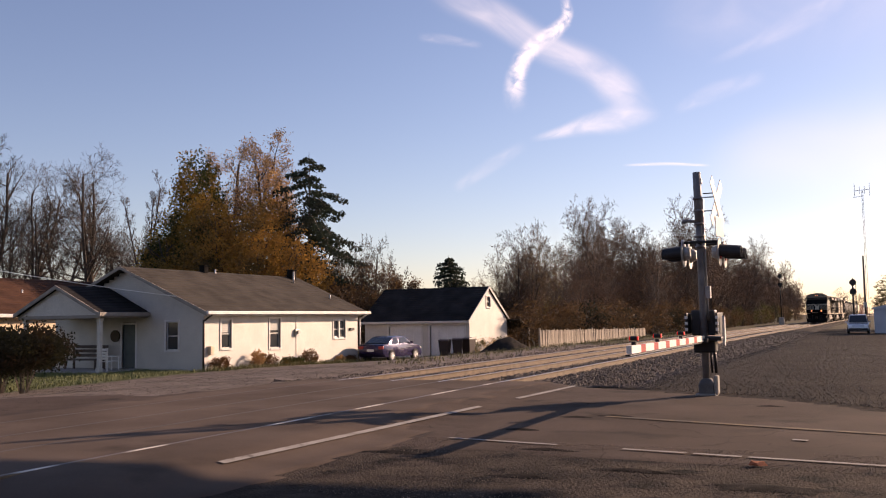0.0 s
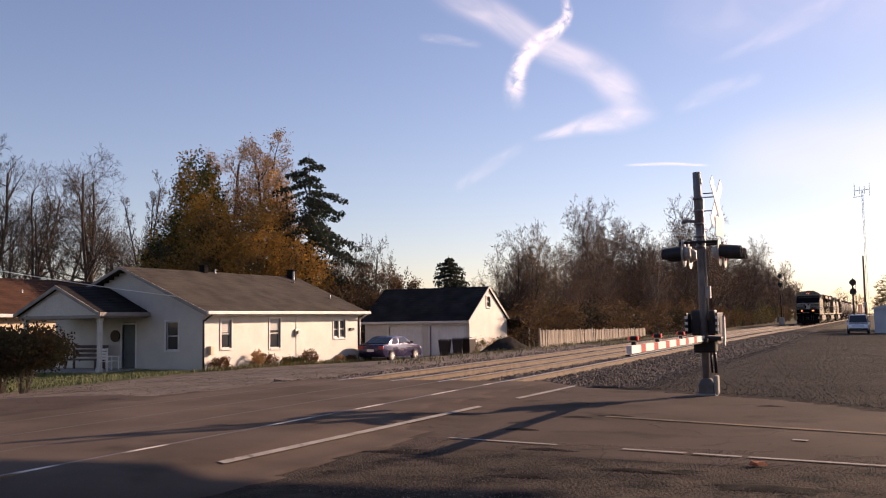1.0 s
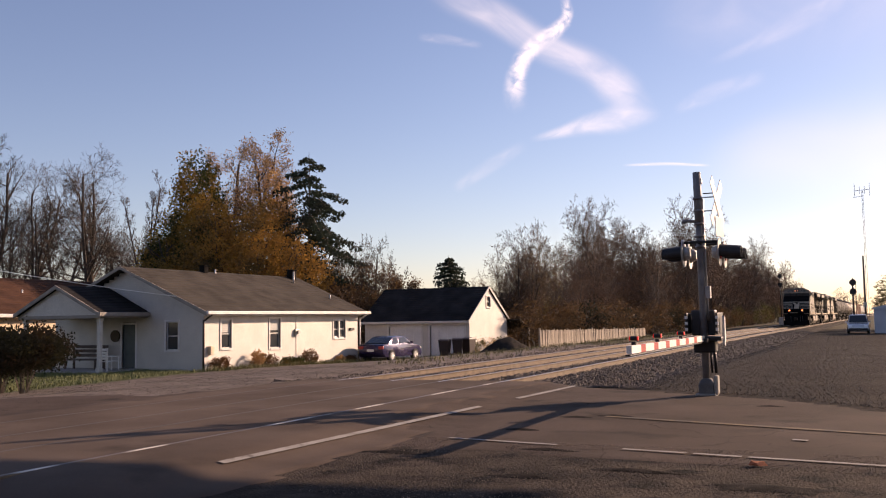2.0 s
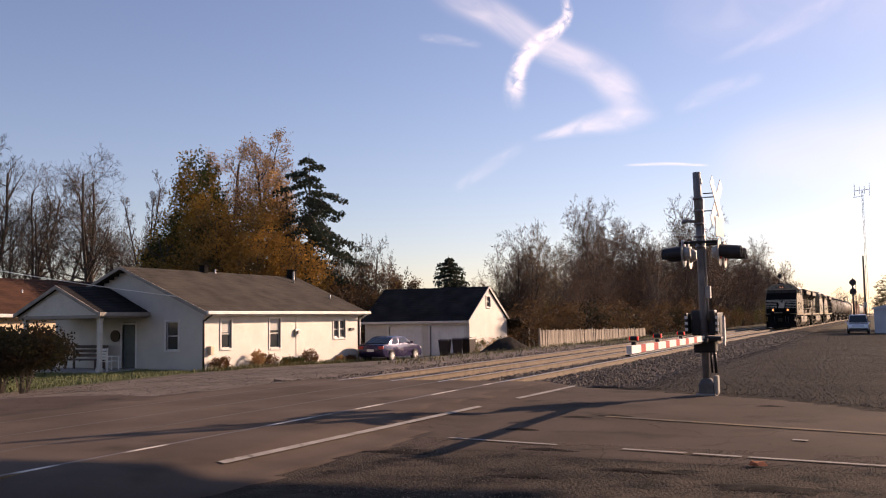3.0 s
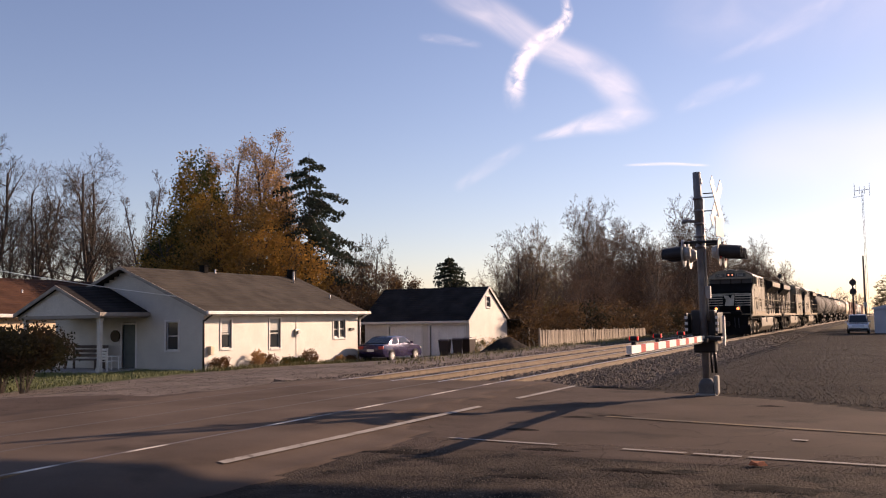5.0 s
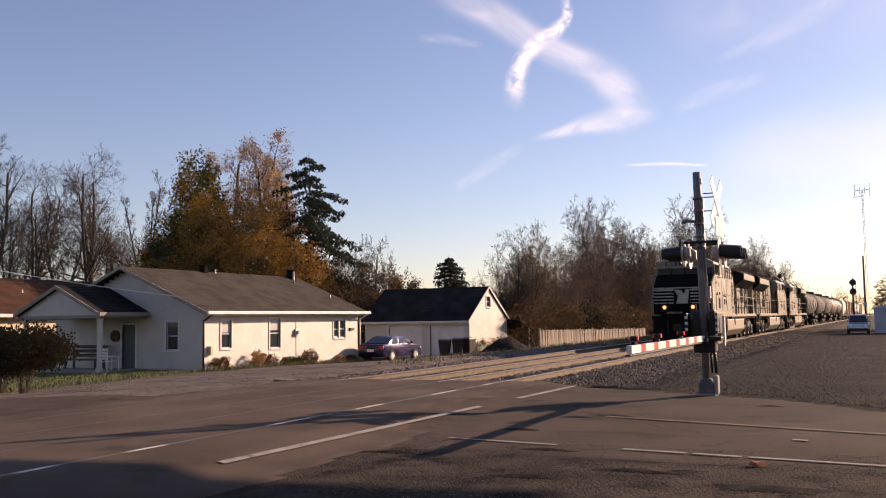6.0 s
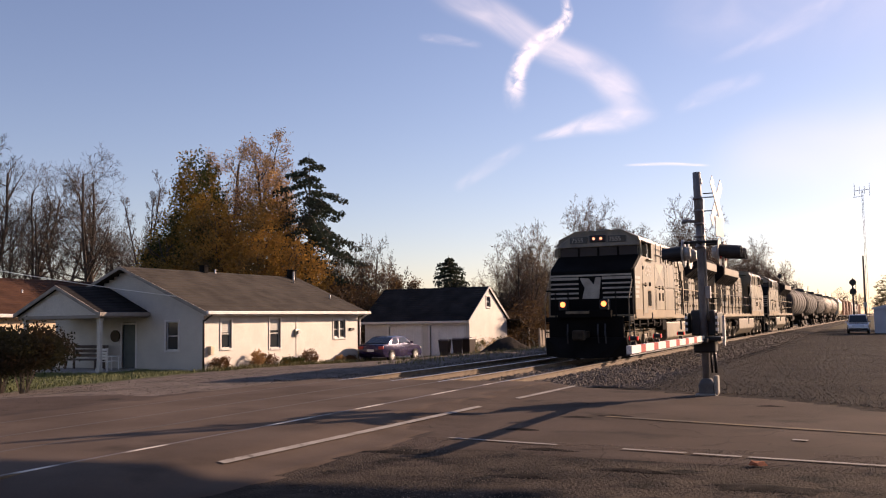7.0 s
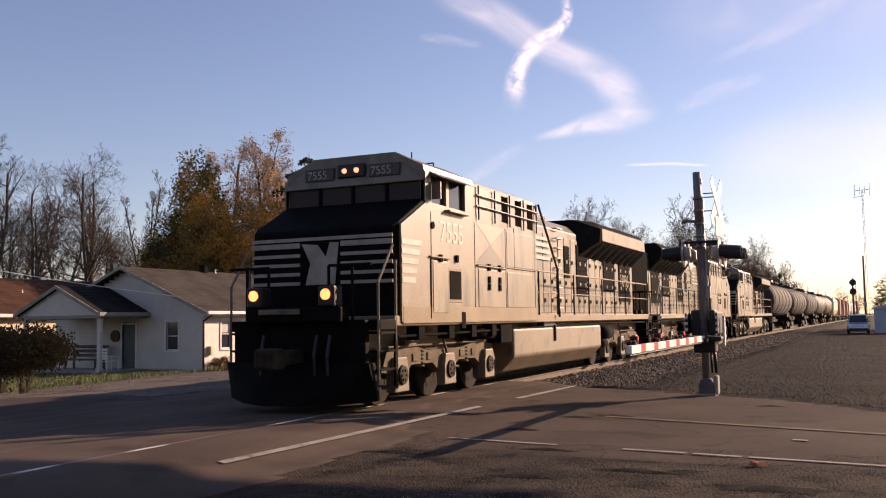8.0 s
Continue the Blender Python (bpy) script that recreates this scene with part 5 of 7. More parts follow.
def disc(bm, c, n, r, t, seg=24):
    c, n = Vector(c), Vector(n)
    tube(bm, c - n * t / 2, c + n * t / 2, r, r, seg)


def crossing_signal():
    s = thing("crossing_signal", "grey level crossing signal mast with lowered gate and flashing lights", "crossing signal", pose(MX, MY, MZ))
    lean = Matrix.Rotation(radians(-0.6), 4, "Y")
    bm = bm_new()
    tube(bm, (0, 0, 0.1), (0, 0, 4.5), 0.072, 0.072, 18)
    tube(bm, (0, 0, 3.5), (0, 0, 4.55), 0.08, 0.08, 18)
    for z in (3.45, 3.72, 3.98, 2.98, 3.2):
        tube(bm, (0, 0, z), (0, 0, z + 0.05), 0.1, 0.1, 18)
    mast = part("mast", bm, GREY_PAINT, s, "grey tubular steel mast", m=lean)
    bm = bm_new()
    box(bm, 0.07, 0.1, -0.05, 0.05, 4.3, 4.42, 0.01)
    part("number_tag", bm, WHITE_PAINT, mast, "small white tag")
    bm = bm_new()
    rod(bm, [(0.085, 0.02, 4.0), (0.095, 0.02, 1.5)], 0.022, 8)
    box(bm, 0.07, 0.17, -0.06, 0.06, 1.95, 2.2, 0.01)
    part("conduit", bm, GALV, mast, "galvanised cable conduit and small box")
    # base
    bm = bm_new()
    box(bm, -0.2, 0.2, -0.2, 0.2, -0.3, 0.04, 0.02)
    part("foundation", bm, CONCRETE, s)
    bm = bm_new()
    hull(bm, [(a * x, b * x, z) for a in (-1, 1) for b in (-1, 1) for x, z in ((0.15, 0.03), (0.14, 0.24), (0.085, 0.34))], bevel=0.02)
    part("junction_base", bm, surf("dark_base_paint", (0.1, 0.095, 0.09), (0.16, 0.15, 0.14), 0.6, 0.1, 5, 50, 0.2), s, "dark cast junction base")
    bm = bm_new()
    box(bm, 0.155, 0.24, -0.13, 0.12, 0.02, 0.4, 0.03)
    part("side_box", bm, CONCRETE, s, "pale cable box at the mast foot")
    bm = bm_new()
    rod(bm, [(0.2, 0.0, 0.45), (0.17, 0.0, 1.0)], 0.03, 8)
    rod(bm, [(0.12, 0.0, 0.45), (0.1, 0.0, 1.0)], 0.022, 8)
    part("cable_hose", bm, BLACK_METAL, s)
    # crossbuck facing the road
    for k, a in enumerate((45, -45)):
        bm = bm_new()
        r = Matrix.Rotation(radians(a), 4, "X")
        box(bm, 0.0, 0.012, -0.61, 0.61, -0.115, 0.115)
        bmesh.ops.transform(bm, matrix=Matrix.Translation((0.32 + 0.014 * k, 0, 3.9)) @ Matrix.Rotation(radians(-6), 4, "Z") @ r, verts=bm.verts)
        part("crossbuck_board", bm, WHITE_PAINT, s, "white crossbuck board")
    bm = bm_new()
    for z in (3.74, 4.02, 4.1):
        rod(bm, [(0.07, 0, z), (0.33, 0, z)], 0.012)
    part("bracket", bm, BLACK_METAL, s)
    bm = bm_new()
    box(bm, 0.36, 0.375, -0.22, 0.22, 3.2, 3.6, 0.005)
    bmesh.ops.rotate(bm, cent=(0.36, 0, 3.4), matrix=Matrix.Rotation(radians(-12), 3, "Z"), verts=bm.verts)
    part("track_count_sign", bm, WHITE_PAINT, s, "white sign below the crossbuck")
    # bell arm
    bm = bm_new()
    rod(bm, [(0, 0, 3.52), (-0.34, 0, 3.56)], 0.035, 8)
    tube(bm, (-0.34, 0, 3.5), (-0.34, 0, 3.6), 0.06, 0.02, 12)
    part("bell", bm, GREY_PAINT, s, "crossing bell on a short arm")
    # flashing lights on a cross arm
    bm = bm_new()
    rod(bm, [(0, -0.42, 3.08), (0, 0.42, 3.08)], 0.035, 10)
    rod(bm, [(-0.38, -0.36, 3.08), (0.4, -0.36, 3.08)], 0.03, 10)
    rod(bm, [(-0.38, 0.36, 3.08), (0.4, 0.36, 3.08)], 0.03, 10)
    arm = part("light_arm", bm, BLACK_METAL, s)
    for sx, xo in ((1, 0.4), (-1, -0.3)):
        for y in (-0.36, 0.36):
            bm = bm_new()
            disc(bm, (xo, y, 2.86), (sx, 0, 0), 0.28, 0.02)
            tube(bm, (xo - sx * 0.14, y, 2.86), (xo, y, 2.86), 0.1, 0.16, 16)
            l = part("light_background", bm, surf("background_disc", (0.4, 0.37, 0.33), (0.5, 0.46, 0.4), 0.5, 0.2, 4, 40, 0.1) if sx > 0 else GALV, s, "round background disc of a flashing light")
            bm = bm_new()
            n = 18
            ring = []
            for i in range(n + 1):
                a = radians(-35 + 250 * i / n)
                ring.append([bm.verts.new(q) for r in (0.16, 0.145) for q in ((xo, y + r * math.cos(a), 2.86 + r * math.sin(a)), (xo + sx * 0.42, y + r * math.cos(a), 2.83 + r * math.sin(a) * 0.9))])
            for a, b in zip(ring[:-1], ring[1:]):
                for q in ((0, 1), (1, 3), (3, 2), (2, 0)):
                    bm.faces.new((a[q[0]], a[q[1]], b[q[1]], b[q[0]]))
            bm.faces.new([ring[0][k] for k in (0, 1, 3, 2)])
            bm.faces.new([ring[-1][k] for k in (0, 2, 3, 1)])
            bmesh.ops.recalc_face_normals(bm, faces=bm.faces)
            part("visor", bm, BLACK_METAL, l, "long black visor")
            bm = bm_new()
            disc(bm, (xo + sx * 0.02, y, 2.86), (sx, 0, 0), 0.14, 0.02)
            part("lens", bm, RED_PAINT, l, "red lens")
    # gate mechanism
    bm = bm_new()
    box(bm, -0.28, 0.2, 0.08, 0.42, 1.2, 1.72, 0.03)
    mech = part("gate_mechanism", bm, surf("mechanism_paint", (0.05, 0.048, 0.047), (0.08, 0.076, 0.072), 0.6, 0.2, 5, 50, 0.2), s, "dark gate motor case")
    bm = bm_new()
    box(bm, -0.36, 0.36, -0.3, 0.46, 1.1, 1.18, 0.02)
    box(bm, -0.2, 0.22, -0.2, 0.2, 0.86, 1.1, 0.03)
    part("mounting_plate", bm, BLACK_METAL, mech)
    for x in (-0.34, 0.26):
        bm = bm_new()
        box(bm, x, x + 0.035, -0.28, 0.5, 1.24, 1.66, 0.01)
        cw = part("side_arm", bm, BLACK_METAL, mech, "gate side arm plate")
        for k in range(3):
            bm = bm_new()
            box(bm, x + 0.0, x + 0.055, -0.31, -0.285, 1.3 + 0.12 * k, 1.36 + 0.12 * k)
            part("reflector", bm, WHITE_PAINT, cw)
    bm = bm_new()
    hull(bm, [(0.34, y, z) for y, z in ((0.0, 1.0), (0.12, 0.98), (0.16, 1.55), (0.04, 1.6))] + [(0.39, y, z) for y, z in ((0.0, 1.0), (0.12, 0.98), (0.16, 1.55), (0.04, 1.6))], bevel=0.01)
    part("counterweight", bm, WHITE_PAINT, mech, "white counterweight blade")
    # striped arm
    y = -0.35
    lens = (0.9,) + (0.31, 0.58) * 6
    bm = bm_new()
    box(bm, -0.2, 0.12, -0.5, 0.05, 1.06, 1.16, 0.02)
    box(bm, -0.045, 0.025, -6.6, -0.3, 1.06, 1.08, 0.005)
    ga = part("gate_arm", bm, BLACK_METAL, s, "lowered red and white gate arm")
    for k, ln in enumerate(lens):
        y1 = y - ln
        bm = bm_new()
        z0, z1 = 1.18, 1.18
        hull(bm, [(x, yy, zz + d - 0.03) for x in (-0.03, 0.045) for yy, zz in ((y, z0), (y1, z1)) for d in (-0.055, 0.055)])
        part("arm_stripe", bm, WHITE_PAINT if k % 2 == 0 else RED_PAINT, ga, "white stripe" if k % 2 == 0 else "red stripe")
        y = y1
    for y in (-2.65, -4.65, -6.25):
        bm = bm_new()
        z = 1.22
        box(bm, -0.03, 0.03, y - 0.03, y + 0.03, z - 0.06, z + 0.03)
        tube(bm, (-0.05, y, z + 0.08), (0.05, y, z + 0.08), 0.033, 0.033, 12)
        lp = part("gate_lamp", bm, BLACK_METAL, ga, "small red gate lamp")
        bm = bm_new()
        tube(bm, (0.05, y, z + 0.08), (0.065, y, z + 0.08), 0.03, 0.03, 12)
        tube(bm, (-0.065, y, z + 0.08), (-0.05, y, z + 0.08), 0.03, 0.03, 12)
        part("lamp_lens", bm, glow("gate_lamp_red", (0.9, 0.03, 0.02), 0.25), lp, "red lamp lens")
    return s


crossing_signal()

# ---- distant railway signals, masts, shed ----


def block_signal(x, y, h, heads, label):
    s = thing("railway_signal", label, "railway signal", pose(x, y, ground_z(x, y)))
    bm = bm_new()
    tube(bm, (0, 0, 0), (0, 0, h), 0.09, 0.08, 10)
    rod(bm, [(0.3, 0.5, 0.2), (0.3, 0.5, h - 0.4)], 0.03)
    rod(bm, [(-0.1, 0.5, 0.2), (-0.1, 0.5, h - 0.4)], 0.03)
    for k in range(int(h / 0.4)):
        rod(bm, [(-0.1, 0.5, 0.4 + 0.4 * k), (0.3, 0.5, 0.4 + 0.4 * k)], 0.015)
    part("mast", bm, BLACK_METAL, s)
    for z in heads:
        bm = bm_new()
        tube(bm, (0, -0.12, z), (0, -0.06, z), 0.38, 0.38, 22)
        for q in ((0, 0.22), (-0.2, -0.14), (0.2, -0.14)):
            tube(bm, (q[0], -0.35, z + q[1]), (q[0], -0.12, z + q[1]), 0.09, 0.09, 12)
        part("signal_head", bm, BLACK_METAL, s, "round black signal head")
    bm = bm_new()
    box(bm, -0.45, 0.45, -0.3, 0.3, 0, 1.3, 0.03)
    part("base_case", bm, GALV, s)


block_signal(-1.3, 116, 5.9, (5.4, 4.35), "black block signal with round heads beside the track")
block_signal(-13.9, 175, 9.2, (8.7, 7.2), "dark signal mast beyond the far track")

a = thing("antenna_mast", "thin lattice radio mast with a yagi antenna", "antenna", pose(0.2, 132, ground_z(0.2, 132)))
bm = bm_new()
for k in range(3):
    q = 2.094 * k
    rod(bm, [(0.16 * math.cos(q), 0.16 * math.sin(q), 0), (0.09 * math.cos(q), 0.09 * math.sin(q), 18)], 0.022)
for k in range(36):
    z = 0.5 * k
    r = 0.16 - 0.07 * z / 18
    rod(bm, [(r * math.cos(2.094 * (k % 3)), r * math.sin(2.094 * (k % 3)), z), (r * math.cos(2.094 * (k % 3 + 1)), r * math.sin(2.094 * (k % 3 + 1)), z + 0.5)], 0.012)
part("lattice", bm, BARK, a)
bm = bm_new()
rod(bm, [(-0.9, 0, 18), (0.9, 0, 18.1)], 0.03)
for x, h in ((-0.9, 0.9), (-0.3, 0.5), (0.3, 0.5), (0.9, 0.9)):
    rod(bm, [(x, 0, 18.05 - h), (x, 0, 18.05 + h)], 0.025)
rod(bm, [(-1.1, 0, 17.1), (0.2, 0, 17.3)], 0.025)
part("yagi", bm, BARK, a, "yagi antenna elements")

p = thing("utility_pole", "brown wooden utility pole beside the lot", "utility pole", pose(-0.1, 143, ground_z(0, 143)))
bm = bm_new()
tube(bm, (0, 0, 0), (0, 0, 10.0), 0.17, 0.12, 12)
part("pole", bm, BARK, p)
bm = bm_new()
box(bm, -0.25, 0.25, -0.15, 0.15, 2.6, 3.4, 0.03)
part("pole_box", bm, GALV, p)

sh = thing("shed", "small pale blue-grey metal shed on the lot", "shed", pose(2.0, 92.5, ground_z(2, 92)))
SHED = surf("shed_metal", (0.45, 0.47, 0.52), (0.38, 0.4, 0.45), 0.6, 0.1, 1, 30, 0.1)
bm = bm_new()
box(bm, -1.4, 1.8, -1.2, 1.2, 0, 2.25, 0.02)
for i in range(16):
    box(bm, -1.38 + 0.2 * i, -1.34 + 0.2 * i, -1.22, -1.2, 0.02, 2.2)
part("wall", bm, SHED, sh)
bm = bm_new()
prism(bm, [(-1.6, 2.2), (2.0, 2.2), (2.0, 2.28), (0.2, 2.7), (-1.6, 2.28)], "y", -1.35, 1.35)
part("roof", bm, SHED, sh)

bm = bm_new()
hull(bm, [(0.1, 0.02, 0), (0, 0.06, 0), (-0.1, 0.0, 0), (0.02, -0.06, 0), (0.06, 0.03, 0.04), (-0.07, 0.02, 0.045), (-0.02, -0.04, 0.03)])
solid("brick_fragment", bm, surf("orange_brick", (0.5, 0.16, 0.07), (0.4, 0.13, 0.06), 0.9, 0, 10, 60, 0.4), "small orange brick fragment lying on the asphalt", "debris", pose(-1.12, 10.32, ground_z(-1.1, 10.3) + 0.002))

# service wire to the white house
bm = bm_new()
pts = []
for k in range(25):
    f = k / 24
    pa, pb = Vector((-38.0, 25.4, 4.85)), Vector((-28.3, 32.5, 2.72))
    q = pa.lerp(pb, f)
    pts.append((q.x, q.y, q.z - 0.5 * f * (1 - f)))
rod(bm, pts, 0.015, 5)
solid("service_wire", bm, WHITE_PAINT, "pale overhead service wire running to the house", "wire", kind="structure")
up = thing("utility_pole", "wooden utility pole beside the neighbour's lawn", "utility pole", pose(-38.05, 25.35, ground_z(-38, 25)))
bm = bm_new()
tube(bm, (0, 0, 0), (0, 0, 6.2), 0.15, 0.12, 12)
part("pole", bm, BARK, up)

# ---- added out of view: slab for the near shadow, dark block behind the viewer ----
BLOCKER_DARK = surf("dark_blocker", (0.03, 0.028, 0.03), (0.05, 0.045, 0.045), 0.9, 0, 2, 30, 0.4)
# Stands out of view only to cast the straight shadow on the near asphalt.
cp = thing("canopy", "unseen flat slab on posts, added to shadow the near asphalt", "canopy", pose(0.95, 23.15, 0, 0, 0, 11.0))
bm = bm_new()
box(bm, 0.0, 7.0, -13.0, 0.0, 6.5, 6.9, 0.04)
part("roof", bm, GARAGE_DOOR, cp)
for y in (-12.4, -8.0):
    bm = bm_new()
    box(bm, 5.3, 5.54, y - 0.12, y + 0.12, -0.4, 6.5, 0.02)
    part("post", bm, GALV, cp)
# Added dark block: cuts sky fill and darkens what the windshield reflects.
sb = thing("shop_building", "long dark block behind the viewpoint, added unseen to cut sky light", "building")
bm = bm_new()
box(bm, -40, 30, -22, -12, -0.4, 10.0, 0.05)
part("wall", bm, BLOCKER_DARK, sb)
bm = bm_new()
box(bm, -40.3, 30.3, -22.3, -11.7, 10.0, 10.5, 0.05)
part("cornice", bm, CONCRETE, sb)

# ---- contrails and thin cloud ----


def cloud_mat(name, strength, density, scale, lo, hi, stretch):
    m = bpy.data.materials.new(name)
    m.use_nodes = True
    n, l = m.node_tree.nodes, m.node_tree.links
    n.remove(n["Principled BSDF"])
    uv = n.new("ShaderNodeUVMap")
    sep = n.new("ShaderNodeSeparateXYZ")
    l.new(uv.outputs["UV"], sep.inputs["Vector"])

    def fade(sock, power):
        a = n.new("ShaderNodeMath")
        a.operation = "PINGPONG"
        a.inputs[1].default_value = 0.5
        l.new(sock, a.inputs[0])
        r = n.new("ShaderNodeMapRange")
        r.interpolation_type = "SMOOTHERSTEP"
        r.inputs["From Max"].default_value = power
        l.new(a.outputs[0], r.inputs["Value"])
        return r.outputs["Result"]
    co = n.new("ShaderNodeTexCoord")
    mp = n.new("ShaderNodeMapping")
    mp.inputs["Scale"].default_value = stretch
    l.new(co.outputs["UV"], mp.inputs["Vector"])
    t = n.new("ShaderNodeTexNoise")
    t.inputs["Scale"].default_value, t.inputs["Detail"].default_value, t.inputs["Distortion"].default_value = scale, 6, 0.6
    l.new(mp.outputs["Vector"], t.inputs["Vector"])
    r = n.new("ShaderNodeMapRange")
    r.inputs["From Min"].default_value, r.inputs["From Max"].default_value = lo, hi
    l.new(t.outputs["Fac"], r.inputs["Value"])
    # soft across and at the ends, broken up by the grain
    fac = r.outputs["Result"]
    for sk in (fade(sep.outputs["Y"], 0.5), fade(sep.outputs["X"], 0.3)):
        k = n.new("ShaderNodeMath")
        k.operation = "MULTIPLY"
        l.new(fac, k.inputs[0])
        l.new(sk, k.inputs[1])
        fac = k.outputs[0]
    k = n.new("ShaderNodeMath")
    k.operation = "MULTIPLY"
    k.inputs[1].default_value = density
    l.new(fac, k.inputs[0])
    e = n.new("ShaderNodeEmission")
    e.inputs["Color"].default_value, e.inputs["Strength"].default_value = (0.97, 0.96, 0.94, 1), strength
    tr = n.new("ShaderNodeBsdfTransparent")
    mx = n.new("ShaderNodeMixShader")
    l.new(k.outputs[0], mx.inputs["Fac"])
    l.new(tr.outputs["BSDF"], mx.inputs[1])
    l.new(e.outputs["Emission"], mx.inputs[2])
    l.new(mx.outputs["Shader"], n["Material Output"].inputs["Surface"])
    return m


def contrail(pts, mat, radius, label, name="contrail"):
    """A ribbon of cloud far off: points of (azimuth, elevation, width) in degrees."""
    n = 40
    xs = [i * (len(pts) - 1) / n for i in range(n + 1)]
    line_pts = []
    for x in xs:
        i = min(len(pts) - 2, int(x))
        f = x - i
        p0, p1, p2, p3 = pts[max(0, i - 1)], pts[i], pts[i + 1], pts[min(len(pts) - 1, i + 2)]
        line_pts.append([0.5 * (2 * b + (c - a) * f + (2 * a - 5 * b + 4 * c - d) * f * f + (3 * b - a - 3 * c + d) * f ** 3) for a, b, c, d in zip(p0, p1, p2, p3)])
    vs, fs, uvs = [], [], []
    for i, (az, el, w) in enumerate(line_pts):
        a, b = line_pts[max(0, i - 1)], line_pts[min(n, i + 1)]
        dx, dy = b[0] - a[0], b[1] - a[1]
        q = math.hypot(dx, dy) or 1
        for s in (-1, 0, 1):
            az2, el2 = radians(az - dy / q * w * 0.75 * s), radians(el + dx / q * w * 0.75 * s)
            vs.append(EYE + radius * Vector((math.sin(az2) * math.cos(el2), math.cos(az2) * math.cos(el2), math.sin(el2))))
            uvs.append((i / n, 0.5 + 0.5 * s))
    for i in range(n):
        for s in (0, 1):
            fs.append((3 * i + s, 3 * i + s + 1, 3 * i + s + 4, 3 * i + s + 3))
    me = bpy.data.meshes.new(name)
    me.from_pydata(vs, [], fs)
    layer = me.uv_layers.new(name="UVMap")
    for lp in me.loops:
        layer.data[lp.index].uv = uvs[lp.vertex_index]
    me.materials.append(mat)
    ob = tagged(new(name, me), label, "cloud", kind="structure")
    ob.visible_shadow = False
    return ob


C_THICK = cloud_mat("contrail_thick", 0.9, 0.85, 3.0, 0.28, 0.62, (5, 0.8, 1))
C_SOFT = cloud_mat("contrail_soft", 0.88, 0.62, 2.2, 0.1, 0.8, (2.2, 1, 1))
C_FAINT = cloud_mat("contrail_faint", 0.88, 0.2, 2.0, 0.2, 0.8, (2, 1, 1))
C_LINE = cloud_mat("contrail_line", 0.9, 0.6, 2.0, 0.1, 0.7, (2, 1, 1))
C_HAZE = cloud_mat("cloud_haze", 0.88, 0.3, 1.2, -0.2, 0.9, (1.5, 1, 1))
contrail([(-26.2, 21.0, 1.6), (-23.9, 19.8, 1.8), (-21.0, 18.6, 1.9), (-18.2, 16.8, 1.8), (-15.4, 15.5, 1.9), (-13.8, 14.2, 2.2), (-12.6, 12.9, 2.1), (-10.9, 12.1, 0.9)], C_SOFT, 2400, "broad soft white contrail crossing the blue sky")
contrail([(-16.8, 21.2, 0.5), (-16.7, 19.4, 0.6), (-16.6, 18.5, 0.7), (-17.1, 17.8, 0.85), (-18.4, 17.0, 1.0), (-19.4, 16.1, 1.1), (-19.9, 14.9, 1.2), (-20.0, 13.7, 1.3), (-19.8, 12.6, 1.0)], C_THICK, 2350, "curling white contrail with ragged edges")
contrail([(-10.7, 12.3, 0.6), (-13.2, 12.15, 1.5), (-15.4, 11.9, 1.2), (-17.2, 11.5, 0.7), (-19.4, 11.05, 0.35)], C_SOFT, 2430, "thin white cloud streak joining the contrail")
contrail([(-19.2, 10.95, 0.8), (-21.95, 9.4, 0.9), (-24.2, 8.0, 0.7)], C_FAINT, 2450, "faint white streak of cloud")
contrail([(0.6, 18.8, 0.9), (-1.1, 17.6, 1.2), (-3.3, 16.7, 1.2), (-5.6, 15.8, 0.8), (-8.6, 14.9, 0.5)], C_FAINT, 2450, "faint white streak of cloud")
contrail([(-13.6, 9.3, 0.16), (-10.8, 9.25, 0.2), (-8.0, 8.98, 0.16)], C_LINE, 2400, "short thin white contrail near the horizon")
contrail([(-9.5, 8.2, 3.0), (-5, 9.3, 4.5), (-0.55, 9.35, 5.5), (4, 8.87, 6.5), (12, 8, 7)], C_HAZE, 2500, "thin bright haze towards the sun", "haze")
# Emissive veil added to lift the brightness of the upper sky.
contrail([(-12, 17.5, 4.0), (-6, 18.5, 6.0), (0, 18.8, 8.0), (8, 18, 8)], C_FAINT, 2520, "added glowing veil that brightens the sky towards the sun", "haze")
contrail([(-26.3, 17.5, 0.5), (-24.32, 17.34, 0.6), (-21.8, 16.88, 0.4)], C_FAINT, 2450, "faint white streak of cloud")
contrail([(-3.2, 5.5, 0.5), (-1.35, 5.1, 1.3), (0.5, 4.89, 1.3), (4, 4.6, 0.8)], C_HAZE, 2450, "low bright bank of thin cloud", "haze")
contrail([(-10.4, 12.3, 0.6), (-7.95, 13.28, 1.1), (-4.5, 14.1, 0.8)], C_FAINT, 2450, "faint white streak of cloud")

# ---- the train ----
# Dusty black paint with low sun's glare on the sides put into the colour.
LOCO_LIT = surf("sunlit_dusty_black_paint", (0.15, 0.11, 0.058), (0.235, 0.178, 0.095), 0.42, 0, 0.7, 24, 0.12, 0.006, streak=(1, 1, 0.35), spots=((0.045, 0.034, 0.021), 1.7, 0.48, 0.72), spec=0.8)
LOCO_PALE = surf("faded_pale_paint", (0.26, 0.205, 0.125), (0.32, 0.25, 0.15), 0.45, 0, 1.0, 30, 0.05, spec=0.7)
LOCO_DULL = surf("faded_grey_paint", (0.13, 0.105, 0.075), (0.16, 0.13, 0.09), 0.5, 0, 1.0, 30, 0.05, spec=0.5)
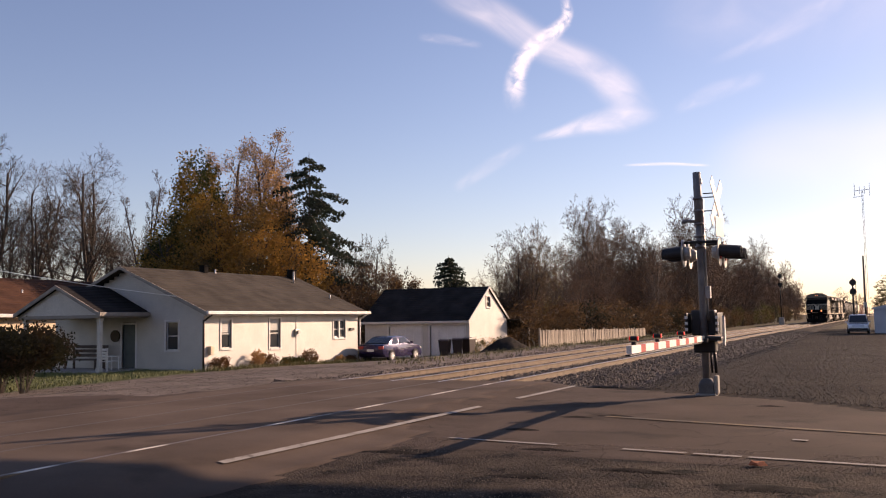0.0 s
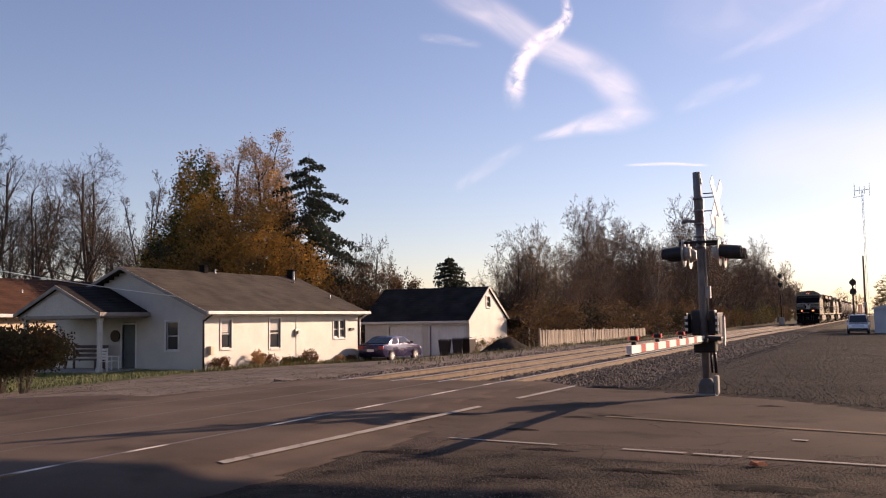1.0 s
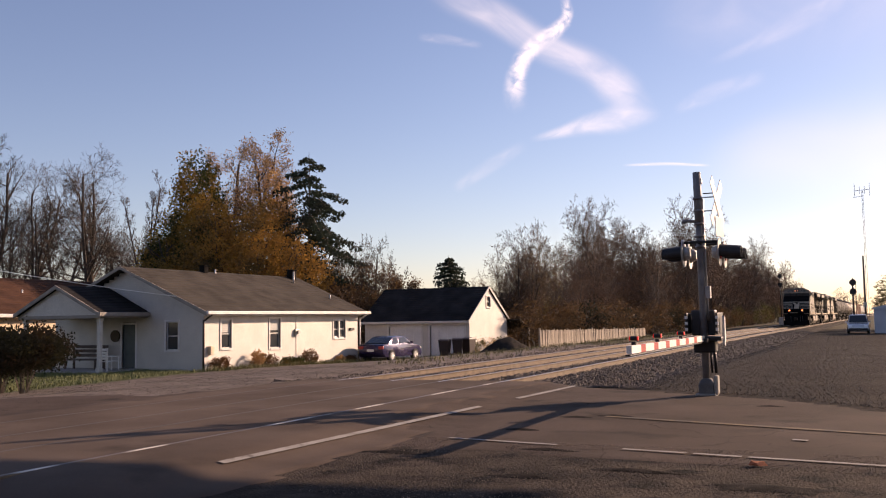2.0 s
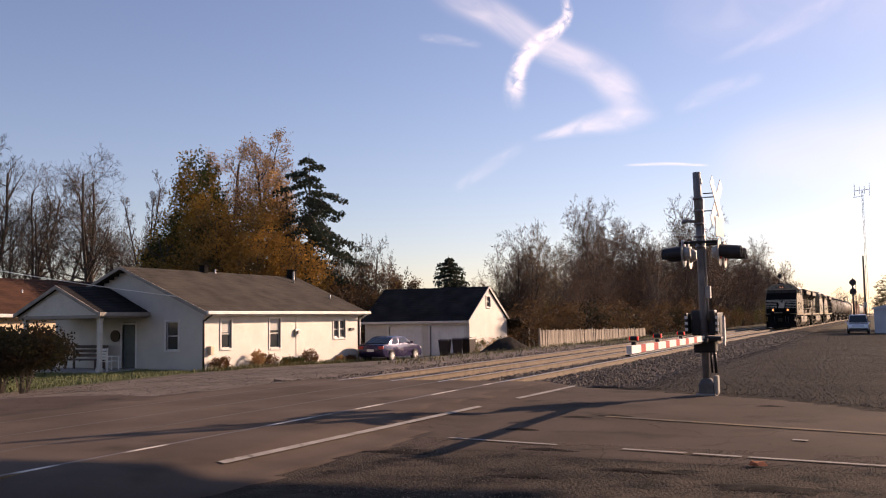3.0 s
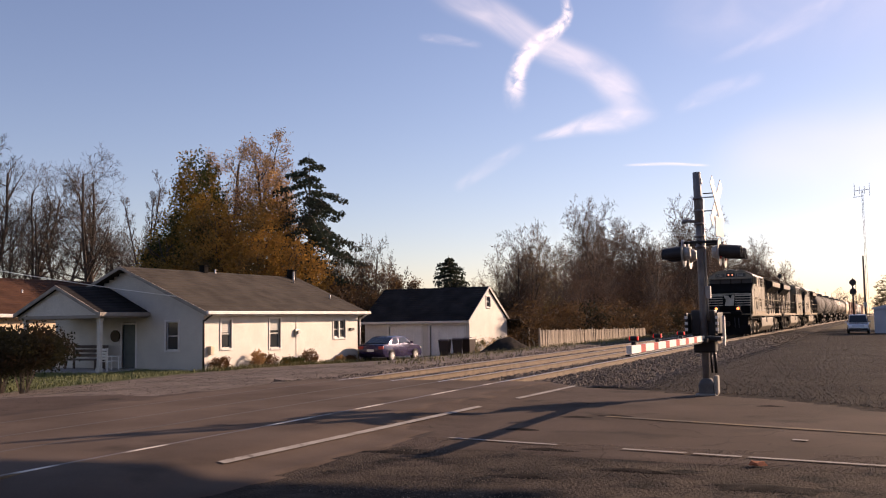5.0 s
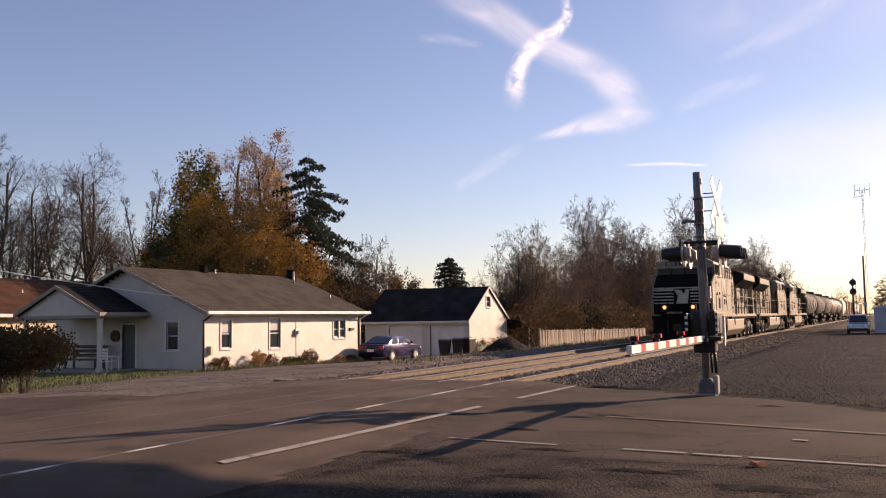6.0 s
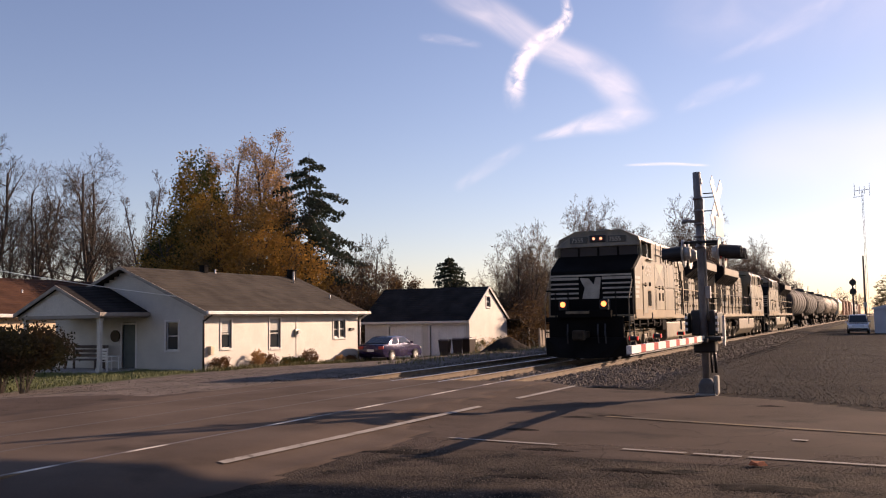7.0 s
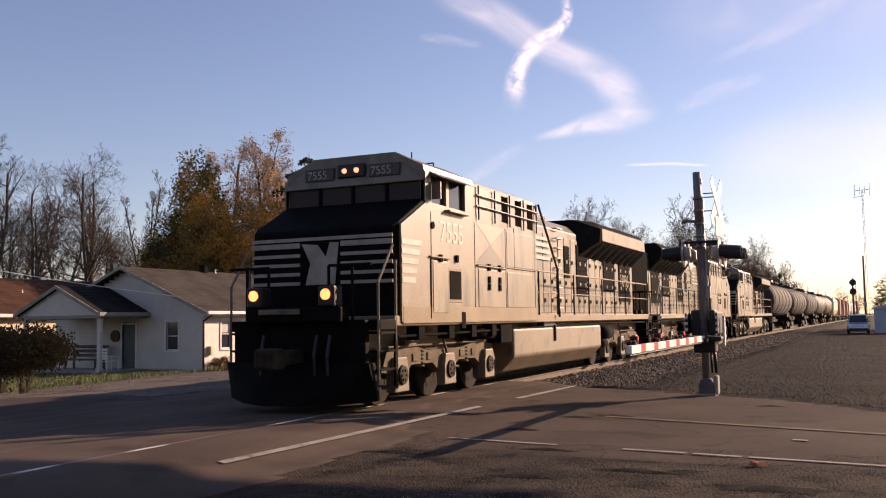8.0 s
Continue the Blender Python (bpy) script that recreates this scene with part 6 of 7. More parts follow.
# Same black paint with the front's shade put into the base colour.
LOCO_SHADED = surf("shaded_black_paint", (0.004, 0.0037, 0.0036), (0.009, 0.008, 0.0078), 0.7, 0, 1.5, 30, 0.05, spec=0.06)
STRIPE = surf("white_stripe_paint", (0.42, 0.38, 0.31), (0.28, 0.252, 0.2), 0.42, 0, 3, 40, 0.03, spec=0.8)
UNDER = surf("grimy_running_gear", (0.02, 0.016, 0.012), (0.06, 0.045, 0.03), 0.85, 0.1, 4, 40, 0.3, spec=0.2)
TRUCK_DUST = surf("dusty_truck_casting", (0.09, 0.068, 0.042), (0.17, 0.128, 0.078), 0.85, 0, 2.5, 30, 0.3, spec=0.25)
TYRE_STEEL = surf("wheel_steel", (0.014, 0.011, 0.009), (0.035, 0.028, 0.021), 0.85, 0.1, 4, 40, 0.2, spec=0.15)
# Two dust tans, lightened for the sun glare along the engine's side.
SUNLIT_DUST = surf("sunlit_dust_tan", (0.16, 0.12, 0.07), (0.23, 0.175, 0.105), 0.6, 0, 1.0, 30, 0.15, spec=0.6, spots=((0.08, 0.06, 0.035), 2.5, 0.55, 0.75))
SILL = surf("sunlit_sill_dust", (0.23, 0.168, 0.095), (0.31, 0.23, 0.13), 0.7, 0, 1, 30, 0.1)
BOARD_MAT = surf("number_board", (0.05, 0.042, 0.033), (0.07, 0.06, 0.045), 0.5, 0, 6, 30, 0)
HEADLIGHT = glow("headlight_glow", (1.0, 0.36, 0.18), 1.4)
DITCH = glow("ditch_light_glow", (1.0, 0.25, 0.07), 2.4)

# wheelset, turning about its own x axis
bm = bm_new()
for s in (-1, 1):
    tube(bm, (s * 0.69, 0, 0), (s * 0.82, 0, 0), 0.533, 0.525, 28)
    tube(bm, (s * 0.66, 0, 0), (s * 0.69, 0, 0), 0.555, 0.555, 28)
    tube(bm, (s * 0.82, 0, 0), (s * 0.84, 0, 0), 0.17, 0.15, 14)
    for k in range(5):
        a = 1.2566 * k
        tube(bm, (s * 0.815, 0.31 * math.cos(a), 0.31 * math.sin(a)), (s * 0.828, 0.31 * math.cos(a), 0.31 * math.sin(a)), 0.05, 0.05, 8)
tube(bm, (-0.7, 0, 0), (0.7, 0, 0), 0.1, 0.1, 10)
WHEEL_ME = mesh_of(bm, "wheelset", TYRE_STEEL)


def loco_truck(parent, yc, spin):
    bm = bm_new()
    for s in (-1, 1):
        x0, x1 = (1.02, 1.2) if s > 0 else (-1.2, -1.02)
        prism(bm, [(yc - 2.6, 0.6), (yc - 2.4, 0.94), (yc - 1.6, 1.04), (yc - 0.8, 0.92), (yc + 0.8, 0.92), (yc + 1.6, 1.04), (yc + 2.4, 0.94), (yc + 2.6, 0.6), (yc + 1.75, 0.52), (yc + 1.45, 0.68), (yc + 0.6, 0.68), (yc + 0.3, 0.5), (yc - 0.3, 0.5), (yc - 0.6, 0.68), (yc - 1.45, 0.68), (yc - 1.75, 0.52)], "x", x0, x1)
        for q in (-1.35, -0.75, 0.75, 1.35):
            box(bm, min(s * 1.19, s * 1.225), max(s * 1.19, s * 1.225), yc + q - 0.1, yc + q + 0.1, 0.74, 0.88, 0.01)
        for k in (-1, 1):
            for z in range(5):
                tube(bm, (s * 1.12, yc + k * 1.02, 0.62 + 0.07 * z), (s * 1.12, yc + k * 1.02, 0.655 + 0.07 * z), 0.11, 0.11, 10)
        rod(bm, [(s * 1.22, yc - 2.4, 1.02), (s * 1.22, yc + 2.0, 1.02)], 0.02)
        tube(bm, (s * 1.1, yc + 1.25, 1.05), (s * 1.1, yc + 1.75, 1.05), 0.12, 0.12, 12)
        tube(bm, (s * 1.1, yc - 1.75, 1.05), (s * 1.1, yc - 1.3, 1.05), 0.12, 0.12, 12)
        rod(bm, [(s * 1.24, yc - 0.3, 1.3), (s * 1.24, yc + 0.1, 0.6), (s * 1.24, yc + 0.5, 0.55)], 0.025)
    box(bm, -1.0, 1.0, yc - 2.4, yc + 2.4, 0.7, 1.0)
    t = part("truck", bm, TRUCK_DUST, parent, "dusty cast steel three-axle truck frame")
    for k in (-1, 0, 1):
        y = yc + k * 2.03
        for s in (-1, 1):
            bm = bm_new()
            prism(bm, [(y - 0.27, 0.24), (y + 0.27, 0.24), (y + 0.25, 0.62), (y + 0.2, 0.84), (y - 0.2, 0.84), (y - 0.25, 0.62)], "x", min(s * 1.12, s * 1.3), max(s * 1.12, s * 1.3), bevel=0.02)
            ab = part("axle_box", bm, SUNLIT_DUST, t, "pale dusty axle box")
            bm = bm_new()
            tube(bm, (s * 1.29, y, 0.53), (s * 1.34, y, 0.53), 0.18, 0.16, 18)
            for a in range(6):
                q = 1.0472 * a
                tube(bm, (s * 1.33, y + 0.09 * math.cos(q), 0.53 + 0.09 * math.sin(q)), (s * 1.355, y + 0.09 * math.cos(q), 0.53 + 0.09 * math.sin(q)), 0.022, 0.022, 6)
            part("bearing_cap", bm, UNDER, ab, "dark round bearing cap")
        spin.append(part("wheelset", WHEEL_ME, None, t, m=pose(0, y, 0.533)))


def locomotive(label, spin):
    L = thing("locomotive", label, "locomotive", group="locomotives of the train")
    # frame and walkway
    bm = bm_new()
    box(bm, -1.5, 1.5, -0.1, 19.6, 1.38, 1.56, 0.02)
    box(bm, -0.9, 0.9, -0.6, 20.0, 1.0, 1.38)
    part("underframe", bm, SILL, L, "dusty side sill and walkway in sunlit tan")
    for s in (-1, 1):
        bm = bm_new()
        box(bm, min(s * 1.1, s * 1.45), max(s * 1.1, s * 1.45), 4.9, 5.6, 0.95, 1.35, 0.02)
        for y in (0.9, 2.2, 3.3, 4.4):
            box(bm, min(s * 1.2, s * 1.45), max(s * 1.2, s * 1.45), y, y + 0.25, 1.12, 1.37, 0.01)
        tube(bm, (s * 1.25, 3.7, 1.18), (s * 1.25, 5.3, 1.18), 0.13, 0.13, 12)
        tube(bm, (s * 1.25, 13.6, 1.0), (s * 1.25, 14.7, 1.0), 0.2, 0.2, 12)
        tube(bm, (s * 1.25, 13.5, 0.7), (s * 1.25, 14.2, 0.7), 0.13, 0.13, 12)
        rod(bm, [(s * 1.4, 0.2, 1.2), (s * 1.4, 5.4, 1.24), (s * 1.4, 14.0, 1.3), (s * 1.4, 19.2, 1.28)], 0.025)
        # Matt black puts the dark of the gap under the sill into the colour.
        part("air_piping", bm, VENT_BLACK, L, "matt black air reservoirs and pipes under the sill")
    # nose and cab shell
    bm = bm_new()
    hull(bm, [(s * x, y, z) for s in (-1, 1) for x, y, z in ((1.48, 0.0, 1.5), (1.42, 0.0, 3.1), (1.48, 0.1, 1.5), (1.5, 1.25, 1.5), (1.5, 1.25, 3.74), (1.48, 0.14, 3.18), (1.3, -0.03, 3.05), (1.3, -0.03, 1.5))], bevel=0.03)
    nose = part("nose", bm, LOCO_SHADED, L, "black short nose with white stripes")
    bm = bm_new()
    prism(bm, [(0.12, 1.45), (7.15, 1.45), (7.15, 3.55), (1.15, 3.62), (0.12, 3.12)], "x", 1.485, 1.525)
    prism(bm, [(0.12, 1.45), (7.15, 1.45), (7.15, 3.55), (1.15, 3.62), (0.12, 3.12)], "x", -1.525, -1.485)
    part("side_panel", bm, LOCO_LIT, L, "dusty sunlit side panels")
    bm = bm_new()
    prism(bm, [(-1.49, 3.3), (1.49, 3.3), (1.49, 3.56), (-1.49, 3.56)], "y", 1.3, 3.3)
    prism(bm, [(-1.5, 4.14), (1.5, 4.14), (1.46, 4.3), (0.85, 4.58), (-0.85, 4.58), (-1.46, 4.3)], "y", 1.12, 3.4)
    for s in (-1, 1):
        x0, x1 = (1.42, 1.52) if s > 0 else (-1.52, -1.42)
        for ya, yb in ((1.1, 1.34), (2.0, 2.12), (2.9, 3.4)):
            box(bm, x0, x1, ya, yb, 3.5, 4.18)
    box(bm, -1.5, 1.5, 3.3, 3.4, 1.5, 4.2)
    part("cab", bm, LOCO_LIT, L, "wide crew cab with sloped roof edges")
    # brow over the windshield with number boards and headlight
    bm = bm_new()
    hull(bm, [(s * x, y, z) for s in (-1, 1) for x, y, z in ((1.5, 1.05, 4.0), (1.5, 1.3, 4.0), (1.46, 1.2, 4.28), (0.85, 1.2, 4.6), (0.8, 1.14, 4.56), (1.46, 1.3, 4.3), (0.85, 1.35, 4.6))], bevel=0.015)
    brow = part("brow", bm, LOCO_LIT, L, "dusty panel over the windshield")
    for s in (-1, 1):
        bm = bm_new()
        box(bm, min(s * 0.38, s * 1.02), max(s * 0.38, s * 1.02), 1.045, 1.1, 4.14, 4.38, 0.01)
        part("number_board", bm, BOARD_MAT, brow, "dark number board")
    bm = bm_new()
    box(bm, -0.3, 0.3, 1.03, 1.1, 4.16, 4.42, 0.03)
    part("headlight_housing", bm, BLACK_METAL, brow)
    for x in (-0.13, 0.13):
        bm = bm_new()
        tube(bm, (x, 1.0, 4.29), (x, 1.035, 4.29), 0.045, 0.05, 16)
        part("headlight", bm, HEADLIGHT, brow, "lit round headlight")
    # windshield
    bm = bm_new()
    box(bm, -1.47, 1.47, 1.13, 1.2, 3.6, 4.02)
    ws = part("windshield", bm, GLASS, L, "dark front windows")
    bm = bm_new()
    for x in (-1.49, -0.75, -0.03, 0.69, 1.43):
        box(bm, x, x + 0.06, 1.1, 1.16, 3.6, 4.02)
    box(bm, -1.49, 1.49, 1.09, 1.17, 3.58, 3.64)
    part("windshield_frame", bm, LOCO_SHADED, ws)
    for s in (-1, 1):
        for ya, yb in ((1.34, 2.0), (2.12, 2.9)):
            bm = bm_new()
            box(bm, s * 1.44 - 0.01, s * 1.44 + 0.01, ya, yb, 3.56, 4.14)
            part("side_window", bm, GLASS, L, "cab side window")
        bm = bm_new()
        box(bm, min(s * 1.5, s * 1.64), max(s * 1.5, s * 1.64), 1.9, 2.85, 3.5, 3.54, 0.01)
        hull(bm, [(s * 1.5, 1.3, 4.2), (s * 1.5, 3.0, 4.2), (s * 1.72, 1.3, 4.08), (s * 1.72, 3.0, 4.08), (s * 1.5, 1.3, 4.17), (s * 1.5, 3.0, 4.17)])
        box(bm, min(s * 1.52, s * 1.7), max(s * 1.52, s * 1.7), 1.36, 1.4, 3.68, 4.0)
        part("awning", bm, LOCO_LIT, L, "awning and arm rest at the cab window")
    # roof fittings
    bm = bm_new()
    box(bm, -0.25, 0.25, 1.9, 2.3, 4.57, 4.7, 0.03)
    tube(bm, (0.5, 2.6, 4.56), (0.5, 2.6, 4.85), 0.015, 0.015, 6)
    tube(bm, (-0.4, 1.6, 4.56), (-0.4, 1.6, 4.66), 0.09, 0.07, 10)
    box(bm, 0.35, 0.75, 1.55, 1.75, 4.56, 4.64, 0.02)
    rod(bm, [(0.7, 3.2, 4.56), (0.7, 3.2, 4.7), (0.2, 3.2, 4.7), (0.2, 3.2, 4.56)], 0.015)
    part("roof_fitting", bm, BLACK_METAL, L, "antennas and horn on the roof")
    # equipment body behind the cab
    bm = bm_new()
    box(bm, -1.3, 1.3, 3.4, 7.15, 1.5, 4.1)
    prism(bm, [(-1.5, 4.16), (1.5, 4.16), (1.44, 4.28), (0.9, 4.48), (-0.9, 4.48), (-1.44, 4.28)], "y", 3.4, 7.2, bevel=0.01)
    for s in (-1, 1):
        x0, x1 = (1.28, 1.52) if s > 0 else (-1.52, -1.28)
        for ya, yb in ((3.4, 4.9), (5.3, 5.75), (6.15, 6.55), (6.95, 7.2)):
            box(bm, x0, x1, ya, yb, 3.52, 4.18, 0.01)
    eq = part("equipment_body", bm, LOCO_LIT, L, "full-width equipment body with recessed upper bays")
    for s in (-1, 1):
        bm = bm_new()
        for z in (3.78, 4.0):
            rod(bm, [(s * 1.56, 3.4, z), (s * 1.56, 7.2, z)], 0.018)
        for y in (3.5, 4.4, 5.3, 6.2, 7.1):
            rod(bm, [(s * 1.56, y, 3.5), (s * 1.56, y, 4.2)], 0.018)
        rod(bm, [(s * 1.58, 7.2, 4.2), (s * 1.58, 8.6, 2.7), (s * 1.58, 8.7, 1.5)], 0.03)
        part("guard_rail", bm, BLACK_METAL, eq)
        # doors, louvres and hatches on the lower side
        def hatch(name, ya, yb, za, zb, mat, proud=0.02):
            b2 = bm_new()
            box(b2, min(s * 1.52, s * (1.525 + proud)), max(s * 1.52, s * (1.525 + proud)), ya, yb, za, zb, 0.008)
            return part(name, b2, mat, L)
        for y in (1.28, 3.32, 5.06, 7.0):
            hatch("panel_seam", y, y + 0.025, 1.5, 3.45, VENT_BLACK, 0.003)
        hatch("panel_seam", 1.24, 2.0, 2.57, 2.59, VENT_BLACK, 0.003)
        hatch("panel_seam", 1.24, 1.265, 1.5, 2.58, VENT_BLACK, 0.014)
        hatch("vent_slot", 2.62, 2.82, 1.3, 1.62, VENT_BLACK, 0.01)
        hatch("panel_seam", 5.6, 5.62, 2.6, 3.5, VENT_BLACK, 0.012)
        hatch("panel_seam", 3.4, 7.1, 2.57, 2.59, VENT_BLACK, 0.003)
        hatch("intake_louvre", 2.07, 2.6, 1.86, 2.4, VENT_BLACK)
        hatch("access_door", 1.35, 2.0, 1.6, 2.55, LOCO_LIT, 0.012)
        hatch("access_door", 3.5, 4.95, 1.72, 2.5, LOCO_LIT, 0.012)
        hatch("access_door", 5.15, 6.9, 1.72, 2.5, LOCO_LIT, 0.012)
        hatch("access_door", 5.15, 7.0, 2.62, 3.4, LOCO_LIT, 0.008)
        hatch("louvre_frame", 2.0, 2.68, 1.8, 2.46, SILL, 0.008)
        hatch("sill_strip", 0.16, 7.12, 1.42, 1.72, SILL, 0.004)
        for nm, mat, tri in (("faded_patch", LOCO_PALE, [(3.4, 3.44), (5.02, 3.44), (4.2, 3.03)]), ("faded_patch", LOCO_DULL, [(3.4, 2.62), (5.02, 2.62), (4.2, 3.03)])):
            b2 = bm_new()
            prism(b2, tri, "x", min(s * 1.52, s * 1.529), max(s * 1.52, s * 1.529))
            part(nm, b2, mat, L, "faded triangle in the old paint")
        for ya, yb, z in ((1.2, 2.0, 2.62), (3.4, 5.0, 2.56)):
            b2 = bm_new()
            rod(b2, [(s * 1.52, ya, z), (s * 1.56, ya, z), (s * 1.56, yb, z), (s * 1.52, yb, z)], 0.018)
            part("grab_iron", b2, SILL, L)
        for y, z in ((1.6, 2.62), (2.35, 2.65), (4.0, 2.56), (4.6, 2.56), (4.0, 2.3), (4.6, 2.3), (4.0, 2.15), (4.6, 2.15)):
            b2 = bm_new()
            box(b2, min(s * 1.53, s * 1.57), max(s * 1.53, s * 1.57), y, y + 0.1, z - 0.08, z + 0.06, 0.006)
            part("latch", b2, VENT_BLACK, L)
        b2 = bm_new()
        tube(b2, (s * 1.52, 1.35, 3.2), (s * 1.55, 1.35, 3.2), 0.07, 0.07, 10)
        part("vent_cap", b2, VENT_BLACK, L)
    # long hood
    bm = bm_new()
    prism(bm, [(-0.98, 1.5), (0.98, 1.5), (0.98, 3.9), (0.75, 4.15), (-0.75, 4.15), (-0.98, 3.9)], "y", 7.15, 19.3, bevel=0.02)
    hood = part("long_hood", bm, LOCO_LIT, L, "long engine hood with rows of doors")
    for s in (-1, 1):
        y = 7.35
        k = 0
        while y < 18.6:
            w = (0.62, 0.7, 0.55)[k % 3]
            bm = bm_new()
            tall = 2.1 if k % 4 else 1.5
            box(bm, min(s * 0.98, s * 1.0), max(s * 0.98, s * 1.0), y, y + w - 0.05, 1.62, 1.62 + tall, 0.006)
            for z in (1.9, 2.4, 3.0):
                box(bm, min(s * 0.99, s * 1.04), max(s * 0.99, s * 1.04), y + 0.06, y + 0.16, z, z + 0.1)
            part("hood_door", bm, LOCO_LIT, hood)
            y += w
            k += 1
        for ya, yb, za, zb in ((11.0, 11.5, 2.6, 3.5), (12.2, 13.3, 2.1, 3.6), (15.2, 16.6, 2.3, 3.5), (17.2, 18.8, 2.0, 3.4)):
            bm = bm_new()
            box(bm, min(s * 1.0, s * 1.012), max(s * 1.0, s * 1.012), ya, yb, za, zb)
            for q in range(10):
                z = za + (zb - za) * q / 10
                box(bm, min(s * 1.01, s * 1.03), max(s * 1.01, s * 1.03), ya, yb, z, z + (zb - za) / 10 - 0.03)
            part("louvre", bm, VENT_BLACK, hood, "dark louvred air intake")
        for q in range(4):
            b2 = bm_new()
            box(b2, min(s * 1.03, s * 1.045), max(s * 1.03, s * 1.045), 8.0 + 0.1 * q, 9.7, 3.0 + 0.17 * q, 3.09 + 0.17 * q)
            part("stripe", b2, STRIPE, hood, "white stripe on the hood")
        b2 = bm_new()
        for q in range(9):
            rod(b2, [(s * 0.99, 10.1, 1.75 + 0.27 * q), (s * 1.1, 10.1, 1.75 + 0.27 * q), (s * 1.1, 10.55, 1.75 + 0.27 * q), (s * 0.99, 10.55, 1.75 + 0.27 * q)], 0.018)
        part("ladder", b2, STRIPE, hood, "pale ladder rungs up the hood")
    # exhaust housing and radiator wings
    bm = bm_new()
    box(bm, -0.7, 0.7, 8.9, 10.4, 4.14, 4.3, 0.03)
    for q in range(5):
        box(bm, -0.5, 0.5, 7.6 + q * 0.25, 7.7 + q * 0.25, 4.14, 4.2)
    part("exhaust_housing", bm, BLACK_METAL, L, "exhaust stack housing on the hood")
    bm = bm_new()
    hull(bm, [(s * x, y, z) for s in (-1, 1) for x, y, z in ((0.98, 12.3, 3.25), (1.5, 13.1, 3.74), (1.52, 13.15, 4.12), (1.3, 13.1, 4.34), (0.9, 12.3, 4.36), (0.98, 19.1, 3.25), (1.5, 19.1, 3.74), (1.52, 19.1, 4.12), (1.3, 19.1, 4.34))], bevel=0.015)
    # Matt black carries the shade of the wing's underside and front end.
    wing = part("radiator_wing", bm, VENT_BLACK, L, "flared radiator section at the hood's rear, shaded faces in black")
    for s in (-1, 1):
        # The upright face gets its sunlight from a paler tan.
        bm = bm_new()
        box(bm, min(s * 1.5, s * 1.54), max(s * 1.5, s * 1.54), 13.25, 19.0, 3.76, 4.14, 0.01)
        part("radiator_screen", bm, SUNLIT_DUST, wing, "radiator screen in the pale tan of its sunlit face")
        for q in range(8):
            y = 13.4 + q * 0.78
            bm = bm_new()
            hull(bm, [(s * 1.0, y, 3.24), (s * 1.0, y + 0.05, 3.24), (s * 1.5, y, 3.72), (s * 1.5, y + 0.05, 3.72), (s * 1.03, y, 3.22), (s * 1.03, y + 0.05, 3.22), (s * 1.53, y, 3.7), (s * 1.53, y + 0.05, 3.7)])
            part("radiator_rib", bm, UNDER, wing)
    # walkway handrails
    for s in (-1, 1):
        bm = bm_new()
        rod(bm, [(s * 1.48, 7.3, 2.62), (s * 1.48, 19.3, 2.62)], 0.022)
        rod(bm, [(s * 1.48, 7.3, 2.1), (s * 1.48, 19.3, 2.1)], 0.015)
        # Sunlit rail pale, far rail black: lit and shaded copies of one rail.
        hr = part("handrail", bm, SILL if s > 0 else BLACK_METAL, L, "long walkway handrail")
        for i in range(9):
            bm = bm_new()
            y = 7.4 + i * 1.46
            rod(bm, [(s * 1.48, y, 1.5), (s * 1.48, y, 2.64)], 0.024)
            part("stanchion", bm, BLACK_METAL, hr)
    # fuel tank
    bm = bm_new()
    prism(bm, [(-1.45, 1.25), (1.45, 1.25), (1.45, 0.62), (1.1, 0.26), (-1.1, 0.26), (-1.45, 0.62)], "y", 5.7, 13.1, bevel=0.05)
    tank = part("fuel_tank", bm, SUNLIT_DUST, L, "big dusty fuel tank in sunlit tan")
    bm = bm_new()
    for s in (-1, 1):
        box(bm, min(s * 1.44, s * 1.5), max(s * 1.44, s * 1.5), 8.6, 8.66, 0.9, 1.3)
        box(bm, min(s * 1.2, s * 1.4), max(s * 1.2, s * 1.4), 8.0, 8.9, 1.25, 1.38)
    part("filler", bm, BLACK_METAL, tank)
    loco_truck(L, 2.56, spin)
    loco_truck(L, 16.34, spin)
    # end platforms, pilots, steps, plow, couplers
    for end, y0, sg in (("front", 0.0, -1), ("rear", 19.4, 1)):
        def across(x, ya, yb, za, zb, bev=0.02):
            b2 = bm_new()
            box(b2, -x, x, min(y0 + sg * ya, y0 + sg * yb), max(y0 + sg * ya, y0 + sg * yb), za, zb, bev)
            return b2
        pl = part("end_platform", across(1.5, 0.0, 0.62, 1.32, 1.5), LOCO_SHADED, L, "black end platform")
        part("pilot_plate", across(1.3, 0.6, 0.76, 0.5, 1.5, 0.03), LOCO_SHADED, pl, "black pilot plate")
        part("anticlimber_block", across(0.92, 0.6, 0.96, 1.46, 1.72, 0.03), LOCO_SHADED, pl)
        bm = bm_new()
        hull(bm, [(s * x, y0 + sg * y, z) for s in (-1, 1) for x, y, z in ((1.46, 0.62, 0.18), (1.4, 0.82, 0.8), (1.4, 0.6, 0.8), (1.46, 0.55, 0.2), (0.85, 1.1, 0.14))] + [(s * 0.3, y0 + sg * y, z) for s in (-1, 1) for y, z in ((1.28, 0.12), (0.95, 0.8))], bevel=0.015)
        part("snow_plow", bm, LOCO_SHADED, pl, "black snow plow")
        bm = bm_new()
        box(bm, -0.14, 0.14, min(y0 + sg * 0.7, y0 + sg * 1.5), max(y0 + sg * 0.7, y0 + sg * 1.5), 0.78, 1.02, 0.03)
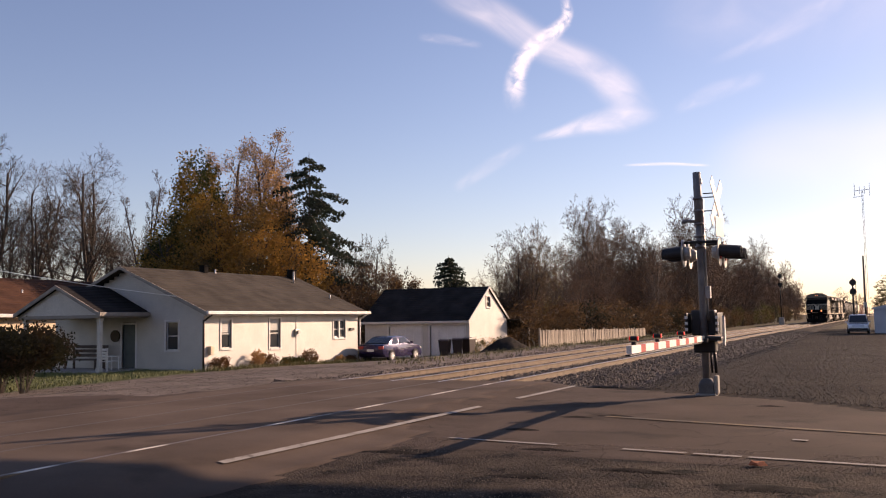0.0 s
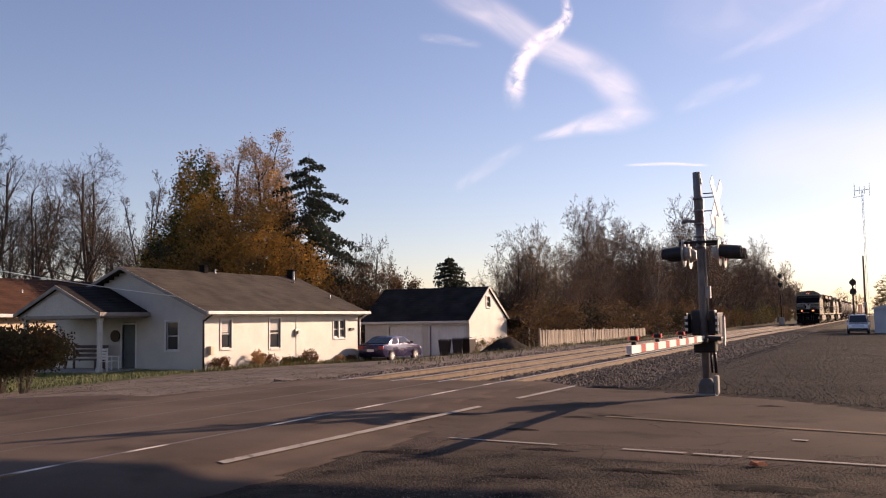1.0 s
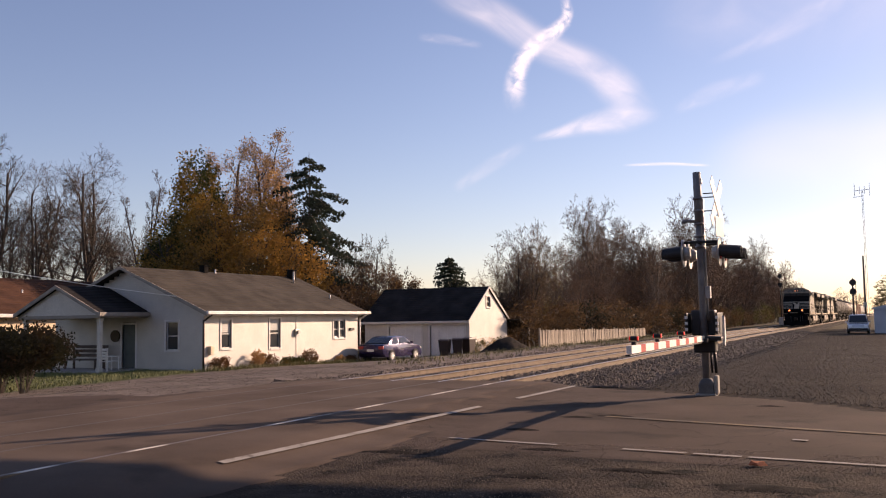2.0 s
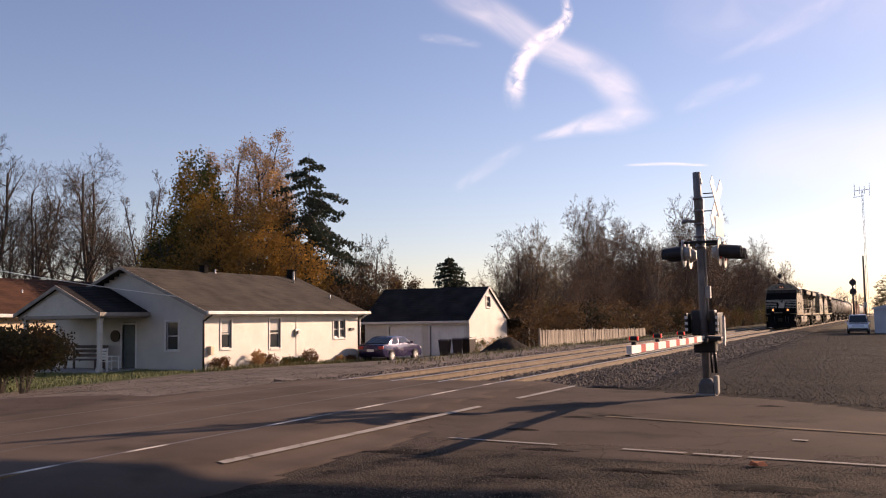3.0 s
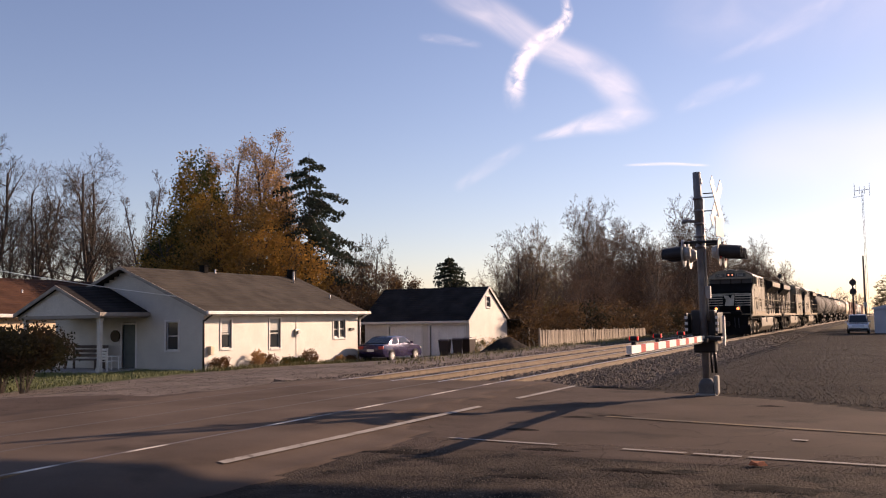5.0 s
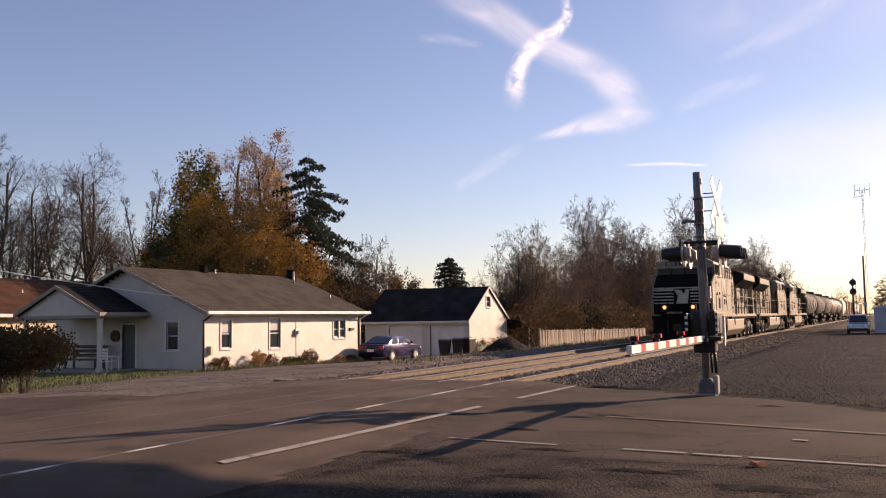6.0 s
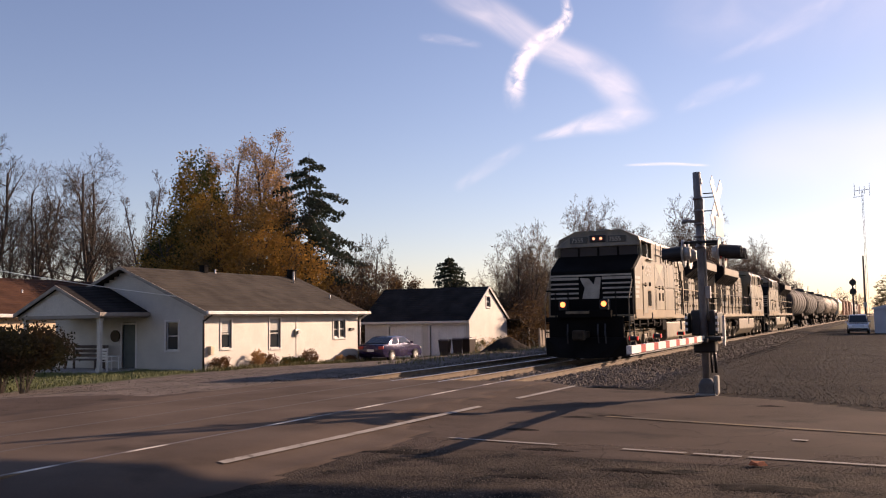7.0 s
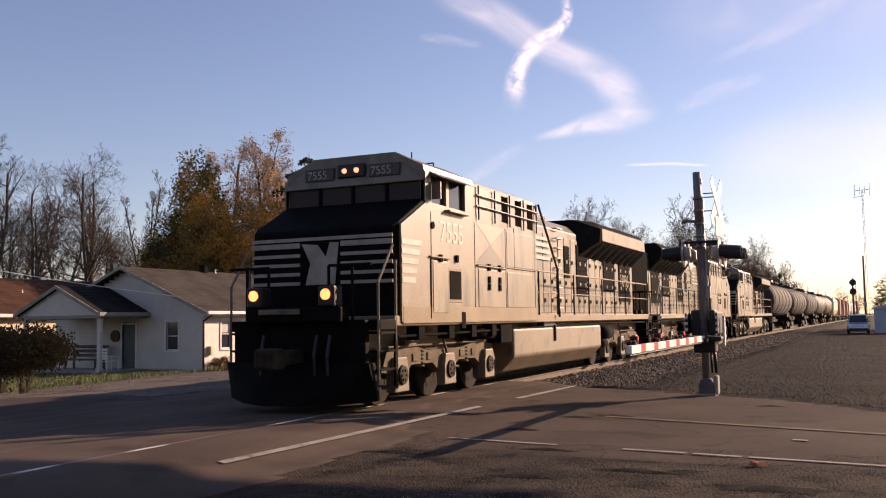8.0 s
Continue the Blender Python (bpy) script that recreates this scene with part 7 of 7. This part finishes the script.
        box(bm, -0.2, 0.2, min(y0 + sg * 1.35, y0 + sg * 1.72), max(y0 + sg * 1.35, y0 + sg * 1.72), 0.72, 1.06, 0.06)
        part("coupler", bm, UNDER, pl, "knuckle coupler")
        for x in (-0.6, 0.45, 0.7):
            bm = bm_new()
            rod(bm, [(x, y0 + sg * 0.85, 1.25), (x + 0.03, y0 + sg * 1.0, 0.9), (x + 0.05, y0 + sg * 1.0, 0.6)], 0.03)
            part("air_hose", bm, BLACK_METAL, pl)
        for s in (-1, 1):
            bm = bm_new()
            for q in range(4):
                box(bm, min(s * 1.05, s * 1.5), max(s * 1.05, s * 1.5), min(y0 + sg * 0.1, y0 + sg * 0.6), max(y0 + sg * 0.1, y0 + sg * 0.6), 0.36 + 0.3 * q, 0.4 + 0.3 * q)
            box(bm, min(s * 1.46, s * 1.5), max(s * 1.46, s * 1.5), min(y0, y0 + sg * 0.08), max(y0, y0 + sg * 0.08), 0.35, 1.4)
            part("step", bm, LOCO_SHADED, pl, "entry steps with worn edges")
            bm = bm_new()
            rod(bm, [(s * 1.47, y0 + sg * 0.62, 0.45), (s * 1.47, y0 + sg * 0.62, 2.1), (s * 1.47, y0 + sg * 0.1, 2.75)], 0.022)
            rod(bm, [(s * 1.47, y0 + sg * 0.05, 0.5), (s * 1.5, y0 + sg * 0.05, 2.5)], 0.022)
            part("grab_rail", bm, SUNLIT_DUST, pl, "worn grab rails at the steps")
            bm = bm_new()
            rod(bm, [(s * 0.6, y0 + sg * 0.72, 1.5), (s * 0.6, y0 + sg * 0.72, 2.4), (s * 1.4, y0 + sg * 0.72, 2.4)], 0.026)
            rod(bm, [(s * 1.05, y0 + sg * 0.72, 1.5), (s * 1.05, y0 + sg * 0.72, 2.4)], 0.026)
            part("end_rail", bm, VENT_BLACK, pl, "black end handrail")
            bm = bm_new()
            box(bm, min(s * 1.08, s * 1.5), max(s * 1.08, s * 1.5), min(y0 + sg * 0.6, y0 + sg * 0.625), max(y0 + sg * 0.6, y0 + sg * 0.625), 0.355, 0.41)
            part("step_edge", bm, STRIPE, pl, "white-painted step edge")
    for s in (-1, 1):
        bm = bm_new()
        box(bm, s * 0.71 - 0.15, s * 0.71 + 0.15, -1.0, -0.7, 1.72, 2.06, 0.03)
        ho = part("ditch_light_housing", bm, BLACK_METAL, L)
        bm = bm_new()
        tube(bm, (s * 0.71, -1.02, 1.92), (s * 0.71, -1.0, 1.92), 0.09, 0.09, 16)
        part("ditch_light", bm, DITCH, ho, "lit round ditch light")
    bm = bm_new()
    box(bm, -0.62, 0.2, -1.0, -0.965, 1.6, 1.69, 0.01)
    part("anticlimber", bm, SUNLIT_DUST, L, "pale scuffed anticlimber edge")
    # nose stripes and the plain crest
    for q in range(5):
        z = 2.12 + q * 0.165
        for s in (-1, 1):
            bm = bm_new()
            ln = (0.55, 0.6, 0.66, 0.72, 0.78)[q]
            box(bm, min(s * 1.528, s * 1.534), max(s * 1.528, s * 1.534), 0.13, 0.1 + ln, z, z + 0.1)
            box(bm, min(s * 0.42, s * 1.44), max(s * 0.42, s * 1.44), -0.05, -0.033, z, z + (0.06 if q < 4 else 0.09))
            part("stripe", bm, STRIPE, nose, "white stripe round the nose")
    bm = bm_new()
    prism(bm, [(-0.3, 2.12), (0.3, 2.12), (0.38, 2.85), (0.2, 2.86), (0.12, 2.6), (-0.05, 2.82), (-0.38, 2.85), (-0.2, 2.5)], "y", -0.045, -0.033)
    part("crest", bm, STRIPE, nose, "pale crest on the nose front")
    bm = bm_new()
    box(bm, -1.44, 1.44, -0.05, -0.034, 2.9, 2.96)
    part("stripe", bm, STRIPE, nose, "white stripe round the nose")
    bm = bm_new()
    box(bm, -0.4, 0.3, -0.06, -0.03, 1.58, 2.06, 0.01)
    part("nose_door", bm, LOCO_SHADED, nose)
    return L


def text_part(words, size, parent, mat, m, label, name="lettering"):
    cu = bpy.data.curves.new(name, "FONT")
    cu.body, cu.size, cu.extrude, cu.align_x = words, size, 0.004, "LEFT"
    tmp = bpy.data.objects.new("tmp", cu)
    scene.collection.objects.link(tmp)
    me = bpy.data.meshes.new_from_object(tmp.evaluated_get(bpy.context.evaluated_depsgraph_get()))
    bpy.data.objects.remove(tmp)
    me.materials.clear()
    me.materials.append(mat)
    return part(name, me, None, parent, label, m=m)


SPIN = []
loco_a = locomotive("black freight locomotive with white nose stripes, dusty, headlights on", SPIN)
loco_b = copy_thing(loco_a, pose(0, 0, 0))
loco_b["label"] = "black freight locomotive running long hood first behind the leader"
loco_c = copy_thing(loco_a, pose(0, 0, 0))
loco_c["label"] = "black freight locomotive coupled as the third unit"
for lo in (loco_b, loco_c):
    SPIN += [o for o in lo.children_recursive if o.name.startswith("wheelset")]
    for o in lo.children_recursive:
        if o.name.startswith(("headlight", "ditch_light")) and "housing" not in o.name:
            o.data = o.data.copy()
            o.data.materials.clear()
            o.data.materials.append(GLASS)
side = Matrix(((0, 0, 1, 0), (1, 0, 0, 0), (0, 1, 0, 0), (0, 0, 0, 1)))
text_part("7555", 0.56, loco_a, STRIPE, Matrix.Translation((1.527, 1.66, 2.93)) @ side, "white road number on the cab side")
face = Matrix(((1, 0, 0, 0), (0, 0, -1, 0), (0, 1, 0, 0), (0, 0, 0, 1)))
for x in (-0.96, 0.42):
    text_part("7555", 0.22, loco_a, STRIPE, Matrix.Translation((x, 1.04, 4.18)) @ face, "pale road number on the number board")
text_part("1086", 0.62, loco_a, SUNLIT_DUST, Matrix.Translation((1.05, 17.2, 2.5)) @ side, "dim number on the hood")

# freight cars, each on two trucks, y running back from its front end


def car_truck(parent, yc):
    bm = bm_new()
    for s in (-1, 1):
        prism(bm, [(yc - 1.2, 0.62), (yc - 0.5, 0.75), (yc + 0.5, 0.75), (yc + 1.2, 0.62), (yc + 1.1, 0.42), (yc + 0.5, 0.25), (yc - 0.5, 0.25), (yc - 1.1, 0.42)], "x", min(s * 0.98, s * 1.12), max(s * 0.98, s * 1.12))
    box(bm, -1.0, 1.0, yc - 0.25, yc + 0.25, 0.45, 0.95)
    t = part("truck", bm, UNDER, parent, "rusty two-axle freight truck")
    for k in (-0.88, 0.88):
        bm = bm_new()
        for s in (-1, 1):
            tube(bm, (s * 0.69, yc + k, 0.42), (s * 0.82, yc + k, 0.42), 0.42, 0.41, 20)
        tube(bm, (-0.7, yc + k, 0.42), (0.7, yc + k, 0.42), 0.08, 0.08, 8)
        part("wheelset", bm, TYRE_STEEL, t)


def tank_car(label, mat):
    c = thing("tank_car", label, "tank car", group="tank cars of the train")
    bm = bm_new()
    n = 28
    rings = [(0.5, 0.35), (0.58, 0.85), (0.75, 1.2), (1.0, 1.42), (1.3, 1.5), (16.2, 1.5), (16.5, 1.42), (16.75, 1.2), (16.92, 0.85), (17.0, 0.35)]
    prev = None
    for y, r in rings:
        ring = [bm.verts.new((r * math.cos(6.28319 * i / n), y, 2.75 + r * math.sin(6.28319 * i / n))) for i in range(n)]
        if prev:
            for i in range(n):
                bm.faces.new((prev[i], ring[i], ring[(i + 1) % n], prev[(i + 1) % n])).smooth = True
        else:
            bm.faces.new(ring)
        prev = ring
    bm.faces.new(prev[::-1])
    bmesh.ops.recalc_face_normals(bm, faces=bm.faces)
    part("tank", bm, mat, c, "long cylindrical tank with rounded ends")
    for y in (1.4, 4.4, 7.4, 10.2, 13.2, 16.1):
        bm = bm_new()
        for i in range(n):
            a0, a1 = 6.28319 * i / n, 6.28319 * (i + 1) / n
            hull(bm, [(r * math.cos(a), y + d, 2.75 + r * math.sin(a)) for a in (a0, a1) for r in (1.49, 1.525) for d in (0, 0.09)])
        part("tank_band", bm, UNDER, c)
    bm = bm_new()
    tube(bm, (0, 8.75, 4.2), (0, 8.75, 4.6), 0.55, 0.55, 16)
    box(bm, -1.0, 1.0, 7.6, 9.9, 4.26, 4.31)
    for s in (-1, 1):
        rod(bm, [(s, 7.6, 4.3), (s, 7.6, 4.95), (s, 9.9, 4.95), (s, 9.9, 4.3)], 0.02)
    part("platform", bm, BLACK_METAL, c, "dome and railed platform on top")
    bm = bm_new()
    for s in (-1, 1):
        box(bm, min(s * 1.1, s * 1.3), max(s * 1.1, s * 1.3), 0.1, 2.6, 0.95, 1.25)
        box(bm, min(s * 1.1, s * 1.3), max(s * 1.1, s * 1.3), 14.9, 17.4, 0.95, 1.25)
        rod(bm, [(s * 1.45, 0.3, 2.2), (s * 1.5, 1.4, 2.2)], 0.02)
    for y in (0.1, 16.3):
        box(bm, -1.3, 1.3, y, y + 1.1, 0.95, 1.15)
        box(bm, -0.9, 0.9, y + 0.5, y + 1.6, 1.1, 1.9)
    box(bm, -0.15, 0.15, -0.3, 17.8, 0.78, 1.0)
    part("underframe", bm, UNDER, c)
    car_truck(c, 2.1)
    car_truck(c, 15.4)
    return c


def box_car(label, mat, name="boxcar", group="boxcars of the train"):
    c = thing(name, label, "boxcar", group=group)
    bm = bm_new()
    box(bm, -1.5, 1.5, 0.3, 16.2, 1.1, 4.3, 0.03)
    for i in range(21):
        y = 0.35 + i * 0.78
        for s in (-1, 1):
            box(bm, min(s * 1.5, s * 1.56), max(s * 1.5, s * 1.56), y, y + 0.12, 1.15, 4.2)
    prism(bm, [(-1.5, 4.28), (1.5, 4.28), (0, 4.5)], "y", 0.3, 16.2)
    part("body", bm, mat, c, "ribbed steel car body")
    for s in (-1, 1):
        bm = bm_new()
        box(bm, min(s * 1.55, s * 1.6), max(s * 1.55, s * 1.6), 6.6, 9.8, 1.2, 4.1, 0.01)
        part("sliding_door", bm, mat, c)
    bm = bm_new()
    box(bm, -0.15, 0.15, -0.3, 16.8, 0.78, 1.0)
    box(bm, -1.3, 1.3, 0.3, 16.2, 0.9, 1.12)
    part("underframe", bm, UNDER, c)
    car_truck(c, 2.1)
    car_truck(c, 14.4)
    return c


def hopper_car(label, mat):
    c = thing("covered_hopper", label, "hopper car", group="covered hoppers of the train")
    bm = bm_new()
    prism(bm, [(-1.2, 1.3), (1.2, 1.3), (1.55, 2.0), (1.6, 3.6), (1.0, 4.4), (0.6, 4.5), (-0.6, 4.5), (-1.0, 4.4), (-1.6, 3.6), (-1.55, 2.0)], "y", 1.6, 15.0, bevel=0.04)
    for s in (-1, 1):
        for y in (1.5, 15.0):
            box(bm, min(s * 1.3, s * 1.5), max(s * 1.3, s * 1.5), y, y + 0.12, 1.1, 4.3)
    part("body", bm, mat, c, "curved-sided hopper body")
    bm = bm_new()
    for yc in (4.5, 8.3, 12.1):
        hull(bm, [(s * x, yc + d * k, z) for s in (-1, 1) for k in (-1, 1) for x, d, z in ((1.2, 1.7, 1.4), (0.5, 0.4, 0.5))])
    part("hopper_chute", bm, mat, c)
    bm = bm_new()
    box(bm, -0.4, 0.4, 1.8, 14.8, 4.52, 4.58)
    box(bm, -1.4, 1.4, 0.3, 16.3, 1.0, 1.25)
    box(bm, -0.15, 0.15, -0.3, 16.9, 0.78, 1.0)
    part("underframe", bm, UNDER, c)
    car_truck(c, 2.1)
    car_truck(c, 14.5)
    return c


TANK_GREY = surf("grimy_tank_paint", (0.02, 0.016, 0.012), (0.05, 0.038, 0.027), 0.85, 0, 0.6, 20, 0.1, streak=(1, 1, 0.3), spots=((0.05, 0.04, 0.032), 0.7, 0.55, 0.75))
TANK_TAN = surf("dusty_tan_tank", (0.1, 0.075, 0.05), (0.15, 0.11, 0.075), 0.65, 0, 0.6, 20, 0.1, streak=(1, 1, 0.3), spots=((0.16, 0.11, 0.07), 0.7, 0.55, 0.75))
CREAM_CAR = surf("cream_car_paint", (0.66, 0.55, 0.36), (0.56, 0.46, 0.3), 0.6, 0, 0.6, 20, 0.1, streak=(1, 1, 0.3))
OXIDE = surf("brown_oxide_paint", (0.2, 0.085, 0.05), (0.28, 0.13, 0.075), 0.7, 0, 0.6, 20, 0.1, streak=(1, 1, 0.3))
GREY_CAR = surf("grey_car_paint", (0.45, 0.41, 0.35), (0.36, 0.33, 0.28), 0.6, 0, 0.6, 20, 0.1, streak=(1, 1, 0.3))
tank1 = tank_car("dark grimy tank car in the freight train", TANK_GREY)
tank2 = tank_car("tan dusty tank car in the freight train", TANK_TAN)
hop1 = hopper_car("cream covered hopper in the freight train", CREAM_CAR)
hop2 = hopper_car("grey covered hopper in the freight train", GREY_CAR)
bx1 = box_car("brown oxide boxcar in the freight train", OXIDE)
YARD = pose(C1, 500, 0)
consist, off = [(loco_a, 0.0, 0), (loco_b, 41.2, 180), (loco_c, 44.6, 0)], 65.7
plan = [tank1, None, None, tank2, None, hop1, bx1, None, None, hop2, None, None, "b", "b"]
last = None
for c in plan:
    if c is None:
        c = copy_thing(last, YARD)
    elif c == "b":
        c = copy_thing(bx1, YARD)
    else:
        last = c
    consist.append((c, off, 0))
    off += 17.6 if c.name.startswith("tank") else 16.9


# ---- what moves ----
SPEED = 17.3


def lead(t):
    """Distance of the leading nose from the camera's cross line."""
    return 13.66 + SPEED * (8.0 - t)


def motions():
    times = [0.5 * i for i in range(17)]
    for car, back, turn in consist:
        rows = []
        for t in times:
            y = lead(t) + back
            mid = y + (9 if turn == 0 else -9)
            slope = (bend(mid + 6) - bend(mid - 6)) / 12
            x = C1 + bend(mid) + slope * (y - mid)
            rows.append((t, pose(x, y, 0, 0, 0, turn - math.degrees(math.atan(slope)))))
        walk(car, rows)
    for w in SPIN:
        base = w.matrix_basis.translation.copy()
        sign = -1 if any(w in lo.children_recursive for lo in (loco_b,)) else 1
        rate = math.degrees(SPEED / 0.533) * sign
        walk(w, [(i / FPS, pose(base.x, base.y, base.z, (rate * i / FPS) % 360.0)) for i in range(241)])


motions()
